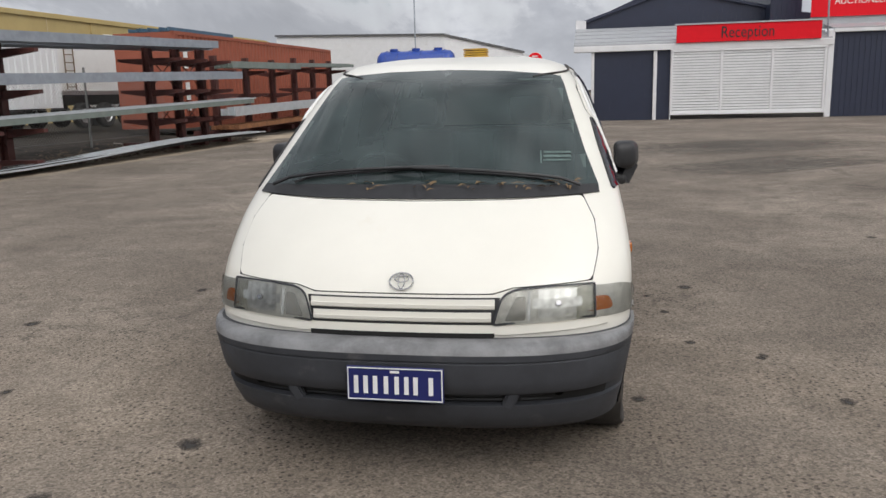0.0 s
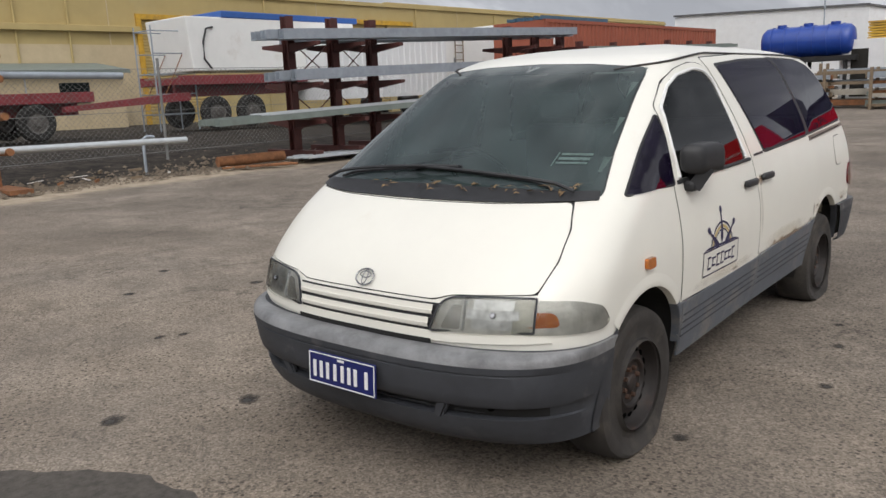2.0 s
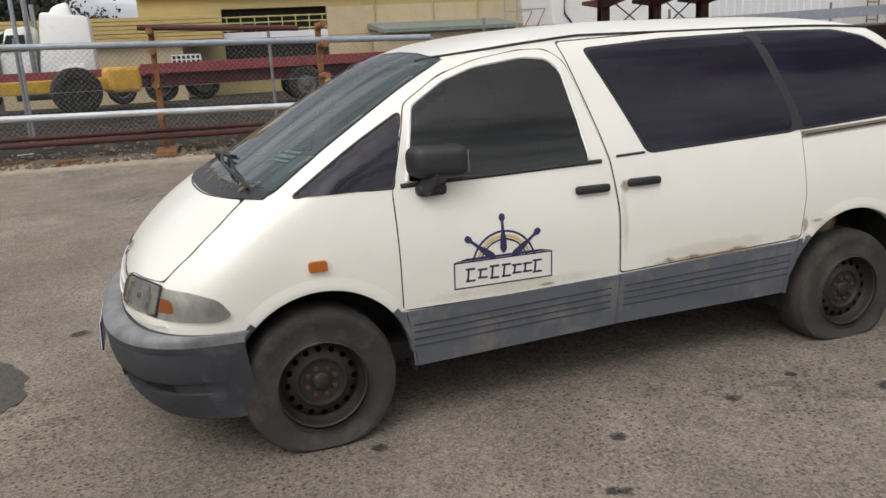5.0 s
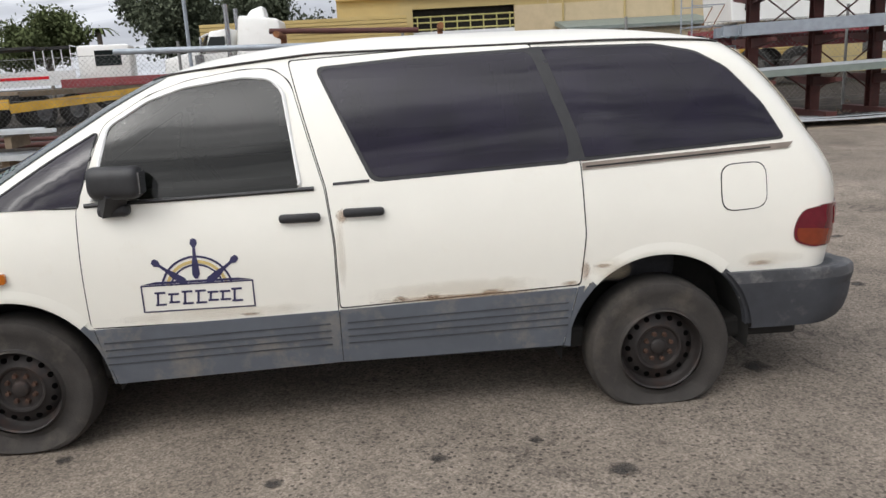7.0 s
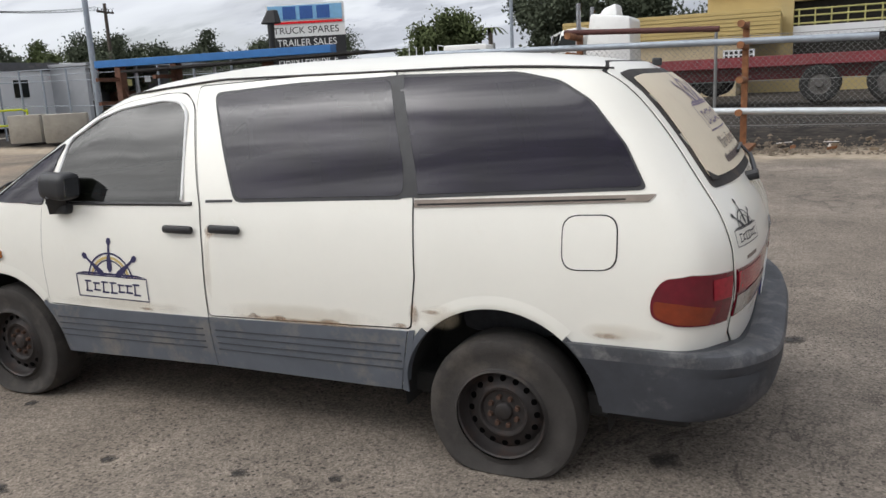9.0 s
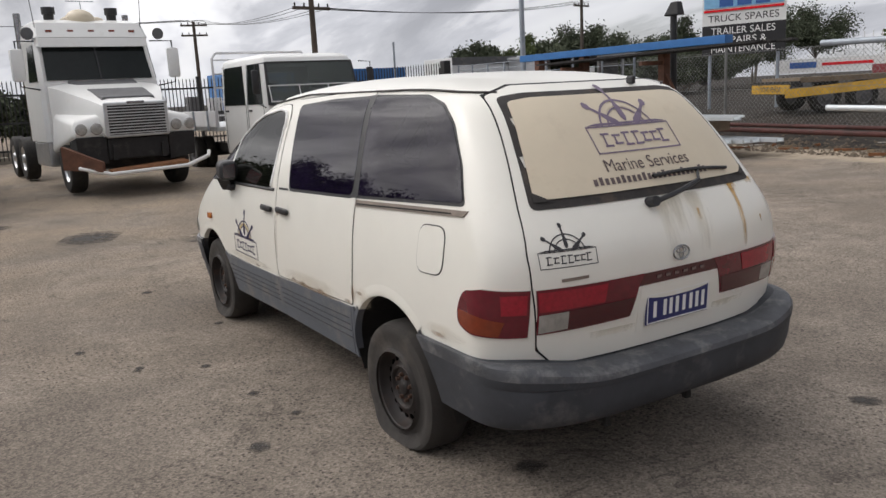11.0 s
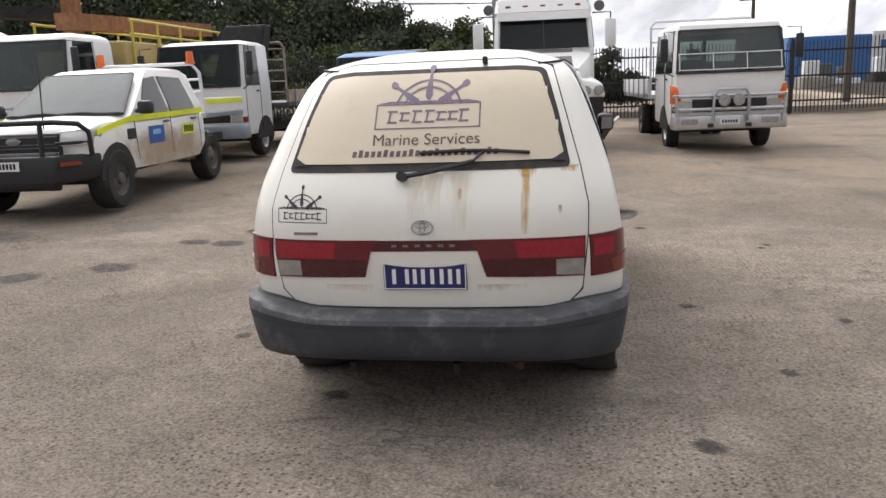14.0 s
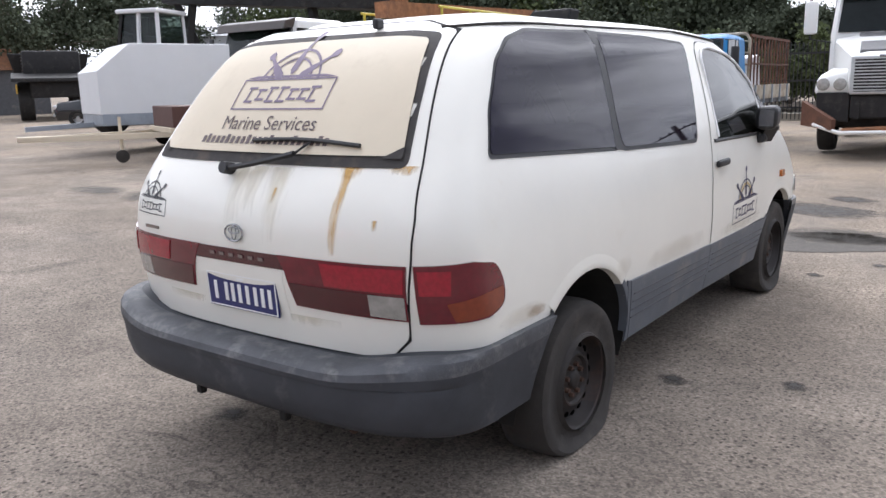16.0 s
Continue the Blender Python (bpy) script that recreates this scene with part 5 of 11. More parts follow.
    part("gate_garnish", patch([(-0.245, 0.835), (0.245, 0.835), (0.245, 0.8835), (-0.245, 0.8835)], on_rear(0.0085), 0.04, 0.008), M["dark_lens"], tg, "dark red strip between the tail lights", smooth=30)
    for i in range(6):
        x = 0.125 - 0.05 * i
        part("garnish_bar", patch([(x - 0.012, 0.854), (x + 0.012, 0.854), (x + 0.012, 0.866), (x - 0.012, 0.866)], on_rear(0.0115), 0.05), M["chrome"], tg)
    part("plate_recess", patch([(-0.225, 0.640), (0.225, 0.640), (0.215, 0.825), (-0.215, 0.825)], on_rear(0.0062), 0.05, 0.004), M["paint"], tg, "shallow number plate recess")
    part("model_strip", patch([(0.47, 0.908), (0.585, 0.905), (0.585, 0.918), (0.47, 0.920)], on_rear(0.008), 0.05, 0.003), M["railtrim"], tg, "small faded lettering strip")
    bm = B()
    sweep(bm, [on_rear(0.035)(0.09 - 0.30 * i / 8, 1.150 + 0.055 * (i / 8) ** 1.3) for i in range(9)], 0.011, 6)
    rod(bm, on_rear(0.0)(0.09, 1.15), on_rear(0.05)(0.09, 1.15), 0.022, 10)
    rw = part("rear_wiper", bm, M["black"], tg, "black rear wiper")
    bm = B()
    sweep(bm, [on_rear(0.022)(0.02 - 0.47 * i / 8, 1.245 - 0.012 * i / 8 + 0.012 * math.sin(3 * i / 8)) for i in range(9)], 0.008, 6)
    bar(bm, on_rear(0.034)(-0.21, 1.205), on_rear(0.022)(-0.25, 1.245), 0.012, 0.008)
    part("wiper_blade", bm, M["black"], rw)
    bm = B()
    box(bm, -0.255, -0.231, 4.125, 4.17, 1.625, 1.662, 0.008)
    part("washer_nozzle", bm, M["black"], van, "small black washer nozzle")
    for x, z0, z1, w, m_ in ((-0.435, 1.170, 0.90, 0.022, "smear_run"), (-0.05, 1.165, 0.99, 0.05, "smear_wide"), (-0.16, 1.165, 0.90, 0.07, "smear_wide"), (0.03, 1.165, 0.92, 0.05, "smear_wide"), (-0.44, 1.172, 1.135, 0.05, "smear_run"), (-0.62, 1.178, 1.15, 0.06, "smear_run"), (-0.58, 1.02, 0.985, 0.012, "smear_run"), (-0.16, 1.10, 1.05, 0.010, "smear_run")):
        part("rust_run", patch([(x - w, z1), (x + w, z1), (x + w, z0), (x - w, z0)], on_rear(0.0058), 0.05), M[m_], tg, "rust run from the window frame")
    for x in (-0.30, 0.0, 0.33):
        part("dirt_smear", patch([(x - 0.16, 0.645), (x + 0.16, 0.645), (x + 0.16, 0.68), (x - 0.16, 0.68)], on_rear(0.0058), 0.05), M["smear_wide"], tg, "brown dirt along the lower edge")
    for y0, y1, z0, z1, m_ in ((2.52, 2.60, 0.568, 0.600, "smear_rust"), (2.66, 2.74, 0.572, 0.602, "smear_rust"), (2.90, 3.02, 0.580, 0.606, "smear_rust"), (3.26, 3.36, 0.594, 0.622, "smear_rust"), (2.34, 3.34, 0.566, 0.590, "smear_rust"), (2.30, 3.35, 0.56, 0.66, "smear_dirt"), (2.296, 2.34, 0.60, 1.02, "smear_dirt"), (3.35, 3.40, 0.61, 0.72, "smear_rust"), (3.40, 3.50, 0.668, 0.690, "smear_rust"), (3.38, 3.60, 0.60, 0.72, "smear_dirt"),
                           (4.10, 4.24, 0.632, 0.660, "smear_rust"), (4.0, 4.4, 0.62, 0.70, "smear_dirt"), (1.26, 2.28, 0.535, 0.60, "smear_dirt"), (1.86, 1.96, 0.548, 0.566, "smear_rust"), (2.30, 2.36, 0.92, 1.0, "smear_rust")):
        part("rust_smear", patch([(y0, z0), (y1, z0), (y1, z1), (y0, z1)], on_side(1, 0.0068), 0.05), M[m_], van, "rust and dirt along the panel edge")
    for y0, y1, z0, z1, m_ in ((2.3, 3.3, 0.56, 0.68, "smear_dirt"), (3.33, 3.5, 0.60, 0.72, "smear_dirt"), (4.0, 4.4, 0.62, 0.70, "smear_dirt"), (4.05, 4.2, 0.63, 0.68, "smear_rust"), (1.26, 2.28, 0.535, 0.62, "smear_dirt")):
        part("rust_smear", patch([(y0, z0), (y1, z0), (y1, z1), (y0, z1)], on_side(-1, 0.0068), 0.05), M[m_], van, "dirt along the panel edge")

    # emblems: half a ship's wheel over a framed panel
    def emblem(place, cx, cz, w, sgn, ink, ring_ink, owner, name, label, tall=1.0):
        """cx, cz: the panel's top centre; w: its width. sgn turns the first coordinate."""
        k = w / 0.46
        L = lambda a, b: (cx + sgn * a * k, cz + b * k * tall)

        def quadband(r0, r1, a0, a1, n=18):
            return [L(r1 * math.cos(a), r1 * math.sin(a) - 0.028) for a in [a0 + (a1 - a0) * i / n for i in range(n + 1)]] + [L(r0 * math.cos(a), r0 * math.sin(a) - 0.028) for a in [a1 + (a0 - a1) * i / n for i in range(n + 1)]]

        em = part(name, patch(quadband(0.140, 0.149, 0.19, 2.95), place, 0.03), ink, owner, label)
        patch_into = [quadband(0.106, 0.113, 0.25, 2.89)]
        for a in (radians(38), radians(90), radians(142)):
            c, s_ = math.cos(a), math.sin(a)
            q = lambda r, t: L(r * 0.92 * c - t * s_, r * 0.92 * s_ + t * c - 0.028)
            patch_into.append([q(0.055, -0.005), q(0.075, -0.016), q(0.13, -0.013), q(0.155, -0.007), q(0.20, -0.006), q(0.215, -0.015), q(0.235, -0.012), q(0.24, 0.0), q(0.235, 0.012), q(0.215, 0.015), q(0.20, 0.006), q(0.155, 0.007), q(0.13, 0.013), q(0.075, 0.016), q(0.055, 0.005)])
        for x0, x1, z0, z1 in ((-0.23, 0.23, 0.0, 0.006), (-0.23, 0.23, -0.112, -0.106), (-0.23, -0.224, -0.106, 0), (0.224, 0.23, -0.106, 0)):
            patch_into.append([L(x0, z0), L(x1, z0), L(x1, z1), L(x0, z1)])
        patch_into.append([L(-0.225, 0.008), L(-0.17, 0.018), L(0.17, 0.018), L(0.225, 0.008)])
        for poly in patch_into:
            part("emblem_stroke", patch(poly, place, 0.05), ink, em)
        part("emblem_band", patch(quadband(0.117, 0.130, 0.22, 2.92), lambda a, b, k_=0.0: place(a, b, k_ - 0.0004), 0.04), ring_ink, em)
        xs = [-0.155, -0.10, -0.045, 0.01, 0.06, 0.11, 0.158]
        for i, x in enumerate(xs):
            hh = 0.030 if i in (0, 2, 3, 6) else 0.022
            for b0, b1 in ((-0.055 + hh - 0.009, -0.055 + hh), (-0.055 - hh, -0.055 - hh + 0.009)):
                part("emblem_bar", patch([L(x - 0.022, b0), L(x + 0.022, b0), L(x + 0.022, b1), L(x - 0.022, b1)], place, 0.05), ink, em)
            part("emblem_bar", patch([L(x - 0.018, -0.055 - hh), L(x - 0.009, -0.055 - hh), L(x - 0.003, -0.055 + hh), L(x - 0.012, -0.055 + hh)], place, 0.05), ink, em)
        return em

    doors = [o for o in van.children if o.name.startswith("front_door")]
    d_left = next(o for o in doors if sum(v.co.x for v in o.data.vertices) > 0)
    d_right = next(o for o in doors if o is not d_left)
    emblem(on_side(1, 0.0062), 1.705, 0.705, 0.47, 1, M["decal_navy"], M["decal_gold"], d_left, "door_emblem", "navy and ochre ship's wheel emblem over a framed panel")
    emblem(on_side(-1, 0.0062), 1.705, 0.705, 0.47, -1, M["decal_navy"], M["decal_gold"], d_right, "door_emblem", "navy and ochre ship's wheel emblem over a framed panel")
    emblem(on_rear(0.0065), 0.545, 1.020, 0.245, -1, M["decal_black"], M["paint"], tg, "gate_emblem", "black ship's wheel emblem over a framed panel")
    emblem(on_rear(0.015), 0.0, 1.452, 0.47, -1, M["film_print"], M["cream"], film, "film_emblem", "faded purple ship's wheel emblem printed on the film", 0.9)
    for bm in split_words(flat_text("Marine Services", 0.068, 0.47), 0.010):
        for v in bm.verts:
            v.co = on_rear(0.0153)(-v.co.x, 1.302 + v.co.y)
        part("film_word", bm, M["film_text"], film, "dark printed word")
    for i in range(23):
        x = 0.315 - 0.0282 * i
        part("film_bar", patch([(x + 0.009, 1.234), (x - 0.009, 1.234), (x - 0.012, 1.258 + 0.006 * (i % 4 == 1)), (x + 0.006, 1.258 + 0.006 * (i % 4 == 1))], on_rear(0.0151), 0.05), M["film_text"], film)
    part("model_bar", patch([(2.30, 1.088), (2.455, 1.094), (2.457, 1.106), (2.302, 1.100)], on_side(1, 0.0062), 0.05), M["decal_black"], van, "small dark lettering strip on the pillar")

    # cabin
    bm = B()
    box(bm, -0.70, 0.70, 0.95, 1.30, 0.80, 1.04, 0.05)
    part("dashboard", bm, M["seat"], van, "dark dashboard", smooth=40)
    for x in (-0.36, 0.36):
        bm = B()
        box(bm, x - 0.24, x + 0.24, 1.75, 2.25, 0.55, 0.78, 0.06)
        box(bm, x - 0.24, x + 0.24, 2.18, 2.34, 0.70, 1.28, 0.06, Matrix.Translation((0, 0.10, -0.02)))
        box(bm, x - 0.13, x + 0.13, 2.30, 2.40, 1.29, 1.46, 0.04)
        part("front_seat", bm, M["seat"], van, "dark cloth front seat", smooth=40)
    for y in (3.05, 3.9):
        bm = B()
        box(bm, -0.60, 0.60, y - 0.45, y, 0.50, 0.74, 0.06)
        box(bm, -0.60, 0.60, y - 0.05, y + 0.12, 0.66, 1.22, 0.06)
        part("rear_bench", bm, M["seat"], van, "dark cloth rear bench", smooth=40)
    bm = B()
    lathe(bm, [(0.19 + 0.012 * math.cos(a), 0.012 * math.sin(a)) for a in [6.2832 * i / 8 for i in range(9)]], 28, Matrix.Translation((-0.36, 1.50, 1.02)) @ Matrix.Rotation(radians(90), 4, "Z") @ Matrix.Rotation(radians(0), 4, "Y") @ Matrix.Rotation(radians(-40), 4, "Y"))
    part("steering_wheel", bm, M["black"], van, "black steering wheel")

    # the body rides nose-high over its flat rear tyre
    lean = Matrix.Translation((0, 0, 0.04)) @ Matrix.Rotation(radians(-0.66), 4, "X")
    clamp = lambda v: min(max(v, 0.0), 1.0)
    for o in van.children_recursive:
        # the front of the cabin sits a little off the centre line, and the tail draws in
        for v in o.data.vertices:
            x, y, z = v.co
            up = clamp((z - 0.8) / 0.8) * clamp((3.4 - y) / 1.6)
            v.co.x -= 0.040 * up
            v.co.z -= 0.012 * up * x / 0.75
            v.co.x -= math.copysign(0.014 * clamp((y - 3.5) / 0.8) * clamp((abs(x) - 0.55) / 0.3), x)
        o.data.transform(lean)
    # wheels
    wheel_set(van, [(s, hy, hz, (0.848 if hy < 2 else 0.853)) for s in (-1, 1) for hy, hz in (FRONT_HUB, REAR_HUB)])
    return van


def wheel_set(owner, spots):
    R, W = 0.331, 0.20
    for s, hy, hz, fx in spots:
        # tyre: flattened where it meets the ground
        bm = B()
        prof = [(0.190, 0.02), (0.200, 0.0), (0.225, -0.006), (0.265, 0.006), (0.296, 0.012), (0.315, 0.004), (0.326, -0.02), (R, -0.05), (R, -W / 2), (R, -W + 0.05), (0.312, -W + 0.01), (0.28, -W), (0.22, -W), (0.19, -W + 0.03)]
        lathe(bm, prof, 64)
        for v in bm.verts:
            v.co.z += hz
            z0_ = v.co.z
            v.co.z = max(0.0005, (z0_ + math.sqrt(z0_ * z0_ + 0.05**2)) / 2 - 0.0085)
            v.co.x += 0.020 * (1 if v.co.x > -W / 2 else -1) * max(0.0, 1 - max(z0_, 0.0) / 0.09)
        bmesh.ops.transform(bm, matrix=Matrix.Translation((s * fx, hy, 0)) @ Matrix.Diagonal((s, 1, 1, 1)), verts=bm.verts)
        if s < 0:
            bmesh.ops.reverse_faces(bm, faces=bm.faces)
        wh = part("wheel", bm, M["rubber"], owner, "worn tyre, soft and dusty, on a black steel rim", smooth=35)
        place = Matrix.Translation((s * fx, hy, hz)) @ Matrix.Diagonal((s, 1, 1, 1))
        bm = B()
        lathe(bm, [(0.196, 0.004), (0.191, 0.009), (0.184, 0.004), (0.179, -0.016), (0.172, -0.046), (0.164, -0.052), (0.150, -0.041), (0.130, -0.031), (0.113, -0.027), (0.106, -0.019), (0.098, -0.020), (0.090, -0.034), (0.062, -0.037), (0.040, -0.034), (0.036, -0.022), (0.030, -0.018), (0.0, -0.018)], 48)
        bmesh.ops.transform(bm, matrix=place, verts=bm.verts)
        rim = part("rim", bm, M["steel_rim"], wh, "black steel rim with round holes", smooth=40)
        for k in range(16):
            a = 6.28319 * k / 16
            bm = B()
            rod(bm, (-0.044, 0.1385 * math.cos(a), 0.1385 * math.sin(a)), (-0.0315, 0.142 * math.cos(a), 0.142 * math.sin(a)), 0.0125, 12)
            bmesh.ops.transform(bm, matrix=place, verts=bm.verts)
            part("rim_hole", bm, M["hole_black"], rim)
        for k in range(8):
            a = 6.28319 * k / 8 + 0.3
            bm = B()
            rod(bm, (-0.040, 0.062 * math.cos(a), 0.062 * math.sin(a)), (-0.020, 0.062 * math.cos(a), 0.062 * math.sin(a)), 0.0125, 8, 0.009)
            bmesh.ops.transform(bm, matrix=place, verts=bm.verts)
            part("wheel_nut", bm, M["rusty"], rim)


build_van()
# ---- kit for the yard ----
M.update(
    truck_white=mat("white truck paint", (0.76, 0.76, 0.74), 0.35, var=0.03, scale=3, dirt=(0.50, 0.45, 0.38), dirt_amt=0.18, dirt_scale=1.2, coat=0.2),
    truck_blue=mat("blue truck paint", (0.004, 0.165, 0.42), 0.45, var=0.1, scale=4),
    brown_paint=mat("dark brown cab paint", (0.045, 0.034, 0.028), 0.4, var=0.2, scale=3, coat=0.2),
    truck_glass=mat("dark truck window glass", (0.010, 0.013, 0.013), 0.10, var=0.2, spec=0.22),
    grey_paint=mat("grey truck plastic", (0.10, 0.10, 0.105), 0.6, var=0.2, scale=5, dirt=DUST, dirt_amt=0.2),
    chassis=mat("oily black chassis", (0.016, 0.015, 0.015), 0.75, var=0.4, scale=6, dirt=(0.10, 0.085, 0.07), dirt_amt=0.25, dirt_scale=3),
    alloy=mat("dull aluminium", (0.52, 0.53, 0.54), 0.38, 0.8, var=0.12, scale=6),
    galv=mat("galvanised steel", (0.31, 0.345, 0.39), 0.45, 0.3, var=0.16, scale=5, dirt=(0.20, 0.21, 0.22), dirt_amt=0.3, dirt_scale=2.5),
    galv_light=mat("bright zinc sheet", (0.55, 0.58, 0.60), 0.4, 0.4, var=0.12, scale=4),
    green_galv=mat("grey green steel", (0.20, 0.235, 0.215), 0.55, 0.2, var=0.15, scale=4, dirt=(0.14, 0.13, 0.11), dirt_amt=0.3),
    oxide=mat("dark red oxide steel", (0.075, 0.022, 0.018), 0.7, var=0.25, scale=6, dirt=(0.03, 0.02, 0.018), dirt_amt=0.4, dirt_scale=2),
    rustbar=mat("orange rusty steel", (0.24, 0.105, 0.045), 0.85, var=0.35, scale=9, bump=0.3, bscale=80, dirt=(0.10, 0.05, 0.03), dirt_amt=0.5, dirt_scale=3),
    red_chassis=mat("faded red trailer steel", (0.20, 0.028, 0.035), 0.6, var=0.25, scale=4, dirt=(0.09, 0.05, 0.04), dirt_amt=0.4, dirt_scale=2),
    hi_vis=mat("yellow reflective tape", (0.72, 0.80, 0.02), 0.4, var=0.08, scale=5),
    orange=mat("orange beacon", (0.75, 0.13, 0.01), 0.25, var=0.1, coat=0.5),
    yellow_plant=mat("worn yellow paint", (0.55, 0.32, 0.03), 0.6, var=0.2, scale=4, dirt=(0.15, 0.09, 0.05), dirt_amt=0.4),
    cream_wall=mat("cream painted brick", (0.50, 0.405, 0.26), 0.85, var=0.08, scale=2, bump=0.2, bscale=12, dirt=(0.40, 0.32, 0.22), dirt_amt=0.2, dirt_scale=0.7),
    yellow_wall=mat("yellow ochre render", (0.44, 0.34, 0.15), 0.85, var=0.08, scale=0.6, dirt=(0.44, 0.38, 0.22), dirt_amt=0.3, dirt_scale=0.25),
    yellow_tin=mat("yellow ribbed steel", (0.49, 0.365, 0.14), 0.55, var=0.07, scale=1.5, dirt=(0.45, 0.33, 0.16), dirt_amt=0.25, dirt_scale=0.8),
    dark_hole=mat("dark shed interior", (0.02, 0.018, 0.015), 0.95, var=0.3),
    navy_tin=mat("navy ribbed steel", (0.022, 0.028, 0.055), 0.45, var=0.08, scale=2, coat=0.1),
    white_tin=mat("white painted steel", (0.72, 0.72, 0.73), 0.45, var=0.05, scale=2, dirt=(0.5, 0.47, 0.42), dirt_amt=0.15),
    grey_tin=mat("grey roof steel", (0.40, 0.41, 0.43), 0.5, 0.2, var=0.06, scale=2),
    sign_red=mat("red sign panel", (0.72, 0.008, 0.018), 0.6, var=0.04, spec=0.2),
    sign_black=mat("black lettering", (0.012, 0.012, 0.014), 0.5, var=0.1),
    sign_blue=mat("blue sign ink", (0.03, 0.10, 0.34), 0.5, var=0.1),
    sign_sky=mat("pale blue sign ink", (0.22, 0.46, 0.70), 0.5, var=0.1),
    rust_container=mat("rust red container", (0.30, 0.085, 0.048), 0.7, var=0.1, scale=1.5, dirt=(0.20, 0.07, 0.045), dirt_amt=0.3, dirt_scale=0.7),
    tank_blue=mat("blue tank paint", (0.010, 0.050, 0.30), 0.35, var=0.1, coat=0.3),
    concrete=mat("weathered concrete", (0.36, 0.33, 0.28), 0.9, var=0.15, scale=3, bump=0.3, bscale=50, dirt=(0.20, 0.18, 0.15), dirt_amt=0.4, dirt_scale=1.6),
    tray_worn=mat("worn cream tray paint", (0.44, 0.39, 0.31), 0.8, var=0.2, scale=4, dirt=(0.20, 0.10, 0.05), dirt_amt=0.6, dirt_scale=3),
    wood=mat("weathered timber", (0.20, 0.15, 0.10), 0.85, var=0.25, scale=5, bump=0.2, bscale=40),
    pole_wood=mat("grey pole timber", (0.085, 0.068, 0.055), 0.9, var=0.2, scale=3),
    black_steel=mat("black fence steel", (0.012, 0.012, 0.013), 0.5, var=0.2),
    cone_yellow=mat("yellow cone plastic", (0.75, 0.42, 0.015), 0.5, var=0.08),
    faded_blue=mat("faded blue wrap", (0.05, 0.11, 0.17), 0.6, var=0.2, scale=3),
    beam_blue=mat("blue painted beam", (0.035, 0.16, 0.42), 0.5, var=0.12, scale=3),
    brown_box=mat("brown tool box", (0.095, 0.042, 0.032), 0.55, var=0.15, scale=4),
    box_grey=mat("pale grey box panel", (0.70, 0.71, 0.72), 0.45, var=0.03, scale=1.5),
    bark=mat("grey gum bark", (0.20, 0.17, 0.14), 0.9, var=0.25, scale=3, bump=0.3, bscale=20),
    leaves=mat("dull green gum leaves", (0.085, 0.098, 0.066), 0.95, var=0.45, scale=0.8, spec=0.05),
    leaves_light=mat("yellow green leaves", (0.100, 0.120, 0.055), 0.95, var=0.4, scale=0.8, spec=0.05),
    tyre_dark=mat("dark truck tyre rubber", (0.018, 0.017, 0.016), 0.85, var=0.3, scale=9, dirt=(0.07, 0.06, 0.05), dirt_amt=0.35, dirt_scale=4),
    screen_glass=glass("truck windscreen glass", (0.34, 0.40, 0.37), ior=1.5, film=(0.13, 0.18, 0.165), film_amt=0.07),
    cab_trim=mat("dark cab trim", (0.030, 0.030, 0.032), 0.85, var=0.25, scale=8),
    pale_rail=mat("faded yellow rail paint", (0.46, 0.42, 0.16), 0.6, var=0.2, scale=5),
    rack_rust=mat("brown rack steel", (0.125, 0.055, 0.032), 0.8, var=0.3, scale=6, bump=0.2, bscale=60, dirt=(0.05, 0.03, 0.022), dirt_amt=0.5, dirt_scale=2),
    car_black=mat("glossy black car paint", (0.012, 0.013, 0.015), 0.18, var=0.1, coat=0.6),
    rail_yellow=mat("yellow rail paint", (0.55, 0.46, 0.06), 0.5, var=0.12, scale=4),
    hub_dull=mat("dull dusty hub", (0.10, 0.092, 0.085), 0.6, 0.2, var=0.3, scale=12),
    wind_glass=mat("windscreen mirroring sky", (0.07, 0.085, 0.092), 0.12, var=0.12, scale=2, spec=0.16),
    lamp_glass=mat("lamp glass", (0.55, 0.55, 0.54), 0.15, 0.4, var=0.1, coat=0.6),
    wire=mat("galvanised wire", (0.22, 0.22, 0.215), 0.6, 0.3, var=0.2),
    dirt_pile=mat("dry rubble", (0.14, 0.11, 0.08), 0.95, var=0.4, scale=8),
)


def hexa(bm, low, high, bev=0.0, seg=2):
    """A block from four corners below and four above, both anticlockwise from above."""
    vs = [bm.verts.new(p) for p in low] + [bm.verts.new(p) for p in high]
    fs = [bm.faces.new([vs[i] for i in q]) for q in ((3, 2, 1, 0), (4, 5, 6, 7), (0, 1, 5, 4), (1, 2, 6, 5), (2, 3, 7, 6), (3, 0, 4, 7))]
    if bev:
        bmesh.ops.bevel(bm, geom=list({e for f in fs for e in f.edges}), offset=bev, segments=seg, profile=0.5, affect="EDGES", clamp_overlap=True)
    return bm


def cab(bm, w, rows, bev=0.08):
    """A tapered body from rows (z, y front, y back, width factor), lofted upwards, front towards +y."""
    rings = []
    for z, yf, yb, k in rows:
        h = w / 2 * k
        c = 0.12
        rings.append([bm.verts.new(p) for p in ((-h, yb, z), (h, yb, z), (h, yf - c, z), (h * 0.93, yf - 0.03, z), (h * 0.5, yf, z), (-h * 0.5, yf, z), (-h * 0.93, yf - 0.03, z), (-h, yf - c, z))])
    n = 8
    for a, b in zip(rings, rings[1:]):
        for i in range(n):
            bm.faces.new((a[i], a[(i + 1) % n], b[(i + 1) % n], b[i]))
    bm.faces.new(rings[0][::-1])
    bm.faces.new(rings[-1])
    return bm


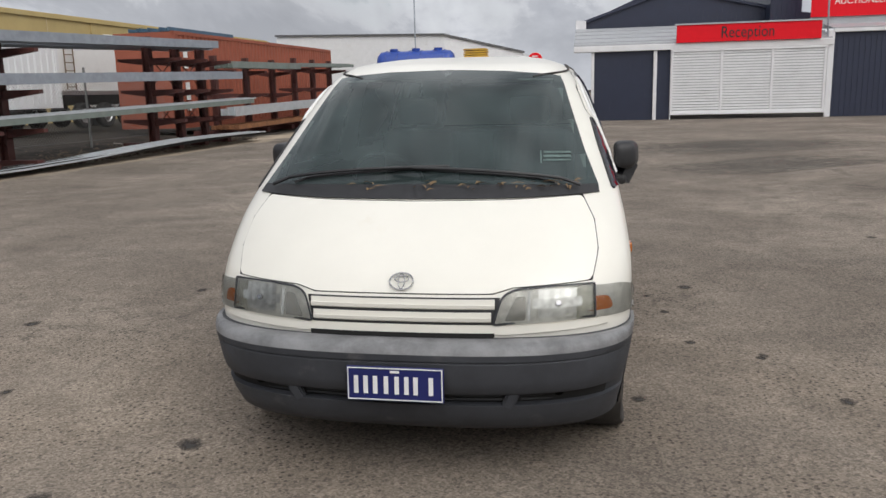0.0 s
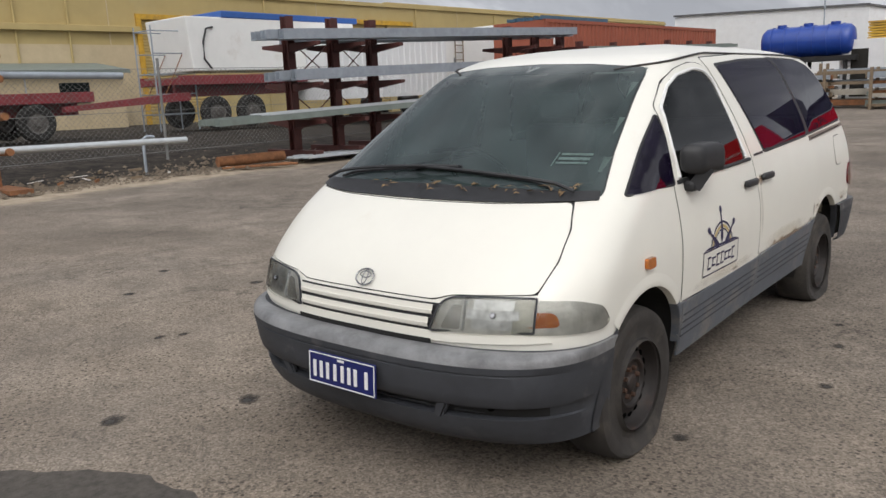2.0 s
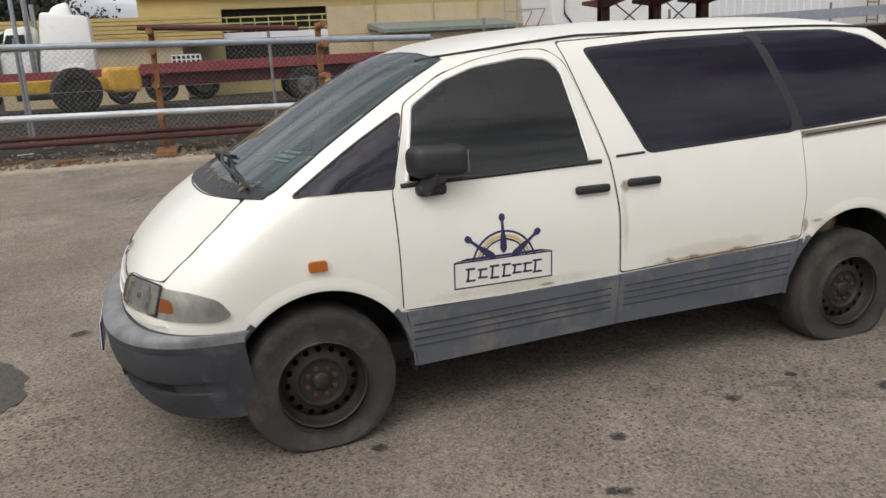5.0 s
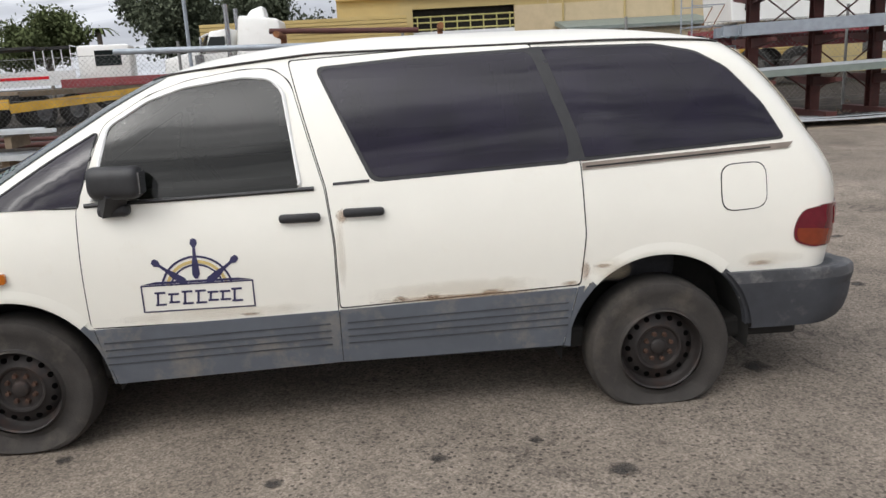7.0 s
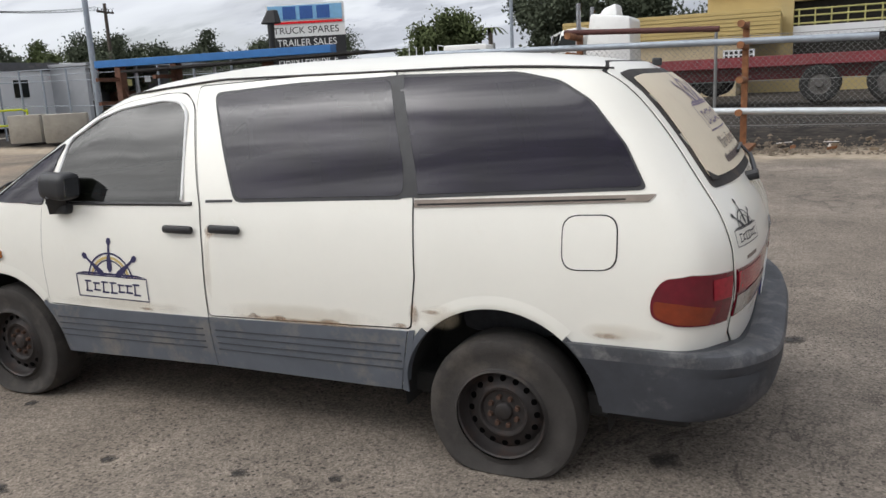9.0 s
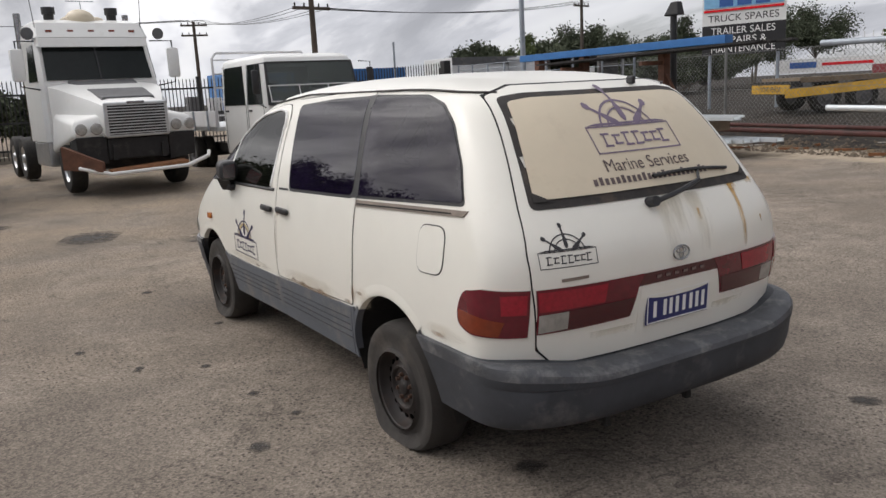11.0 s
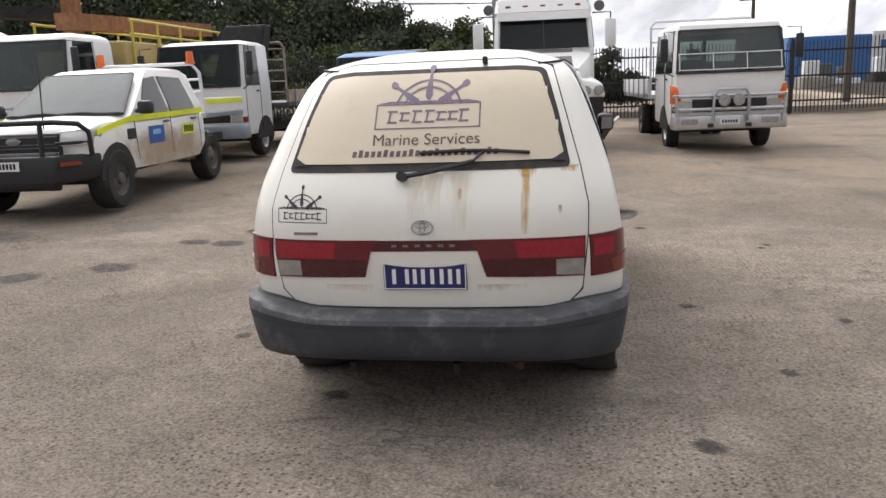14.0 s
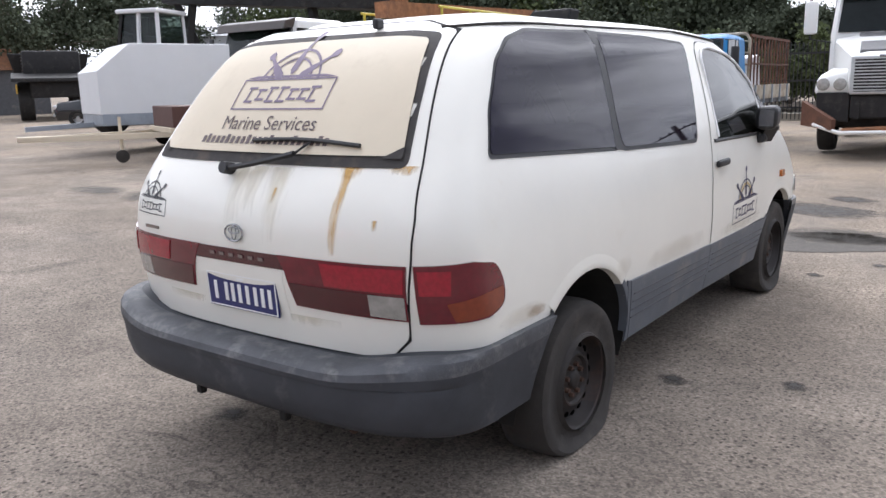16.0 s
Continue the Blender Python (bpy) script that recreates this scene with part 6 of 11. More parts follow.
def pane(name, pts, material, parent, label="", t=0.012):
    """A flat pane through its corner points, with a little thickness."""
    bm = B()
    f = bm.faces.new([bm.verts.new(p) for p in pts])
    bm.normal_update()
    n = f.normal.copy()
    g = bmesh.ops.extrude_face_region(bm, geom=[f])
    bmesh.ops.translate(bm, vec=n * t, verts=[v for v in g["geom"] if isinstance(v, bmesh.types.BMVert)])
    bmesh.ops.recalc_face_normals(bm, faces=bm.faces)
    return part(name, bm, material, parent, label)


def road_wheel(parent, x, y, r, w, rim_mat, hub=0.55):
    """A wheel whose outer face looks towards the sign of x."""
    s = 1 if x > 0 else -1
    place = Matrix.Translation((x, y, r)) @ Matrix.Diagonal((s, 1, 1, 1))
    bm = lathe(B(), [(r * 0.56, -0.01), (r * 0.62, 0), (r * 0.9, 0.004), (r * 0.97, -0.02), (r, -0.05), (r, -w + 0.05), (r * 0.95, -w), (r * 0.56, -w)], 36, place)
    if s < 0:
        bmesh.ops.reverse_faces(bm, faces=bm.faces)
    wh = part("wheel", bm, M["tyre_dark"], parent, smooth=35)
    bm = lathe(B(), [(r * 0.58, -0.008), (r * 0.55, -0.02), (r * 0.52, -0.05), (r * 0.42, -0.06), (r * 0.30, -0.03), (r * 0.22, -0.03), (r * 0.18, 0.01), (0.0, 0.012)], 28, place)
    part("rim", bm, rim_mat, wh, smooth=40)
    return wh


def words(text, size, width, material, parent, m, name="lettering", label=""):
    """Flat lettering in the plane of m's x and z axes, reading along x."""
    for bm in split_words(flat_text(text, size, width), size * 0.16):
        for v in bm.verts:
            v.co = Vector((v.co.x, -0.004, v.co.y))
        bmesh.ops.transform(bm, matrix=m, verts=bm.verts)
        ob = part(name, bm, material, parent, label)
    return ob


def at_ground(x, y, yaw=0.0, dz=0.0):
    return pose(x, y, gz(x, y) + dz, 0, 0, yaw)


def side_frame(theta, x, y, z, k):
    """A side of the yard's own frame of reference, drawn square to itself and laid into the world."""
    return pose(x, y, z, 0, 0, theta) @ Matrix.Diagonal((k, k, k, 1))


WEST, FAR_WEST = side_frame(-3.12, -0.131, -0.255, 0.06, 1.072), side_frame(0.2, -0.21, 0.07, 0.25, 0.968)
NORTH, SOUTH = side_frame(-0.41, -0.285, 1.41, -0.05, 1.058), side_frame(1.8, 0.10, 0.10, 0.03, 0.94)
NORTH_WEST = Matrix.Translation((-1.35, -0.3, 0)) @ WEST
stood = set(bpy.data.objects.keys())


def settle(m):
    """Lays all that was built since the last call into the world by the frame m."""
    for ob in list(bpy.data.objects):
        if ob.parent is None and ob.name not in stood:
            ob.matrix_basis = m @ ob.matrix_basis
        stood.add(ob.name)


def tree(name, x, y, h, spread, seed, leaf="leaves", label="tall gum tree with a ragged dull green crown", trunk=0.5, n=9, size=0.26, per=230):
    """A tapered trunk with forked limbs and a crown of many small leaf cards grouped in uneven clumps."""
    rnd = random.Random(seed)
    th = thing(name, label, "tree", at_ground(x, y))
    bm = B()
    top = Vector((rnd.uniform(-0.5, 0.5), rnd.uniform(-0.5, 0.5), h * trunk))
    sweep(bm, [(0, 0, -0.1), top * 0.35 + Vector((0.15, 0.1, 0)), top * 0.7, top], [h * 0.022, h * 0.019, h * 0.016, h * 0.013], 8)
    tips = []
    for i in range(n):
        a, e = rnd.uniform(0, 6.28), rnd.uniform(0.25, 1.25)
        ln = h * (1 - trunk) * rnd.uniform(0.55, 1.0)
        d = Vector((math.cos(a) * math.cos(e) * spread * 2, math.sin(a) * math.cos(e) * spread * 2, math.sin(e)))
        base = top * rnd.uniform(0.62, 1.0)
        mid, tip = base + d * ln * 0.5 + Vector((0, 0, 0.1 * ln)), base + d * ln
        sweep(bm, [base, mid, tip], [h * 0.008, h * 0.006, h * 0.003], 5)
        tips += [(mid, 0.7), (tip, 1.0), (mid.lerp(tip, 0.5), 0.9)]
    part("trunk", bm, M["bark"], th, "grey barked trunk with forked limbs", smooth=40)
    gen = np.random.default_rng(seed)
    mids, sizes = [], []
    for c, k in tips:
        rad = h * 0.125 * k * rnd.uniform(0.75, 1.2)
        m_ = int(per * k * k)
        mids.append(np.array(c) + gen.normal(0, 1, (m_, 3)) * np.array((0.55, 0.55, 0.42)) * rad)
        sizes.append(size * gen.uniform(0.55, 1.5, m_))
    mids, sizes = np.concatenate(mids), np.concatenate(sizes)[:, None]
    ax = gen.normal(0, 1, mids.shape)
    ax[:, 2] -= 0.5
    ax /= np.linalg.norm(ax, axis=1)[:, None]
    bx = np.cross(ax, gen.normal(0, 1, mids.shape))
    bx /= np.linalg.norm(bx, axis=1)[:, None] + 1e-6
    verts = np.stack([mids - ax * sizes * 0.6, mids + bx * sizes * 0.42, mids + ax * sizes * 0.6, mids - bx * sizes * 0.42], 1).reshape(-1, 3).tolist()
    faces = np.arange(len(verts)).reshape(-1, 4).tolist()
    me = bpy.data.meshes.new("crown")
    me.from_pydata(verts, [], faces)
    me.materials.append(M[leaf])
    cr = new("crown", me)
    cr.parent = th
    tagged(cr, "ragged crown of small leaves")
    return th


# ---- vehicles ----


def cabover(name, label, m, w, h, paint, zw0, zw1, depth, rw, axle, base, bumper_mat, bed, rows=None, rear_pair=True, stripe=False, handle_side=True, category="truck", crew=False):
    """A forward-control truck, its front face at y = 0 looking along +y."""
    th = thing(name, label, category, m)
    hw = w / 2
    yt = -0.20 * (h / 2.3)
    bm = cab(B(), w, [(0.52, -0.02, -depth, 0.98), (0.75, 0.0, -depth, 1.0), (zw0, 0.0, -depth, 1.0), (zw1, yt, -depth, 0.95), (h - 0.07, yt - 0.06, -depth, 0.93), (h, yt - 0.28, -depth + 0.12, 0.82)])
    bm.normal_update()
    gone = [q for q in bm.faces if zw0 < q.calc_center_median().z < zw1 and (q.normal.y < -0.8 or (q.normal.y > 0.4 and abs(q.calc_center_median().x) < 0.42 * w))]
    bmesh.ops.delete(bm, geom=gone, context="FACES")
    bmesh.ops.bevel(bm, geom=[e for e in bm.edges if len(e.link_faces) == 2 and e.calc_face_angle() > 0.35], offset=0.035, segments=3, profile=0.6, affect="EDGES", clamp_overlap=True)
    body = part("cab", bm, M[paint], th, smooth=35)
    f = lambda z: 0.0 + (yt) * max(0, (z - zw0) / (zw1 - zw0)) if z > zw0 else 0.0
    k0, k1 = 0.470 * w, 0.440 * w
    corners = [(-k0, f(zw0) + 0.004, zw0), (k0, f(zw0) + 0.004, zw0), (k1, f(zw1) + 0.004, zw1 - 0.01), (-k1, f(zw1) + 0.004, zw1 - 0.01)]
    bm = B()
    for p0, p1 in zip(corners, corners[1:] + corners[:1]):
        bar(bm, p0, p1, 0.05, 0.03)
    part("screen_rubber", bm, M["black"], body, "black screen rubber")
    pane("windscreen", [(x_, y_ + 0.004, z_) for x_, y_, z_ in corners][::-1], M["screen_glass"], body, "greenish windscreen")
    # what shows through it: rear wall with its window, dashboard, wheel and seats
    dz, wi = zw1 - zw0, 0.475 * w
    bm = B()
    za, zb = zw0 + 0.30 * dz, zw0 + 0.86 * dz
    for x0, x1, z0, z1 in ((-wi, wi, zw0 - 0.3, za), (-wi, wi, zb, zw1), (-wi, -0.32 * w, za, zb), (0.32 * w, wi, za, zb), (-0.02 * w, 0.02 * w, za, zb)):
        box(bm, x0, x1, -depth, -depth + 0.04, z0, z1)
    box(bm, -0.47 * w, 0.47 * w, -depth + 0.05, -0.12, zw0 - 0.34, zw0 - 0.30)
    part("rear_wall", bm, M["cab_trim"], body, "dark trim of the cab with its rear window")
    dash = part("dashboard", box(B(), -0.455 * w, 0.455 * w, -0.42, -0.07, zw0 - 0.28, zw0 + 0.035, 0.03), M["cab_trim"], body, "dark dashboard")
    for x0 in (-0.26 * w, 0.24 * w):
        bm = B()
        box(bm, x0 - 0.24, x0 + 0.24, -1.12, -0.98, zw0 - 0.3, zw0 + 0.34 * dz, 0.05)
        box(bm, x0 - 0.13, x0 + 0.13, -1.12, -1.02, zw0 + 0.36 * dz, zw0 + 0.58 * dz, 0.03)
        part("cab_seat", bm, M["seat"], body, "dark cab seat", smooth=40)
    bm = lathe(B(), [(0.21 + 0.016 * math.cos(a_), 0.016 * math.sin(a_)) for a_ in [6.2832 * i / 6 for i in range(7)]], 20, Matrix.Translation((-0.26 * w, -0.50, zw0 + 0.10)) @ Matrix.Rotation(radians(90), 4, "Z") @ Matrix.Rotation(radians(-62), 4, "Y"))
    part("steering_wheel", bm, M["black"], dash, "black steering wheel")
    for xw in (-0.2, 0.2):
        bm = B()
        sweep(bm, [(xw * w - 0.12, 0.03, zw0 - 0.02), (xw * w + 0.05, 0.03, zw0 + 0.05), (xw * w + 0.30, f(zw0 + 0.1) + 0.02, zw0 + 0.07)], 0.012, 5)
        part("wiper", bm, M["black"], body)
    # doors, windows, mirrors
    dl = min(depth - 0.12, 1.05)
    spans = [(-0.16, -dl)] + ([(-dl - 0.10, -depth + 0.12)] if crew else [])
    for s in (-1, 1):
        for n_, (ya, yb) in enumerate(spans):
            x = lambda z: s * (hw * (1.0 - 0.05 * max(0, (z - zw0) / (zw1 - zw0))) + 0.006)
            za, zb = zw0 + 0.02, zw1 - 0.02
            pts = [(x(za), ya - 0.02, za), (x(za), yb + 0.06, za), (x(zb), yb + 0.06, zb), (x(zb), ya - 0.02 + yt * 0.7, zb)]
            pane("side_window", pts if s < 0 else pts[::-1], M["truck_glass"], body, "dark side window")
            for p0, p1 in (((x(0.6), ya, 0.7), (x(za), ya, za)), ((x(0.6), yb, 0.62), (x(za), yb, za)), ((x(za), yb, za), (x(zb), yb, zb + 0.03))):
                part("door_gap", bar(B(), p0, p1, 0.008, 0.008), M["seam"], body)
            part("door_handle", box(B(), x(0.6) - 0.015, x(0.6) + 0.02, yb + 0.08, yb + 0.24, zw0 - 0.12, zw0 - 0.08, 0.01), M["black"], body)
        bm = B()
        sweep(bm, [(s * hw * 0.98, -0.05, zw1 - 0.03), (s * (hw + 0.20), 0.05, zw1 - 0.05), (s * (hw + 0.20), 0.05, zw0 + 0.05), (s * hw, -0.03, zw0 - 0.05)], 0.012, 6)
        arm = part("mirror_arm", bm, M["black"], body)
        part("mirror", box(B(), s * (hw + 0.12), s * (hw + 0.27), 0.0, 0.06, zw0 + 0.22, zw1 - 0.16, 0.03), M["black"], arm, "black mirror", smooth=40)
    # face
    part("grille", box(B(), -0.33 * w, 0.33 * w, -0.02, 0.018, 0.80, 0.80 + (zw0 - 0.80) * 0.33, 0.01), M["black"], body, "black grille panel")
    for s in (-1, 1):
        part("headlight", box(B(), s * 0.34 * w, s * 0.47 * w, -0.03, 0.022, 0.80, 0.80 + (zw0 - 0.80) * 0.30, 0.02), M["lamp_glass"], body, "clear headlight")
        part("indicator", box(B(), s * 0.472 * w, s * 0.503 * w, -0.14, 0.0, 0.80, 0.92, 0.01), M["amber_lens"], body, "amber indicator")
    bmp = part("bumper", box(B(), -hw * 1.02, hw * 1.02, -0.25, 0.10, 0.46, 0.74, 0.04), M[bumper_mat], th, "front bumper", smooth=40)
    part("number_plate", box(B(), -0.19, 0.19, 0.10, 0.108, 0.56, 0.67), M["white"], bmp, "white number plate with dark marks")
    bm = B()
    for k in range(6):
        box(bm, -0.15 + 0.052 * k, -0.115 + 0.052 * k, 0.108, 0.111, 0.585, 0.645)
    part("plate_bars", bm, M["sign_black"], bmp)
    if stripe:
        part("reflective_stripe", box(B(), -0.49 * w, 0.49 * w, 0.0, 0.012, zw0 - 0.385, zw0 - 0.345), M["hi_vis"], body, "yellow reflective stripe")
    # chassis, wheels
    ch = B()
    for s in (-1, 1):
        box(ch, s * 0.36, s * 0.45, -base - axle - 0.9, -0.3, rw * 1.1, rw * 1.1 + 0.2)
    box(ch, -hw * 0.8, hw * 0.8, -depth, -0.25, 0.40, 0.60)
    rod(ch, (-hw * 0.8, -axle, rw), (hw * 0.8, -axle, rw), 0.08)
    rod(ch, (-hw * 0.8, -axle - base, rw), (hw * 0.8, -axle - base, rw), 0.10)
    part("chassis", ch, M["chassis"], th, "oily black chassis rails")
    for s in (-1, 1):
        road_wheel(th, s * hw * 0.97, -axle, rw, 0.24, M["alloy"] if paint == "truck_white" else M["grey_paint"])
        road_wheel(th, s * hw * 0.97, -axle - base, rw, 0.24, M["grey_paint"])
        if rear_pair:
            road_wheel(th, s * (hw * 0.97 - 0.27), -axle - base, rw, 0.24, M["grey_paint"])
        bm = B()
        pts = [(-axle + (rw + 0.10) * math.cos(a), rw + (rw + 0.08) * math.sin(a)) for a in [math.pi * i / 10 for i in range(11)]]
        va = [bm.verts.new((s * hw * 1.005, y, z)) for y, z in pts]
        vb = [bm.verts.new((s * hw * 0.68, y, z)) for y, z in pts]
        for i in range(10):
            bm.faces.new((va[i], va[i + 1], vb[i + 1], vb[i]))
        bm.faces.new(va)
        part("wheel_arch", bm, M["chassis"], th)
    # bed
    if bed:
        yb0, yb1, zb, side_h, bw, kind = bed
        t = B()
        box(t, -bw / 2, bw / 2, yb1, yb0, zb, zb + 0.10, 0.015)
        tray = part("tray", t, M["grey_paint"] if kind != "alloy" else M["alloy"], th, "flat tray")
        for s in (-1, 1):
            part("tray_side", box(B(), s * bw / 2 - 0.02, s * bw / 2 + 0.02, yb1, yb0, zb + 0.10, zb + 0.10 + side_h, 0.01), M["white_tin"] if kind == "alloy" else M["tray_worn"], tray, "drop side of the tray")
            for k in range(5):
                y = yb0 + (yb1 - yb0) * (k + 0.5) / 5
                part("side_post", box(B(), s * bw / 2 + s * 0.02, s * bw / 2 + s * 0.05, y - 0.03, y + 0.03, zb, zb + 0.10 + side_h), M["galv"], tray)
        hb = B()
        hz = h + (0.18 if kind == "alloy" else 0.05)
        for s in (-1, 1):
            sweep(hb, [(s * bw / 2 * 0.96, yb0 - 0.04, zb + 0.1), (s * bw / 2 * 0.96, yb0 - 0.04, hz - 0.12), (s * bw / 2 * 0.88, yb0 - 0.04, hz)], 0.03, 8)
        rod(hb, (-bw / 2 * 0.88, yb0 - 0.04, hz), (bw / 2 * 0.88, yb0 - 0.04, hz), 0.03, 8)
        for k in range(5):
            z = zb + 0.35 + (hz - zb - 0.5) * k / 4
            rod(hb, (-bw / 2 * 0.96, yb0 - 0.04, z), (bw / 2 * 0.96, yb0 - 0.04, z), 0.018, 6)
        part("head_frame", hb, M["white_tin"] if kind == "alloy" else M["tray_worn"], tray, "tubular head frame behind the cab")
    return th


# blue light truck
lt = cabover("light_truck", "blue forward-control light truck with a dark windscreen, parked by the fence", at_ground(3.0, -8.72), 1.92, 2.27, "truck_blue", 1.45, 2.17, 1.55, 0.36, 1.12, 2.8, "grey_paint",
        (-1.75, -5.6, 0.88, 0.30, 2.0, "steel"), stripe=True)
for s in (-1, 1):
    cage = part("tray_cage", box(B(), s * 0.95 - 0.02, s * 0.95 + 0.02, -5.55, -1.9, 2.26, 2.31), M["rack_rust"], lt, "rusty barred tray side")
    part("cage_rail", box(B(), s * 0.95 - 0.02, s * 0.95 + 0.02, -5.55, -1.9, 1.70, 1.74), M["rack_rust"], cage)
    for k in range(13):
        y = -2.0 - 0.29 * k
        part("cage_bar", box(B(), s * 0.95 - 0.015, s * 0.95 + 0.015, y - 0.02, y + 0.02, 1.2, 2.28), M["rack_rust"], cage)
part("load_tank", hexa(B(), [(-0.95, -2.9, 1.2), (-0.05, -2.9, 1.2), (-0.05, -1.9, 1.2), (-0.95, -1.9, 1.2)], [(-0.92, -2.85, 1.92), (-0.1, -2.85, 1.92), (-0.1, -1.95, 1.84), (-0.92, -1.95, 1.84)], 0.04), M["white_tin"], lt, "white tool locker", smooth=40)
# white crew-cab truck with an aluminium bar
hino = cabover("crew_cab_truck", "white crew-cab truck with an aluminium bull bar and a tray", at_ground(-4.20, -7.95), 2.14, 2.57, "truck_white", 1.56, 2.40, 2.6, 0.42, 1.25, 4.2, "alloy",
               (-2.85, -8.2, 1.02, 0.36, 2.36, "alloy"), crew=True)
bm = B()
for zz in (0.86, 1.12):
    sweep(bm, [(-1.06, -0.05, zz), (-0.98, 0.14, zz), (0.98, 0.14, zz), (1.06, -0.05, zz)], 0.035, 8)
sweep(bm, [(-0.33, 0.18, 0.62), (-0.33, 0.20, 1.12), (-0.26, 0.20, 1.24), (0.26, 0.20, 1.24), (0.33, 0.20, 1.12), (0.33, 0.18, 0.62)], 0.035, 8)
for s in (-1, 1):
    sweep(bm, [(s * 1.0, 0.12, 0.60), (s * 1.04, 0.12, 1.14)], 0.03, 8)
part("bull_bar", bm, M["alloy"], hino, "polished tube bull bar", smooth=40)
for s in (-1, 1):
    bm = lathe(B(), [(0.115, 0.0), (0.12, 0.03), (0.11, 0.06), (0.0, 0.065)], 20, Matrix.Translation((s * 0.135, 0.19, 1.03)) @ Matrix.Rotation(radians(90), 4, "Z"))
    part("driving_lamp", bm, M["clear_lens"], hino, "round driving lamp", smooth=30)
    part("corner_indicator", hexa(B(), [(s * 0.93, -0.20, 0.98), (s * 1.10, -0.24, 0.98), (s * 1.10, -0.08, 0.98), (s * 0.90, 0.025, 0.98)][::s], [(s * 0.99, -0.20, 1.30), (s * 1.10, -0.26, 1.34), (s * 1.10, -0.10, 1.34), (s * 1.0, 0.012, 1.30)][::s], 0.015), M["orange"], hino, "large orange corner indicator", smooth=40)
    part("fog_lamp", box(B(), s * 0.60, s * 0.92, 0.09, 0.112, 0.57, 0.68, 0.02), M["clear_lens"], hino, "lamp in the bumper")
    part("tow_slot", box(B(), s * 0.30, s * 0.42, 0.09, 0.106, 0.50, 0.58, 0.01), M["black"], hino, "dark tow slot")
bm = B()
rod(bm, (-0.98, 0.03, 1.62), (0.98, 0.03, 1.62), 0.012, 6)
rod(bm, (-0.98, -0.06, 1.93), (0.98, -0.06, 1.93), 0.012, 6)
for k in range(4):
    rod(bm, (-0.96 + 0.64 * k, 0.03, 1.62), (-0.96 + 0.64 * k, -0.06, 1.93), 0.010, 6)
part("stone_guard", bm, M["white_tin"], hino, "stone guard over the windscreen")
# white tray truck with a loader crane behind its cab
tray = cabover("tray_truck", "white forward-control truck with a rusty flat tray", at_ground(6.68, -7.95), 1.98, 2.52, "truck_white", 1.55, 2.43, 1.75, 0.41, 1.25, 4.4, "galv",
               (-2.7, -7.7, 1.05, 0.30, 2.2, "steel"))
bm = B()
hexa(bm, [(-0.5, -2.5, 1.2), (0.6, -2.5, 1.2), (0.6, -1.9, 1.2), (-0.5, -1.9, 1.2)], [(-0.9, -2.5, 2.95), (0.1, -2.5, 2.95), (0.1, -2.0, 2.95), (-0.9, -2.0, 2.95)], 0.05)
bar(bm, (0.05, -2.2, 2.95), (0.75, -2.2, 2.2), 0.12, 0.12)
part("loader_crane", bm, M["chassis"], tray, "folded black loader crane")
# white truck parked behind the utility
isz = cabover("cab_truck", "white forward-control truck with a bull bar and a long load", at_ground(9.45, -6.05), 2.12, 2.62, "truck_white", 1.55, 2.48, 1.75, 0.45, 1.3, 4.4, "galv", None)
bm = B()
for zz in (0.75, 1.0, 1.22):
    sweep(bm, [(-1.1, -0.05, zz), (-1.0, 0.16, zz), (1.0, 0.16, zz), (1.1, -0.05, zz)], 0.03, 6)
part("bull_bar", bm, M["galv"], isz, "steel tube bull bar")
bm = B()
box(bm, -1.1, 1.1, -8.5, -2.2, 1.2, 2.55, 0.04)
load = part("service_body", bm, M["yellow_tin"], isz, "cream service body with yellow handrails")
bm = B()
for k in range(6):
    rod(bm, (-1.14, -8.5 + 1.2 * k, 1.3), (-1.14, -8.5 + 1.2 * k, 3.0), 0.03, 6)
    rod(bm, (1.14, -8.5 + 1.2 * k, 1.3), (1.14, -8.5 + 1.2 * k, 3.0), 0.03, 6)
for zz in (2.7, 3.0):
    for s in (-1, 1):
        rod(bm, (s * 1.14, -8.5, zz), (s * 1.14, -2.4, zz), 0.03, 6)
part("handrail", bm, M["rail_yellow"], isz, "yellow tube handrails")
part("crane_boom", bar(B(), (-0.1, -9.0, 3.2), (-0.1, -1.6, 2.95), 0.35, 0.35), M["rustbar"], isz, "orange crane boom lying over the body")
part("boom_post", bar(B(), (0.75, -3.4, 2.5), (0.75, -3.4, 4.6), 0.32, 0.32), M["rustbar"], isz, "orange upright crane mast")
# brown and white cab
sca = cabover("prime_mover_cab", "dark brown and white forward-control prime mover with slatted grille", at_ground(12.45, -6.6), 2.4, 2.85, "truck_white", 1.75, 2.62, 2.1, 0.5, 1.4, 3.6, "brown_paint", None)
part("front_panel", box(B(), -1.12, 1.12, 0.0, 0.02, 0.8, 1.75, 0.01), M["brown_paint"], sca, "dark brown front panel")
part("sun_visor", hexa(B(), [(-1.15, -0.25, 2.60), (1.15, -0.25, 2.60), (1.15, 0.08, 2.56), (-1.15, 0.08, 2.56)], [(-1.15, -0.35, 2.84), (1.15, -0.35, 2.84), (1.15, 0.0, 2.76), (-1.15, 0.0, 2.76)], 0.02), M["brown_paint"], sca, "dark sun visor")
for k in range(5):
    part("grille_slat", box(B(), -1.05, 1.05, 0.02, 0.045, 0.72 + 0.18 * k, 0.79 + 0.18 * k, 0.01), M["cream_wall"], sca)


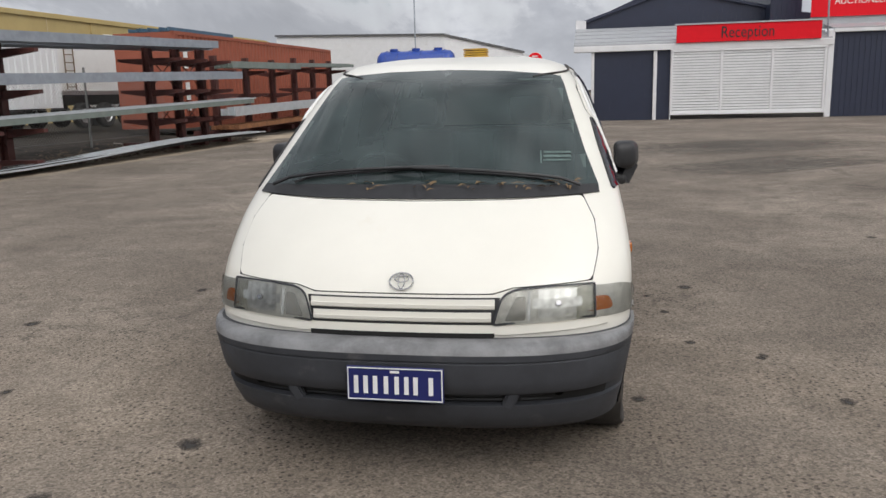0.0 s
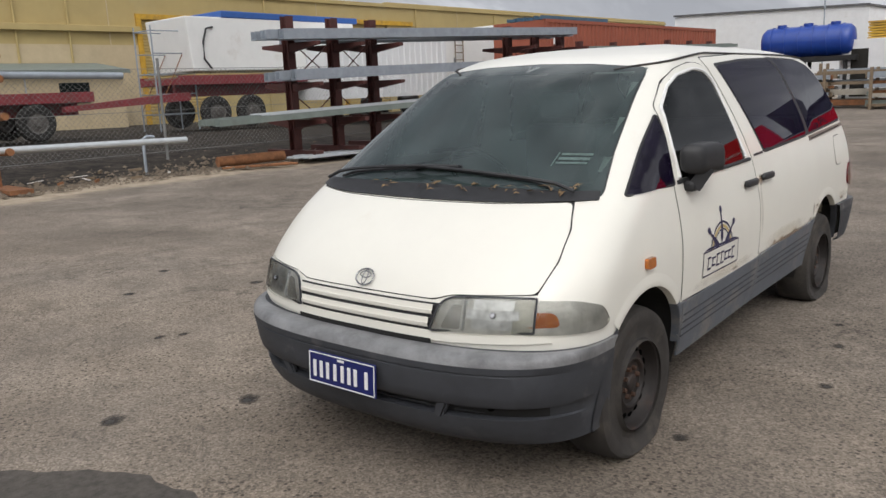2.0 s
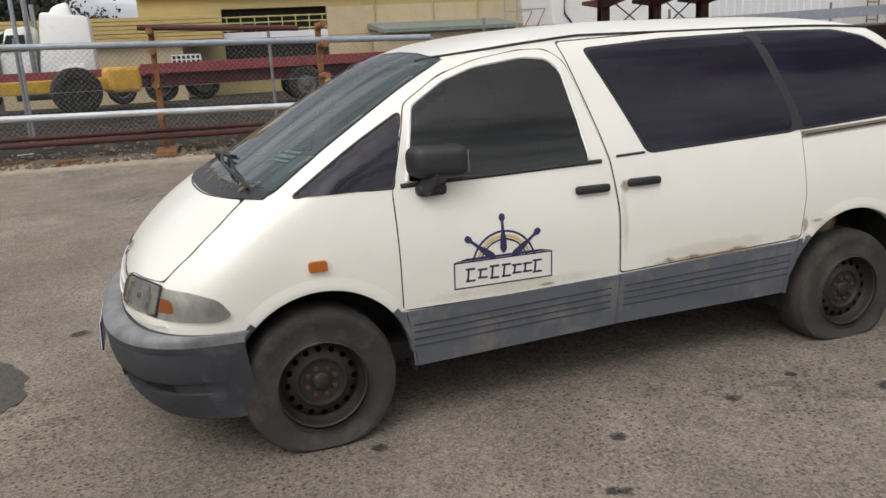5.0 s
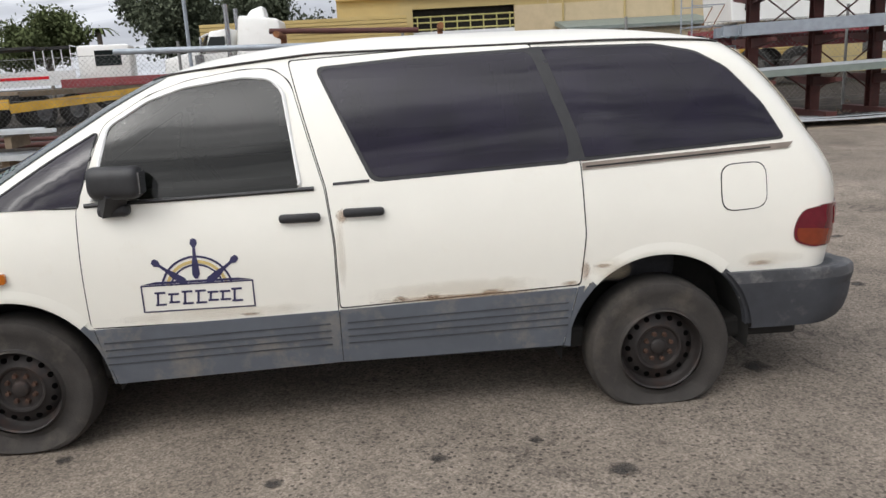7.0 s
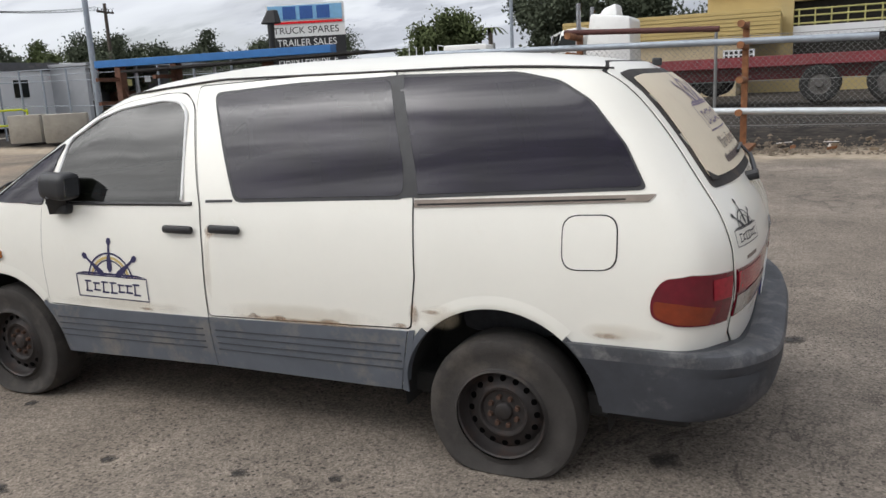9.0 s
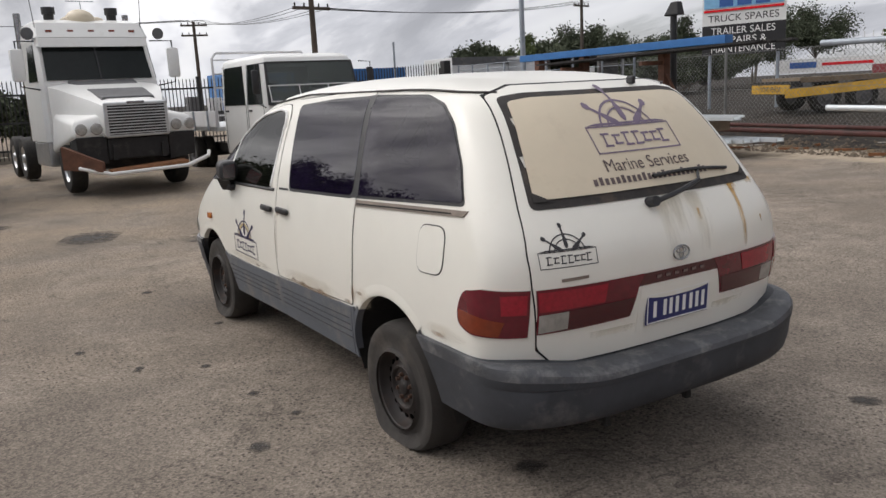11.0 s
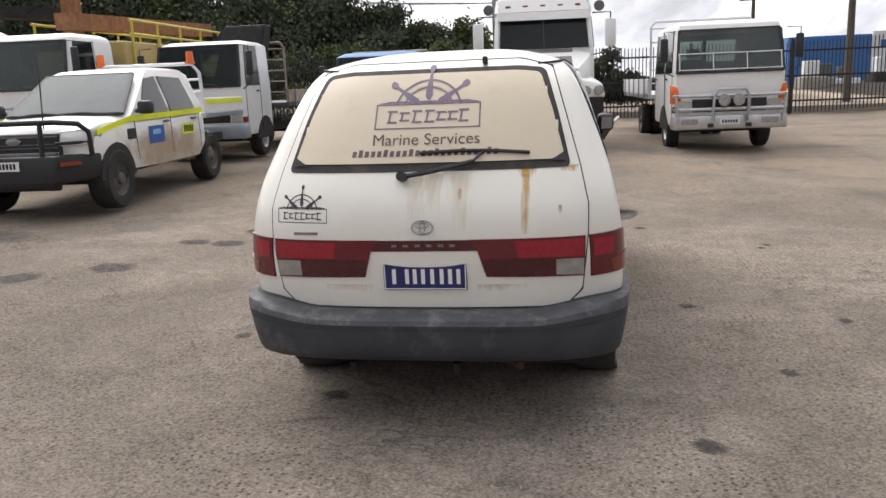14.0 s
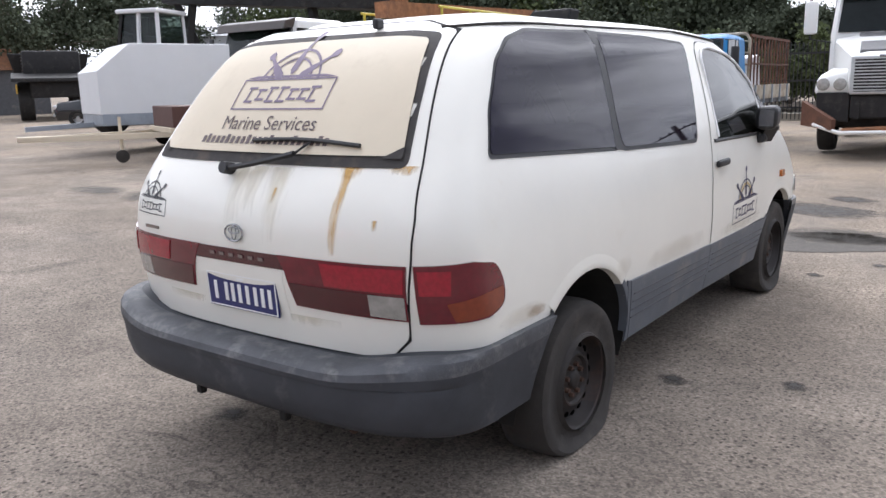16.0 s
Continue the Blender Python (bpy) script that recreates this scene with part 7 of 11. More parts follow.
def prime_mover():
    """The bonneted white truck with its broken bumper."""
    th = thing("bonneted_truck", "white bonneted prime mover with a broken rusty front bumper", "truck", at_ground(-0.73, -8.35, 3.0))
    W = M["truck_white"]
    # bonnet: lofted from the cab to the grille shell
    bm = B()
    rows = [(-2.15, 1.02, 1.02, 2.10, 1.15), (-1.5, 1.00, 0.98, 2.02, 1.1), (-0.8, 0.86, 0.78, 1.86, 1.08), (-0.25, 0.66, 0.60, 1.72, 1.06), (0.0, 0.60, 0.56, 1.66, 1.04), (0.05, 0.58, 0.54, 1.62, 1.06)]
    rings = []
    for y, wl, wt_, zt, zl in rows:
        rings.append([bm.verts.new(p) for p in ((-wl, y, zl), (-wl, y, zt - 0.28), (-wt_, y, zt - 0.06), (-wt_ * 0.6, y, zt), (wt_ * 0.6, y, zt), (wt_, y, zt - 0.06), (wl, y, zt - 0.28), (wl, y, zl))])
    for a, b in zip(rings, rings[1:]):
        for i in range(7):
            bm.faces.new((a[i], b[i], b[i + 1], a[i + 1]))
    bm.faces.new(rings[-1])
    bn = part("bonnet", bm, W, th, "white sloping bonnet", smooth=35)
    # fenders
    for s in (-1, 1):
        bm = hexa(B(), [(s * 0.55, -1.95, 0.72), (s * 1.14, -1.95, 0.72), (s * 1.14, 0.0, 1.04), (s * 0.55, 0.0, 1.04)][:: s], [(s * 0.55, -1.8, 1.62), (s * 1.06, -1.8, 1.50), (s * 1.08, -0.12, 1.36), (s * 0.55, -0.10, 1.46)][:: s], 0.10, 3)
        fd = part("fender", bm, W, th, "white rounded fender", smooth=45)
        for x in (0.72, 0.98):
            bm = lathe(B(), [(0.10, 0.0), (0.105, 0.03), (0.09, 0.045), (0.0, 0.05)], 20, Matrix.Translation((s * x, 0.0, 1.20)) @ Matrix.Rotation(radians(90), 4, "Z"))
            part("headlight", bm, M["clear_lens"], fd, "round headlight", smooth=30)
        road_wheel(th, s * 1.10, -1.05, 0.50, 0.28, M["alloy"])
    # grille
    gr = part("grille_surround", box(B(), -0.57, 0.57, 0.03, 0.09, 1.02, 1.66, 0.03), M["alloy"], th, "grey grille surround")
    part("grille_back", box(B(), -0.51, 0.51, 0.085, 0.095, 1.07, 1.60), M["chassis"], gr)
    for k in range(10):
        part("grille_bar", box(B(), -0.51, 0.51, 0.09, 0.115, 1.085 + 0.052 * k, 1.105 + 0.052 * k), M["alloy"], gr)
    part("top_badge", box(B(), -0.16, 0.16, 0.06, 0.10, 1.62, 1.67, 0.015), M["chrome"], gr)
    part("scoop", hexa(B(), [(-0.66, -2.1, 2.05), (0.66, -2.1, 2.05), (0.50, -0.30, 1.66), (-0.50, -0.30, 1.66)], [(-0.64, -2.1, 2.135), (0.64, -2.1, 2.135), (0.46, -0.30, 1.765), (-0.46, -0.30, 1.765)], 0.02), M["grey_paint"], bn, "grey heat-faded bonnet top")
    # front structure left bare
    fr = B()
    box(fr, -0.55, 0.55, -0.35, 0.0, 0.62, 1.02, 0.03)
    for s in (-1, 1):
        box(fr, s * 0.40, s * 0.48, -7.5, 0.05, 0.62, 0.88)
        box(fr, s * 0.62, s * 1.05, -1.6, -0.1, 0.80, 1.02)
    box(fr, -0.9, 0.9, -1.2, -0.6, 0.45, 0.70, 0.05)
    rod(fr, (-1.0, -1.05, 0.5), (1.0, -1.05, 0.5), 0.09)
    part("chassis", fr, M["chassis"], th, "black oily chassis and radiator frame")
    part("bumper_plank", hexa(B(), [(-0.75, 0.10, 0.50), (0.62, 0.10, 0.42), (0.62, 0.42, 0.40), (-0.75, 0.42, 0.48)], [(-0.75, 0.10, 0.55), (0.62, 0.10, 0.47), (0.62, 0.42, 0.45), (-0.75, 0.42, 0.53)]), M["rustbar"], th, "rusty bumper plate hanging loose")
    part("bumper_wing", hexa(B(), [(0.78, 0.36, 0.44), (0.72, 0.30, 0.44), (1.25, -0.22, 0.50), (1.32, -0.17, 0.50)], [(0.78, 0.36, 0.62), (0.72, 0.30, 0.62), (1.25, -0.22, 0.92), (1.32, -0.17, 0.92)]), M["rack_rust"], th, "rusty bent bumper end")
    bm = B()
    sweep(bm, [(1.15, -0.75, 0.62), (1.08, 0.05, 0.52), (0.65, 0.42, 0.40), (-0.70, 0.50, 0.44), (-1.30, -0.02, 0.55), (-1.42, -0.3, 0.62)], 0.036, 10)
    for s in (-1, 1):
        part("fender_skirt", hexa(B(), [(s * 0.56, -0.5, 0.55), (s * 1.08, -0.5, 0.62), (s * 1.06, -0.05, 0.62), (s * 0.56, -0.02, 0.55)][::s], [(s * 0.56, -0.5, 1.06), (s * 1.10, -0.5, 1.06), (s * 1.08, -0.02, 1.06), (s * 0.56, 0.0, 1.06)][::s], 0.02), M["chassis"], th, "black lower fender")
    part("bumper_tube", bm, M["truck_white"], th, "bent white bumper tube", smooth=50)
    # cab and sleeper
    bm = cab(B(), 2.3, [(0.95, -2.1, -3.9, 1.0), (2.12, -2.1, -3.9, 1.0), (2.92, -2.42, -3.9, 0.96), (3.0, -2.30, -3.9, 0.97), (3.30, -2.52, -3.9, 0.93), (3.38, -2.8, -3.9, 0.82)])
    cb = part("cab", bm, W, th, "white cab with a sun visor", smooth=28)
    pane("windscreen", [(-1.02, -2.085, 2.15), (1.02, -2.085, 2.15), (0.98, -2.395, 2.90), (-0.98, -2.395, 2.90)][::-1], M["truck_glass"], cb, "dark split windscreen")
    part("screen_divider", bar(B(), (0, -2.06, 2.15), (0, -2.37, 2.90), 0.03, 0.02), M["black"], cb)
    part("screen_visor", hexa(B(), [(-1.08, -2.45, 2.84), (1.08, -2.45, 2.84), (1.06, -2.22, 2.80), (-1.06, -2.22, 2.80)], [(-1.08, -2.5, 3.0), (1.08, -2.5, 3.0), (1.04, -2.28, 2.98), (-1.04, -2.28, 2.98)], 0.01), M["truck_white"], cb, "white visor over the windscreen")
    for k in range(5):
        part("marker_lamp", box(B(), -0.86 + 0.40 * k, -0.74 + 0.40 * k, -2.46, -2.38, 3.10, 3.15, 0.01), M["amber_lens"], cb, "amber marker lamp")
    for s in (-1, 1):
        x = s * 1.152
        pts = [(x, -2.25, 2.15), (x, -3.1, 2.15), (x * 0.965, -3.1, 2.86), (x * 0.965, -2.52, 2.86)]
        pane("side_window", pts if s < 0 else pts[::-1], M["truck_glass"], cb, "dark side window")
        bm = B()
        sweep(bm, [(s * 1.12, -2.3, 2.92), (s * 1.50, -2.05, 2.90), (s * 1.50, -2.05, 2.05), (s * 1.14, -2.2, 1.98)], 0.018, 6)
        arm = part("mirror_arm", bm, M["black"], cb, "black mirror bracket")
        part("mirror", box(B(), s * 1.38, s * 1.62, -2.12, -1.98, 2.14, 2.76, 0.05), M["truck_white"], arm, "white mirror housing", smooth=40)
        bm = lathe(B(), [(0.07, 0), (0.12, 0.05), (0.11, 0.07), (0.0, 0.075)], 16, Matrix.Translation((s * 1.25, -2.15, 3.05)) @ Matrix.Rotation(radians(90), 4, "Z"))
        part("spot_lamp", bm, M["grey_paint"], cb, "round side lamp")
        bm = B()
        rod(bm, (s * 0.62, -3.1, 3.36), (s * 0.62, -3.1, 3.52), 0.10, 14)
        rod(bm, (s * 0.62, -3.1, 3.52), (s * 0.62, -3.1, 3.66), 0.13, 14)
        part("air_intake", bm, M["black"], cb, "black roof intake")
        rod_bm = rod(B(), (s * 1.1, -3.8, 0.95), (s * 1.1, -3.8, 3.6), 0.07, 12)
        part("exhaust_pipe", rod_bm, M["chrome"], th, "upright exhaust stack", smooth=40)
        road_wheel(th, s * 1.10, -5.6, 0.50, 0.28, M["alloy"])
        road_wheel(th, s * 1.10, -6.9, 0.50, 0.28, M["alloy"])
        part("step", box(B(), s * 0.85, s * 1.14, -3.6, -2.2, 0.45, 0.95, 0.04), M["alloy"], th, "fuel tank with steps")
        rb = rod(B(), (s * 1.02, -2.5, 3.1), (s * 1.10, -2.5, 4.4), 0.008, 5)
        part("aerial", rb, M["black"], cb, "thin aerial")
    bm = B()
    for x, z, r in ((0.05, 3.50, 0.30), (0.30, 3.46, 0.16), (-0.28, 3.46, 0.16)):
        g = bmesh.ops.create_uvsphere(bm, u_segments=16, v_segments=8, radius=r)
        bmesh.ops.transform(bm, matrix=Matrix.Translation((x, -3.0, z - 0.12)) @ Matrix.Diagonal((1, 1.2, 0.8, 1)), verts=g["verts"])
    part("roof_unit", bm, M["cream"], cb, "cream roof cooler and lamps", smooth=60)
    part("roof_aerial", bar(B(), (-0.28, -3.0, 3.78), (0.28, -3.0, 3.78), 0.015, 0.015), M["galv"], cb)
    part("aerial_post", rod(B(), (0, -3.0, 3.5), (0, -3.0, 3.78), 0.01, 5), M["galv"], cb)
    return th


prime_mover()


def utility():
    """The dual-cab utility; front at y = 0 looking along +y."""
    th = thing("utility_truck", "white dual-cab utility with a black bull bar and yellow stripe", "utility", at_ground(6.14, -0.50, 2.0) @ Matrix.Scale(1.06, 4))
    W = M["truck_white"]
    ut = mat("utility paint", (0.76, 0.76, 0.74), 0.32, var=0.02, scale=3, dirt=(0.45, 0.33, 0.22), dirt_amt=0.25, dirt_scale=1.3, coat=0.3)
    hw = 0.92
    # lower body: lofted outline rows (y, half width, z bottom, z top)
    bm = B()
    rows = [(-0.52, 0.70, 0.62, 0.98), (-0.60, 0.84, 0.55, 1.06), (-0.72, 0.90, 0.52, 1.10), (-1.0, 0.92, 0.50, 1.14), (-1.62, 0.92, 0.48, 1.17), (-1.75, 0.92, 0.46, 1.17), (-2.6, 0.92, 0.45, 1.16), (-3.4, 0.92, 0.45, 1.17), (-4.15, 0.92, 0.45, 1.18)]
    rings = []
    for y, w, zb, zt in rows:
        rings.append([bm.verts.new(p) for p in ((-w * 0.94, y, zb), (-w, y, zb + 0.15), (-w, y, zt - 0.16), (-w * 0.94, y, zt - 0.04), (-w * 0.75, y, zt), (0, y, zt + 0.03), (w * 0.75, y, zt), (w * 0.94, y, zt - 0.04), (w, y, zt - 0.16), (w, y, zb + 0.15), (w * 0.94, y, zb))])
    for a, b in zip(rings, rings[1:]):
        for i in range(10):
            bm.faces.new((a[i], a[i + 1], b[i + 1], b[i]))
    bm.faces.new(rings[0])
    bm.faces.new(rings[-1][::-1])
    bmesh.ops.recalc_face_normals(bm, faces=bm.faces)
    body = part("body", bm, ut, th, "white dusty lower body", smooth=40)
    # cabin
    bm = B()
    rows = [(1.14, -1.55, -4.15, 0.90), (1.30, -1.80, -4.15, 0.87), (1.72, -2.48, -4.10, 0.72), (1.80, -2.72, -3.95, 0.66), (1.83, -3.0, -3.7, 0.52)]
    rings = [[bm.verts.new(p) for p in ((-h, yb, z), (h, yb, z), (h, yf - 0.10, z), (h * 0.6, yf, z), (-h * 0.6, yf, z), (-h, yf - 0.10, z))] for z, yf, yb, h in rows]
    for a, b in zip(rings, rings[1:]):
        for i in range(6):
            bm.faces.new((a[i], a[(i + 1) % 6], b[(i + 1) % 6], b[i]))
    bm.faces.new(rings[-1])
    part("cabin", bm, ut, th, "white cabin", smooth=30)
    pane("windscreen", [(-0.80, -1.66, 1.20), (0.80, -1.66, 1.20), (0.62, -2.46, 1.73), (-0.62, -2.46, 1.73)][::-1], M["wind_glass"], body, "windscreen mirroring the pale sky", 0.02)
    for s in (-1, 1):
        for pts in ([(s * 0.905, -1.95, 1.18), (s * 0.905, -2.85, 1.18), (s * 0.735, -2.85, 1.69), (s * 0.745, -2.50, 1.66)], [(s * 0.905, -2.95, 1.18), (s * 0.905, -3.85, 1.20), (s * 0.745, -3.72, 1.67), (s * 0.735, -2.95, 1.69)]):
            pane("side_window", pts if s < 0 else pts[::-1], M["truck_glass"], body, "dark side window", 0.015)
        for y0, y1 in ((-1.78, -1.72), (-2.90, -2.88), (-3.98, -3.95)):
            part("door_gap", bar(B(), (s * 0.922, y0, 0.58), (s * 0.922, y1, 1.14), 0.008, 0.008), M["seam"], body)
        for y in (-2.72, -3.74):
            part("door_handle", box(B(), s * 0.915, s * 0.945, y - 0.09, y + 0.09, 1.03, 1.065, 0.012), M["grey_paint"], body)
        pts = [(s * 0.926, -0.72, 0.97), (s * 0.926, -1.6, 1.09), (s * 0.926, -4.13, 1.12), (s * 0.926, -4.13, 1.20), (s * 0.926, -1.6, 1.165), (s * 0.926, -0.72, 1.04)]
        pane("reflective_stripe", pts if s < 0 else pts[::-1], M["hi_vis"], body, "yellow reflective stripe", 0.004)
        bm = B()
        rod(bm, (s * 0.90, -1.85, 1.22), (s * 1.00, -1.85, 1.24), 0.03, 6)
        box(bm, s * 0.96, s * 1.16, -1.90, -1.74, 1.18, 1.36, 0.05)
        part("mirror", bm, M["black"], body, "black door mirror", smooth=45)
        part("headlight", hexa(B(), [(s * 0.60, -0.35, 0.86), (s * 0.90, -0.62, 0.86), (s * 0.86, -0.40, 0.86), (s * 0.60, -0.26, 0.86)][:: -s], [(s * 0.60, -0.40, 1.04), (s * 0.93, -0.80, 1.06), (s * 0.88, -0.46, 1.06), (s * 0.60, -0.30, 1.04)][:: -s], 0.02), M["lamp_glass"], body, "large clear headlight", smooth=40)
        for y, r in ((-1.17, 0.385), (-4.39, 0.385)):
            road_wheel(th, s * 0.945, y, r, 0.27, M["hub_dull"])
            bm = B()
            pts = [(y + (r + 0.07) * math.cos(a), r + 0.02 + (r + 0.06) * math.sin(a)) for a in [math.pi * i / 12 for i in range(13)]]
            va = [bm.verts.new((s * 0.928, yy, zz)) for yy, zz in pts]
            vb = [bm.verts.new((s * 0.60, yy, zz)) for yy, zz in pts]
            for i in range(12):
                bm.faces.new((va[i], va[i + 1], vb[i + 1], vb[i]))
            bm.faces.new(va)
            if y > -2:
                part("wheel_arch", bm, M["chassis"], th, "black wheel arch")
            else:
                bm.free()
    for s in (-1, 1):
        pts = [(s * 0.922, -1.2, 0.36), (s * 0.922, -4.5, 0.30), (s * 0.922, -4.5, 1.08), (s * 0.922, -1.2, 1.0)]
        pane("mud_film", pts if s < 0 else pts[::-1], M["smear_mud"], body, "brown dust on the lower doors", 0.002)
    part("wing_vent", box(B(), -0.932, -0.92, -1.72, -1.50, 0.86, 1.0, 0.01), M["black"], body, "black wing vent")
    part("wing_vent", box(B(), 0.92, 0.932, -1.72, -1.50, 0.86, 1.0, 0.01), M["black"], body, "black wing vent")
    # company panel and fleet number on the visible flank
    part("door_sign", box(B(), -0.928, -0.924, -2.62, -2.12, 0.76, 1.0), M["sign_blue"], body, "blue square sign with a pale mark")
    part("door_sign_mark", box(B(), -0.930, -0.927, -2.50, -2.25, 0.88, 0.95), M["sign_sky"], body)
    fl = part("fleet_plate", box(B(), -0.928, -0.924, -3.72, -3.28, 0.82, 0.98), M["hi_vis"], body, "yellow fleet plate with dark bars")
    bm = B()
    for k in range(6):
        box(bm, -0.931, -0.928, -3.67 + 0.06 * k, -3.63 + 0.06 * k, 0.85, 0.95)
    part("plate_bars", bm, M["sign_black"], fl)
    # grille, bull bar
    part("grille", box(B(), -0.58, 0.58, -0.34, -0.26, 0.72, 1.02, 0.03), M["black"], body, "dark slatted grille")
    for z, h_, m_ in ((0.745, 0.05, "chrome"), (0.835, 0.018, "grey_paint"), (0.875, 0.018, "grey_paint"), (0.965, 0.022, "grey_paint")):
        part("grille_bar", box(B(), -0.55, 0.55, -0.27, -0.245, z, z + h_, 0.008), M[m_], body)
    bm = B()
    for x_ in (-0.55, -0.02):
        sweep(bm, [(x_, -1.62, 1.205), (x_ + 0.28, -1.655, 1.225), (x_ + 0.56, -1.66, 1.215)], 0.014, 5)
    bar(bm, (-0.80, -1.63, 1.195), (0.80, -1.63, 1.195), 0.05, 0.03)
    part("wipers_cowl", bm, M["black"], body, "black cowl with its wipers")
    bm = B()
    for p0, p1 in (((-0.81, -1.655, 1.20), (-0.63, -2.455, 1.735)), ((0.81, -1.655, 1.20), (0.63, -2.455, 1.735)), ((-0.63, -2.455, 1.735), (0.63, -2.455, 1.735))):
        bar(bm, p0, p1, 0.035, 0.03)
    part("screen_rubber", bm, M["black"], body, "black screen rubber")
    part("oval_badge", lathe(B(), [(0.06, 0), (0.055, 0.015), (0, 0.018)], 20, Matrix.Translation((0, -0.25, 0.93)) @ Matrix.Rotation(radians(90), 4, "Z") @ Matrix.Diagonal((1, 1.7, 0.8, 1))), M["chrome"], body, "oval badge")
    bm = B()
    hexa(bm, [(-0.93, -0.50, 0.44), (0.93, -0.50, 0.44), (0.60, 0.06, 0.42), (-0.60, 0.06, 0.42)], [(-0.95, -0.48, 0.76), (0.95, -0.48, 0.76), (0.62, 0.02, 0.76), (-0.62, 0.02, 0.76)], 0.035)
    hexa(bm, [(-0.60, -0.1, 0.34), (0.60, -0.1, 0.34), (0.54, 0.03, 0.36), (-0.54, 0.03, 0.36)], [(-0.62, -0.1, 0.44), (0.62, -0.1, 0.44), (0.58, 0.05, 0.44), (-0.58, 0.05, 0.44)], 0.02)
    bb = part("bull_bar", bm, M["black_steel"], th, "black steel bull bar", smooth=40)
    bm = B()
    sweep(bm, [(-0.88, -0.36, 0.74), (-0.88, -0.34, 1.02), (-0.80, -0.26, 1.12), (-0.60, -0.06, 1.15), (0.60, -0.06, 1.15), (0.80, -0.26, 1.12), (0.88, -0.34, 1.02), (0.88, -0.36, 0.74)], 0.032, 8)
    for s in (-1, 1):
        sweep(bm, [(s * 0.44, -0.03, 0.74), (s * 0.44, -0.06, 1.15)], 0.030, 8)
        sweep(bm, [(s * 0.90, -0.36, 0.90), (s * 0.60, -0.06, 0.90)], 0.02, 8)
    part("bar_hoop", bm, M["black_steel"], bb, "black tube hoop", smooth=50)
    pl = part("number_plate", box(B(), -0.19, 0.19, 0.05, 0.062, 0.60, 0.71), M["white"], bb, "white number plate with dark marks")
    bm = B()
    for k in range(7):
        box(bm, -0.15 + 0.044 * k, -0.12 + 0.044 * k, 0.062, 0.064, 0.625, 0.69)
    part("plate_bars", bm, M["sign_black"], pl)
    for s in (-1, 1):
        part("bar_lamp", bar(B(), (s * 0.66, 0.0, 0.66), (s * 0.80, -0.21, 0.66), 0.05, 0.05), M["amber_lens"], bb, "small amber lamp")
    part("aerial", rod(B(), (-0.45, -0.12, 1.08), (-0.47, -0.15, 1.75), 0.008, 5), M["black"], bb, "black whip aerial")
    # tray
    tr = part("tray", box(B(), -0.93, 0.93, -6.15, -4.28, 1.02, 1.10, 0.01), M["alloy"], th, "aluminium tray")
    for s in (-1, 1):
        part("tray_side", box(B(), s * 0.90, s * 0.93, -6.15, -4.30, 1.10, 1.34, 0.008), M["white_tin"], tr, "drop side of the tray")
        part("side_stripe", box(B(), s * 0.93, s * 0.936, -6.13, -4.33, 1.24, 1.32), M["hi_vis"], tr, "yellow reflective stripe")
    part("tray_tail", box(B(), -0.93, 0.93, -6.17, -6.14, 1.10, 1.34, 0.008), M["white_tin"], tr)
    bm = B()
    sweep(bm, [(-0.90, -4.30, 1.10), (-0.88, -4.28, 1.75), (-0.78, -4.22, 1.90), (0.78, -4.22, 1.90), (0.88, -4.28, 1.75), (0.90, -4.30, 1.10)], 0.03, 8)
    for z in (1.45, 1.65):
        rod(bm, (-0.88, -4.28, z), (0.88, -4.28, z), 0.02, 6)
    part("head_frame", bm, M["white_tin"], tr, "white tubular head frame")
    for s in (-1, 1):
        bm = B()
        rod(bm, (s * 0.76, -4.24, 1.90), (s * 0.76, -4.24, 1.94), 0.08, 14)
        rod(bm, (s * 0.76, -4.24, 1.94), (s * 0.76, -4.24, 2.10), 0.065, 14, 0.055)
        part("beacon", bm, M["orange"], tr, "orange beacon", smooth=40)
    ch = B()
    for s in (-1, 1):
        box(ch, s * 0.40, s * 0.50, -6.1, -0.5, 0.55, 0.70)
        box(ch, s * 0.55, s * 0.88, -5.0, -3.9, 0.95, 1.02)
    box(ch, -0.8, 0.8, -4.1, -0.6, 0.42, 0.55)
    rod(ch, (-0.8, -1.17, 0.38), (0.8, -1.17, 0.38), 0.06)
    rod(ch, (-0.8, -4.39, 0.38), (0.8, -4.39, 0.38), 0.08)
    part("chassis", ch, M["chassis"], th, "dark chassis")
    # the short nose: grille, lamps and bull bar sit close to the front axle
    for o in th.children_recursive:
        if o.name.split(".")[0] in ("grille", "grille_bar", "oval_badge", "bull_bar", "bar_hoop", "number_plate", "plate_bars", "bar_lamp", "aerial"):
            if o.parent.name.startswith("fleet"):
                continue
            o.data.transform(Matrix.Translation((0, -0.225 if o.name.startswith(("grille", "oval")) else -0.27, 0)))
        elif o.name.startswith("headlight"):
            o.data.transform(Matrix.Translation((0, -0.15, 0)))


utility()


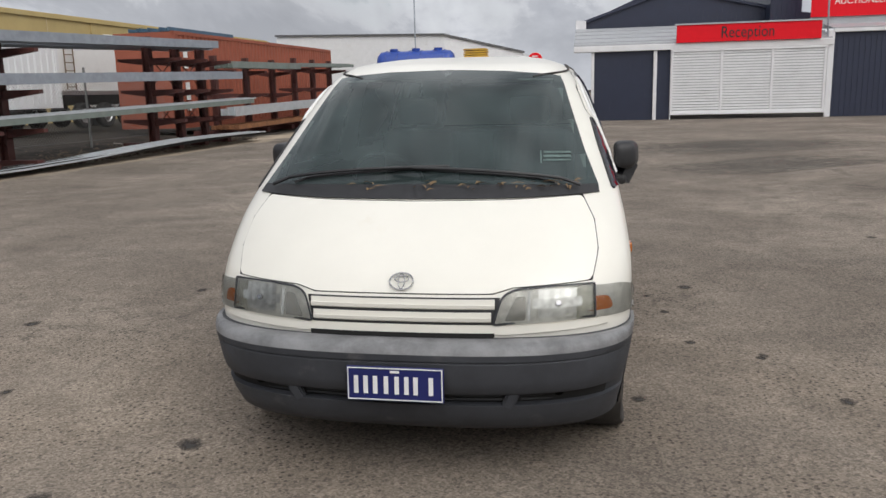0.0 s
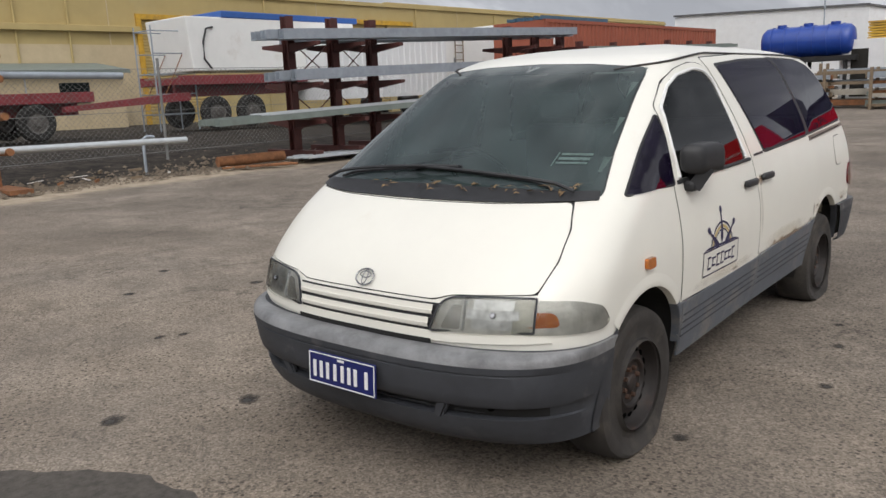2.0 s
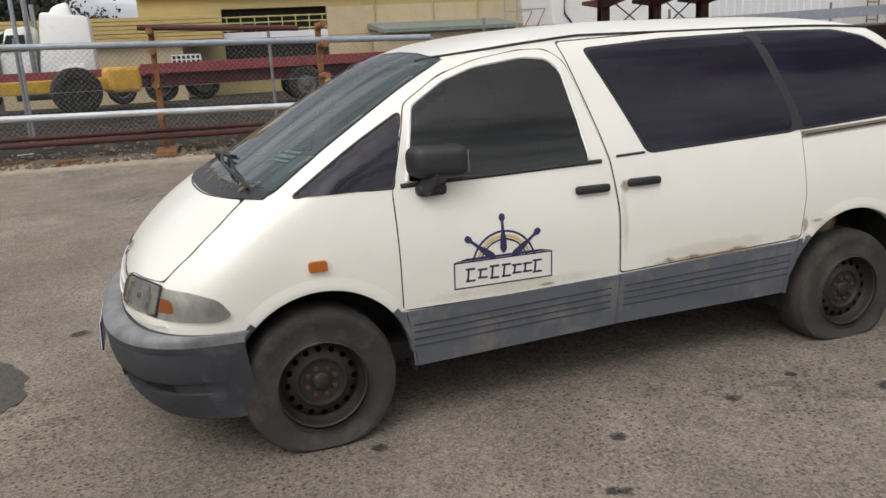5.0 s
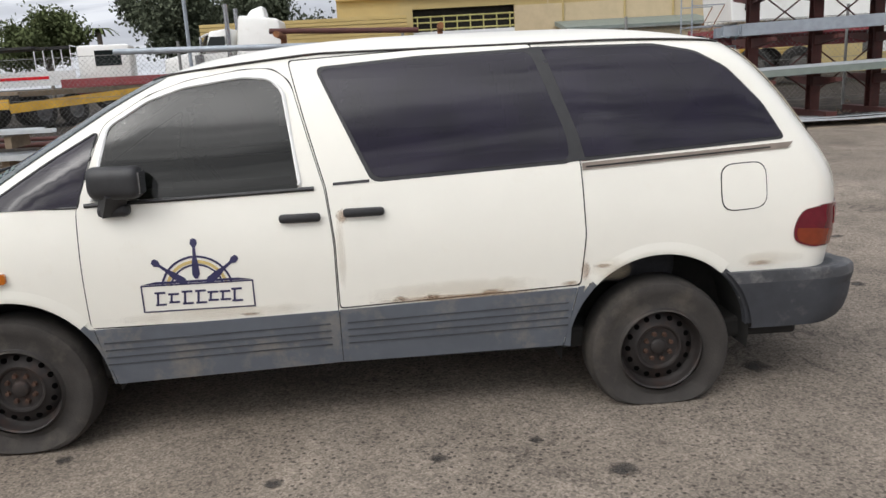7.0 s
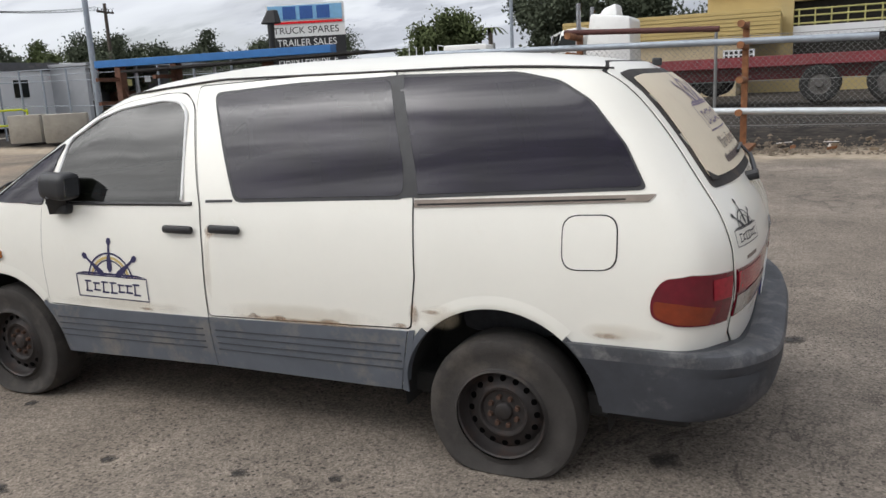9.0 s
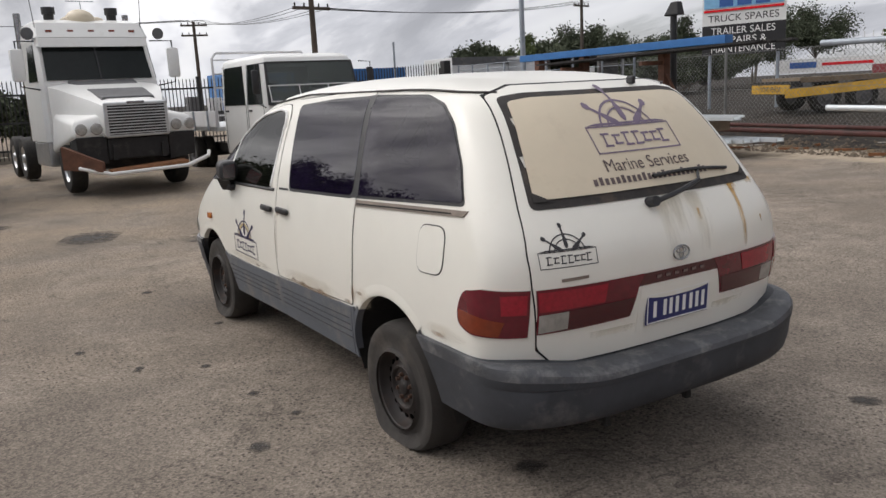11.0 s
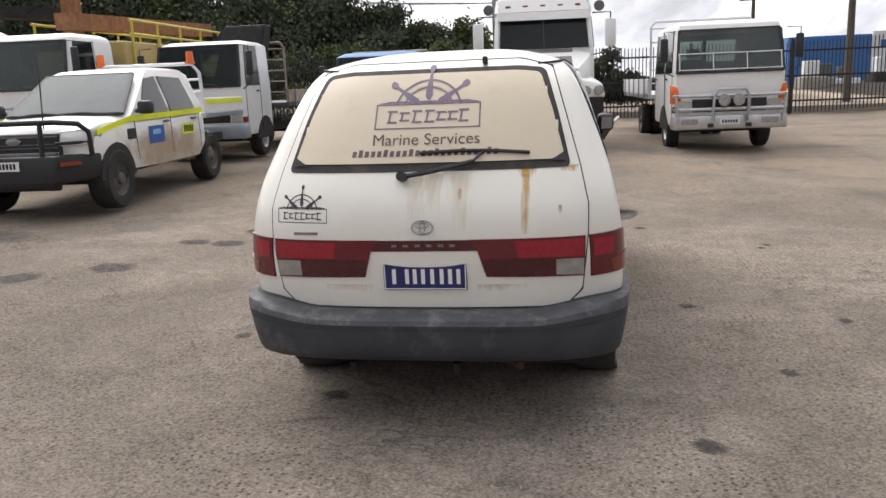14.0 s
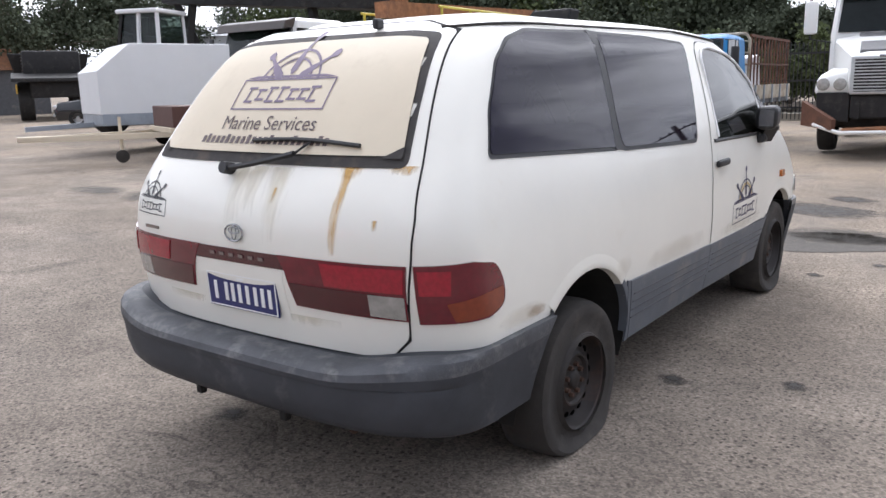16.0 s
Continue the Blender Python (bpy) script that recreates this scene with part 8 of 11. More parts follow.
def box_trailer():
    th = thing("box_trailer", "pale box trailer with a chamfered nose, standing on the asphalt", "trailer", at_ground(13.99, -3.78, -20.0))
    bm = B()
    out = [(-2.45, 0.82), (0.45, 0.82), (0.45, 1.72), (-0.25, 2.30), (-2.45, 2.30)]
    prism(bm, out, -0.9, 1.0, 0.02)
    part("box", bm, M["box_grey"], th, "pale grey sheet box")
    part("skirt", box(B(), -0.90, 1.0, -2.45, 0.43, 0.58, 0.83, 0.01), M["galv"], th, "grey skirt")
    for s in (-1, 1):
        road_wheel(th, s * 0.95, -1.4, 0.33, 0.2, M["grey_paint"])
    part("drawbar", bar(B(), (0, 0.3, 0.6), (0, 1.8, 0.55), 0.1, 0.1), M["galv"], th)
    t2 = thing("flat_trailer", "cream flat trailer with a brown tool box and jockey wheel", "trailer", at_ground(10.75, -4.05, -24.0))
    bm = B()
    box(bm, -0.95, 0.95, -2.4, 1.2, 0.52, 0.62, 0.01)
    part("bed", bm, M["cream"], t2, "dusty cream trailer bed")
    for s in (-1, 1):
        part("drawbar", bar(B(), (s * 0.75, 1.1, 0.50), (s * 0.06, 3.3, 0.48), 0.09, 0.10), M["cream"], t2, "cream drawbar")
        for y in (-1.0, -0.25):
            road_wheel(t2, s * 0.92, y, 0.31, 0.2, M["grey_paint"])
    part("tool_box", box(B(), -0.95, 0.75, 0.25, 1.15, 0.62, 1.02, 0.02), M["brown_box"], t2, "brown steel tool box")
    part("coupling", box(B(), -0.07, 0.07, 3.2, 3.7, 0.44, 0.54, 0.02), M["cream"], t2)
    bm = B()
    rod(bm, (-0.42, 2.0, 0.18), (-0.42, 2.0, 0.85), 0.03, 8)
    jk = part("jockey_stand", bm, M["cream"], t2, "jockey stand")
    part("jockey_wheel", lathe(B(), [(0.0, 0.04), (0.08, 0.04), (0.12, 0.03), (0.12, -0.03), (0.08, -0.04), (0, -0.04)], 18, Matrix.Translation((-0.42, 2.0, 0.12))), M["rubber"], jk, "small black jockey wheel", smooth=30)


box_trailer()
settle(SOUTH)
# ---- buildings ----


def reception():
    z0 = 0.40
    th = tagged(thing("reception_building", "navy shed with a red reception sign and white louvred gate", "building"), kind="")
    part("wall_left", box(B(), 0.9, 4.0, 30.0, 30.15, z0 - 0.3, 2.95), M["navy_tin"], th, "navy ribbed wall")
    part("wall_right", box(B(), 10.1, 22.0, 30.0, 30.15, z0 - 0.3, 3.42), M["navy_tin"], th, "navy ribbed wall")
    for x0, x1, zt in ((0.95, 4.0, 2.93), (10.15, 21.9, 3.40)):
        n = int((x1 - x0) / 0.2)
        bm = B()
        for i in range(n):
            box(bm, x0 + 0.2 * i + 0.08, x0 + 0.2 * i + 0.12, 29.985, 30.0, z0 - 0.3, zt)
        part("wall_ribs", bm, M["navy_tin"], th)
    part("side_wall", box(B(), 0.9, 1.05, 30.15, 46.0, 0.1, 2.95), M["navy_tin"], th, "navy side wall")
    for x, w, zt in ((0.92, 0.12, 2.98), (3.40, 0.14, 2.98), (9.98, 0.22, 3.45), (4.02, 0.05, 2.9)):
        part("post", box(B(), x - w / 2, x + w / 2, 29.88, 30.02, z0 - 0.3, zt, 0.01), M["white_tin"], th, "white post")
    part("fascia", box(B(), 0.15, 10.05, 29.80, 30.05, 2.92, 3.16, 0.02), M["white_tin"], th, "white fascia and gutter")
    part("fascia_right", box(B(), 10.05, 22.0, 29.85, 30.05, 3.38, 3.52, 0.02), M["white_tin"], th, "white gutter")
    part("awning_roof", hexa(B(), [(0.15, 29.85, 3.16), (10.0, 29.85, 3.16), (10.0, 33.6, 4.05), (0.15, 33.6, 4.05)], [(0.15, 29.85, 3.22), (10.0, 29.85, 3.22), (10.0, 33.6, 4.11), (0.15, 33.6, 4.11)]), M["grey_tin"], th, "pale grey steel roof")
    bm = B()
    for k in range(4):
        bar(bm, (0.15, 30.2 + 0.85 * k, 3.31 + 0.2 * k), (10.0, 30.2 + 0.85 * k, 3.31 + 0.2 * k), 0.06, 0.06)
    part("roof_laps", bm, M["grey_tin"], th)
    part("roof_right", hexa(B(), [(10.0, 29.85, 3.52), (22.0, 29.85, 3.52), (22.0, 33.6, 4.15), (10.0, 33.6, 4.15)], [(10.0, 29.85, 3.57), (22.0, 29.85, 3.57), (22.0, 33.6, 4.2), (10.0, 33.6, 4.2)]), M["grey_tin"], th, "pale grey steel roof")
    bm = B()
    f = [(0.55, 4.0), (10.9, 4.0), (10.9, 4.35), (8.6, 4.72), (4.4, 5.68), (3.2, 5.55), (0.55, 4.42)]
    vs = [bm.verts.new((x, 34.0, z)) for x, z in f]
    fa = bm.faces.new(vs)
    g = bmesh.ops.extrude_face_region(bm, geom=[fa])
    bmesh.ops.translate(bm, vec=(0, 14, 0), verts=[v for v in g["geom"] if isinstance(v, bmesh.types.BMVert)])
    bmesh.ops.recalc_face_normals(bm, faces=bm.faces)
    part("gable", bm, M["navy_tin"], th, "navy gable of the shed behind")
    bm = B()
    for i in range(50):
        x = 0.7 + 0.2 * i
        zt = 4.42 + (x - 0.55) * 0.30 if x < 4.3 else 5.68 - (x - 4.4) * 0.228
        box(bm, x, x + 0.04, 33.985, 34.0, 4.0, min(zt, 5.62) - 0.06)
    part("gable_ribs", bm, M["navy_tin"], th)
    for x0, z0_, x1, z1_ in ((0.4, 4.40, 4.4, 5.72), (4.4, 5.72, 9.2, 4.58)):
        part("barge", bar(B(), (x0, 33.93, z0_), (x1, 33.93, z1_), 0.12, 0.14, (0, 1, 0)), M["navy_tin"], th)
    part("white_corner", hexa(B(), [(0.15, 33.6, 4.0), (0.6, 33.6, 4.0), (0.6, 40, 4.0), (0.15, 40, 4.0)], [(0.15, 33.6, 4.5), (0.6, 33.6, 4.45), (0.6, 40, 4.45), (0.15, 40, 4.5)]), M["white_tin"], th, "white gutter box")
    part("upper_block", box(B(), 8.3, 9.55, 33.0, 40, 4.0, 7.0), M["navy_tin"], th, "navy ribbed upper wall")
    bm = B()
    for i in range(6):
        box(bm, 8.35 + 0.2 * i, 8.42 + 0.2 * i, 32.98, 33.0, 4.0, 7.0)
    part("upper_ribs", bm, M["navy_tin"], th)
    rs = part("red_sign_large", box(B(), 9.45, 20.0, 31.0, 31.08, 4.05, 6.2), M["sign_red"], th, "large red sign with white words")
    words("AUCTIONEERS AND", 0.34, 2.9, M["white"], rs, Matrix.Translation((11.75, 30.99, 4.62)))
    part("sign_legs", box(B(), 9.5, 20.0, 31.08, 31.2, 3.6, 4.1), M["grey_tin"], th)
    sg = part("red_sign", box(B(), 4.18, 9.56, 29.70, 29.80, 3.17, 3.84, 0.01), M["sign_red"], th, "red sign reading Reception")
    words("Reception", 0.62, 1.95, M["sign_black"], sg, Matrix.Translation((6.85, 29.69, 3.50)))
    part("sign_ledge", box(B(), 4.1, 9.65, 29.66, 29.86, 3.84, 3.90), M["grey_tin"], th)
    part("vent_pole", rod(B(), (9.75, 29.6, 3.2), (9.70, 29.6, 5.6), 0.035, 8), M["galv"], th, "thin steel pole")
    gt = thing("sliding_gate", "white louvred sliding gate below the reception sign", "gate")
    part("gate_frame", box(B(), 4.05, 9.80, 29.93, 29.98, 0.34, 2.86), M["grey_tin"], gt, "pale gate backing")
    for x0, x1 in ((4.08, 5.92), (6.0, 7.82), (7.90, 9.76)):
        for k in range(22):
            z = 0.44 + 0.109 * k
            part("louvre", hexa(B(), [(x0, 29.84, z), (x1, 29.84, z), (x1, 29.93, z + 0.05), (x0, 29.93, z + 0.05)], [(x0, 29.85, z + 0.075), (x1, 29.85, z + 0.075), (x1, 29.93, z + 0.09), (x0, 29.93, z + 0.09)]), M["white_tin"], gt)
    for x in (4.05, 5.96, 7.86, 9.80):
        part("gate_stile", box(B(), x - 0.045, x + 0.045, 29.82, 29.94, 0.36, 2.88, 0.01), M["white_tin"], gt)
    part("gate_rail", box(B(), 4.0, 9.85, 29.80, 29.94, 0.34, 0.44, 0.01), M["white_tin"], gt)
    part("gate_rail", box(B(), 4.0, 9.85, 29.80, 29.94, 2.82, 2.92, 0.01), M["white_tin"], gt)
    return th


reception()

# yellow marks on the ground before the gate
bm = B()
for x in (5.6, 6.9, 8.2):
    box(bm, x, x + 0.55, 28.8, 29.3, gz(x, 29) - 0.05, gz(x, 29) + 0.012)
tagged(part("painted_marks", bm, M["hi_vis"]), "worn yellow paint marks on the asphalt", "marking", kind="structure")


def far_sheds():
    th = thing("far_shed", "low white shed with a dark roller door, far behind", "building")
    bm = B()
    vs = [(-30.5, 7.3), (-29.0, 7.5), (-13.3, 6.9), (-13.3, 0.2), (-30.5, 0.2)]
    f = bm.faces.new([bm.verts.new((x, 74, z)) for x, z in vs])
    g = bmesh.ops.extrude_face_region(bm, geom=[f])
    bmesh.ops.translate(bm, vec=(0, 20, 0), verts=[v for v in g["geom"] if isinstance(v, bmesh.types.BMVert)])
    bmesh.ops.recalc_face_normals(bm, faces=bm.faces)
    part("wall", bm, M["white_tin"], th, "pale wall")
    part("roof_edge", bar(B(), (-30.6, 73.9, 7.45), (-13.2, 73.9, 6.98), 0.15, 0.18), M["grey_paint"], th, "dark roof edge")
    part("end_wall", hexa(B(), [(-13.3, 74, 0.2), (-6.0, 78, 0.2), (-6.0, 90, 0.2), (-13.3, 90, 0.2)], [(-13.3, 74, 6.9), (-6.0, 78, 5.2), (-6.0, 90, 5.2), (-13.3, 90, 6.9)]), M["white_tin"], th, "pale end wall")
    part("roof_edge", bar(B(), (-13.3, 73.9, 6.95), (-5.9, 77.9, 5.25), 0.15, 0.18), M["grey_paint"], th)
    for x in (-11.2, -8.0):
        y = 74 + (x + 13.3) * 0.548
        part("roller_door", box(B(), x - 0.9, x + 0.9, y - 0.35, y + 0.3, 1.0, 4.6), M["brown_paint"], th, "dark roller door")
    tk = thing("water_tank", "ribbed blue horizontal tank on a trailer frame", "tank", pose(-6.75, 31.2, 0.45, 0, 0, 0))
    bm = lathe(B(), [(0.0, -1.75), (0.45, -1.68), (0.58, -1.55), (0.60, -1.4), (0.60, 1.4), (0.58, 1.55), (0.45, 1.68), (0.0, 1.75)], 28, Matrix.Translation((0, 0, 2.25)))
    part("tank_shell", bm, M["tank_blue"], tk, "glossy blue tank", smooth=40)
    for k in range(6):
        x = -1.3 + 0.52 * k
        part("tank_rib", lathe(B(), [(0.60, -0.03), (0.63, -0.03), (0.63, 0.03), (0.60, 0.03)], 28, Matrix.Translation((x, 0, 2.25))), M["tank_blue"], tk)
    for x in (-1.0, 0.0, 1.0):
        part("tank_hatch", rod(B(), (x, 0, 2.83), (x, 0, 2.95), 0.18, 14), M["tank_blue"], tk)
    fr = B()
    box(fr, -1.9, 1.9, -0.5, 0.5, 1.45, 1.65)
    for x in (-1.5, 0, 1.5):
        for y in (-0.4, 0.4):
            box(fr, x - 0.06, x + 0.06, y - 0.06, y + 0.06, 0, 1.5)
    part("tank_frame", fr, M["chassis"], tk, "dark steel frame")
    rnd = random.Random(11)
    for n_, (x, y, w, hh) in enumerate(((-6.6, 29.0, 2.4, 1.5), (-4.4, 29.6, 2.6, 1.7), (-2.6, 28.2, 2.2, 1.5), (-0.6, 28.4, 1.8, 1.9))):
        th = thing("steel_stack", "rusty pallet rack stacked with steel and timber lengths", "stack", at_ground(x, y), group="stacks by the far road")
        for s in (-1, 1):
            for d in (-0.5, 0.5):
                part("stack_post", box(B(), s * w / 2 - 0.05, s * w / 2 + 0.05, d - 0.05, d + 0.05, 0, hh), M["wood"], th)
        for k in range(4):
            z = 0.15 + (hh - 0.2) * k / 4
            for j in range(6):
                part("length", box(B(), -w / 2 - rnd.uniform(0, 0.3), w / 2 + rnd.uniform(0, 0.3), -0.5 + 0.17 * j, -0.38 + 0.17 * j, z, z + rnd.uniform(0.08, 0.24)), M[rnd.choice(["wood", "galv", "green_galv", "rustbar", "concrete"])], th)
    sh = thing("site_hut", "small white site hut with a dark doorway", "hut", at_ground(-4.2, 32.0))
    part("hut_wall", box(B(), -1.3, 1.3, -1, 1, 0.3, 2.55), M["white_tin"], sh, "white ribbed wall")
    part("hut_door", box(B(), -0.9, -0.3, -1.02, -0.98, 0.4, 2.2), M["dark_hole"], sh, "dark doorway")
    for k in range(7):
        part("yellow_pallet", box(B(), -0.5 + 0.03 * (k % 2), 0.5 + 0.03 * (k % 2), -0.4, 0.4, 2.55 + 0.1 * k, 2.62 + 0.1 * k), M["yellow_plant"], sh)
    # no-entry sign and cone
    sg = thing("road_sign", "round red no-entry sign on a steel post", "sign", at_ground(-1.15, 26.0))
    part("post", rod(B(), (0, 0, -0.1), (0, 0, 2.5), 0.035, 10), M["galv"], sg, "galvanised post")
    ds = part("disc", rod(B(), (0, -0.05, 2.47), (0, -0.035, 2.47), 0.26, 28), M["sign_red"], sg, "red disc")
    part("disc_rim", rod(B(), (0, -0.044, 2.47), (0, -0.032, 2.47), 0.275, 28), M["white"], ds)
    part("white_bar", box(B(), -0.17, 0.17, -0.056, -0.05, 2.42, 2.52), M["white"], ds)
    part("small_words", box(B(), -0.10, 0.10, -0.056, -0.05, 2.58, 2.62), M["white"], ds)
    part("small_words", box(B(), -0.12, 0.12, -0.056, -0.05, 2.32, 2.36), M["white"], ds)
    cn = thing("traffic_cone", "tall yellow traffic cone with a square base", "cone", at_ground(-1.62, 25.5))
    part("cone_shell", rod(B(), (0, 0, 0.05), (0, 0, 1.72), 0.24, 24, 0.05), M["cone_yellow"], cn, "yellow cone", smooth=40)
    part("cone_base", box(B(), -0.30, 0.30, -0.30, 0.30, 0.0, 0.07, 0.02), M["yellow_plant"], cn, "square base")


far_sheds()
settle(NORTH)


def rack(name, label, x, posts, zs, reach, hh):
    """A cantilever rack: upright beams along y with arms towards +x."""
    th = thing(name, label, "rack", pose(x, posts[0], 0))
    for y in posts:
        g = gz(x, y)
        bm = B()
        for d in (-0.09, 0.09):
            box(bm, -0.02 + d - 0.012, -0.02 + d + 0.012, y - posts[0] - 0.09, y - posts[0] + 0.09, g - 0.05, hh)
        box(bm, -0.11, 0.07, y - posts[0] - 0.012, y - posts[0] + 0.012, g - 0.05, hh)
        part("upright", bm, M["oxide"], th, "dark red steel upright")
        part("foot", box(B(), -0.9, 0.75, y - posts[0] - 0.1, y - posts[0] + 0.1, g - 0.02, g + 0.14), M["oxide"], th, "steel foot")
        for z in zs:
            for s, r in ((1, reach), (-1, reach * 0.9)):
                bm = hexa(B(), [(0.07 * s, y - posts[0] - 0.06, z - 0.20), (r * s, y - posts[0] - 0.06, z - 0.09), (r * s, y - posts[0] + 0.06, z - 0.09), (0.07 * s, y - posts[0] + 0.06, z - 0.20)][:: s], [(0.07 * s, y - posts[0] - 0.06, z - 0.02), (r * s, y - posts[0] - 0.06, z - 0.02), (r * s, y - posts[0] + 0.06, z - 0.02), (0.07 * s, y - posts[0] + 0.06, z - 0.02)][:: s])
                part("arm", bm, M["oxide"], th)
    for a, b in zip(posts, posts[1:]):
        if b - a < 2:
            bm = B()
            for z0, z1 in ((0.5, 1.4), (1.4, 0.5), (1.6, 2.5), (2.5, 1.6)):
                rod(bm, (-0.02, a - posts[0], z0), (-0.02, b - posts[0], z1), 0.015, 6)
            part("brace", bm, M["oxide"], th)
    return th


def lengths(name, label, material, x0, x1, y0, y1, z0a, z0b, hgt, n, seed, group, sag=0.0):
    """A bundle of steel lengths lying along y, each its own piece."""
    rnd = random.Random(seed)
    th = thing(name, label, "steel bundle", group=group)
    w = (x1 - x0) / n
    for i in range(n):
        a, b = y0 + rnd.uniform(-0.35, 0.1), y1 + rnd.uniform(-0.4, 0.3)
        xa = x0 + w * i
        za, zb = z0a + rnd.uniform(0, 0.02), z0b + rnd.uniform(0, 0.02)
        bm = B()
        seg = 6
        rows = []
        for k in range(seg + 1):
            t = k / seg
            z = za + (zb - za) * t - sag * math.sin(math.pi * t * 2.3)
            y = a + (b - a) * t
            h2 = hgt * (0.85 + 0.15 * (i % 2))
            rows.append([bm.verts.new(p) for p in ((xa, y, z), (xa + w * 0.9, y, z), (xa + w * 0.9, y, z + h2), (xa + w * 0.78, y, z + h2), (xa + w * 0.78, y, z + 0.02), (xa + w * 0.12, y, z + 0.02), (xa + w * 0.12, y, z + h2), (xa, y, z + h2))])
        for p, q in zip(rows, rows[1:]):
            for j in range(8):
                bm.faces.new((p[j], p[(j + 1) % 8], q[(j + 1) % 8], q[j]))
        bm.faces.new(rows[0])
        bm.faces.new(rows[-1][::-1])
        bmesh.ops.recalc_face_normals(bm, faces=bm.faces)
        part("length", bm, material, th)
    return th


P1 = [9.0, 10.2, 11.35, 16.5, 17.8, 19.1]
rack("steel_rack", "dark red cantilever rack loaded with long steel sections", -11.35, P1, (0.86, 1.62, 2.42), 0.95, 2.95)
lengths("purlin_bundle", "galvanised channel lengths on the top arms", M["galv"], -11.25, -10.55, 8.3, 19.2, 2.42, 2.72, 0.20, 4, 1, "steel on the rack")
lengths("purlin_bundle", "second galvanised bundle on the back arms", M["galv"], -12.3, -11.5, 9.4, 19.6, 2.44, 2.74, 0.20, 4, 2, "steel on the rack")
lengths("purlin_bundle", "pale galvanised channels on the middle arms", M["galv"], -11.2, -10.5, 8.45, 20.1, 1.63, 1.90, 0.21, 4, 3, "steel on the rack")
lengths("sheet_bundle", "grey green sheet lengths on the lower arms", M["green_galv"], -11.25, -10.45, 6.9, 20.9, 0.84, 1.16, 0.12, 4, 4, "steel on the rack")
lengths("sheet_bundle", "thin zinc sheets lying over the lower bundle", M["galv_light"], -11.1, -10.5, 7.8, 20.6, 0.98, 1.30, 0.035, 2, 5, "steel on the rack")
lengths("sheet_bundle", "wavy zinc sheets lying low over the dirt", M["galv_light"], -11.0, -10.2, 8.6, 20.6, 0.10, 0.30, 0.04, 3, 6, "steel on the ground", sag=0.05)
lengths("sheet_bundle", "dark steel sheets below the wavy ones", M["chassis"], -10.95, -10.3, 8.9, 20.2, 0.06, 0.25, 0.05, 2, 7, "steel on the ground")
def container(name, label, x0, x1, y0, y1, z0, z1, material, end=False):
    th = thing(name, label, "container")
    part("shell", box(B(), x0 + 0.04, x1 - 0.04, y0 + 0.04, y1 - 0.04, z0, z1 - 0.02), material, th, "ribbed steel shell")
    n = int((y1 - y0) / 0.28)
    for i in range(n):
        y = y0 + 0.14 + i * (y1 - y0 - 0.28) / max(1, n - 1)
        part("rib", hexa(B(), [(x1 - 0.04, y - 0.07, z0 + 0.15), (x1, y - 0.045, z0 + 0.15), (x1, y + 0.045, z0 + 0.15), (x1 - 0.04, y + 0.07, z0 + 0.15)], [(x1 - 0.04, y - 0.07, z1 - 0.12), (x1, y - 0.045, z1 - 0.12), (x1, y + 0.045, z1 - 0.12), (x1 - 0.04, y + 0.07, z1 - 0.12)]), material, th)
    for z in (z0, z1 - 0.12):
        part("rail", box(B(), x1 - 0.06, x1 + 0.012, y0, y1, z, z + 0.12), material, th)
    for y in (y0, y1 - 0.12):
        part("corner_post", box(B(), x1 - 0.12, x1 + 0.014, y, y + 0.12, z0, z1), material, th)
    return th


settle(WEST)
c1 = container("shipping_container", "rust red ribbed shipping container behind the racks", -15.4, -13.0, 22.9, 37.4, 0.35, 3.62, M["rust_container"])
for k in range(6):
    part("painted_bar", box(B(), -12.985, -12.975, 23.36, 23.62, 2.75 - 0.36 * k, 3.0 - 0.36 * k), M["white"], c1, "white painted mark")
lengths("tube_bundle", "faded blue lengths on the container roof", M["faded_blue"], -15.0, -13.4, 23.6, 28.2, 3.64, 3.66, 0.14, 4, 14, "steel on the container")
P2 = [22.9, 25.2, 27.4]
rack("steel_rack", "red rack holding grey steel sections", -11.6, P2, (1.5, 2.3), 0.8, 2.75)
lengths("purlin_bundle", "grey steel sections on the far rack", M["green_galv"], -11.5, -10.8, 23.0, 28.2, 2.32, 2.40, 0.22, 4, 8, "steel on the far rack")
lengths("channel_bundle", "large pale channel on the far rack", M["galv_light"], -11.4, -10.7, 22.9, 32.5, 0.72, 0.95, 0.30, 2, 9, "steel on the far rack")
lengths("purlin_bundle", "rusty lengths low on the ground", M["rustbar"], -11.6, -10.6, 22.5, 31.0, 0.30, 0.42, 0.14, 6, 10, "steel on the far rack")
th_posts = [29.5, 31.5, 33.5]
rack("steel_rack", "grey blue rack further along the verge", -11.6, th_posts, (1.7, 2.5), 0.8, 2.9)
lengths("purlin_bundle", "dark steel lengths on the further rack", M["green_galv"], -11.5, -10.8, 28.8, 34.5, 2.50, 2.62, 0.15, 5, 12, "steel on the far rack")
settle(NORTH_WEST)
container("reefer_container", "pale grey refrigerated container", -20.4, -18.0, 15.95, 21.45, 1.15, 3.3, M["box_grey"])


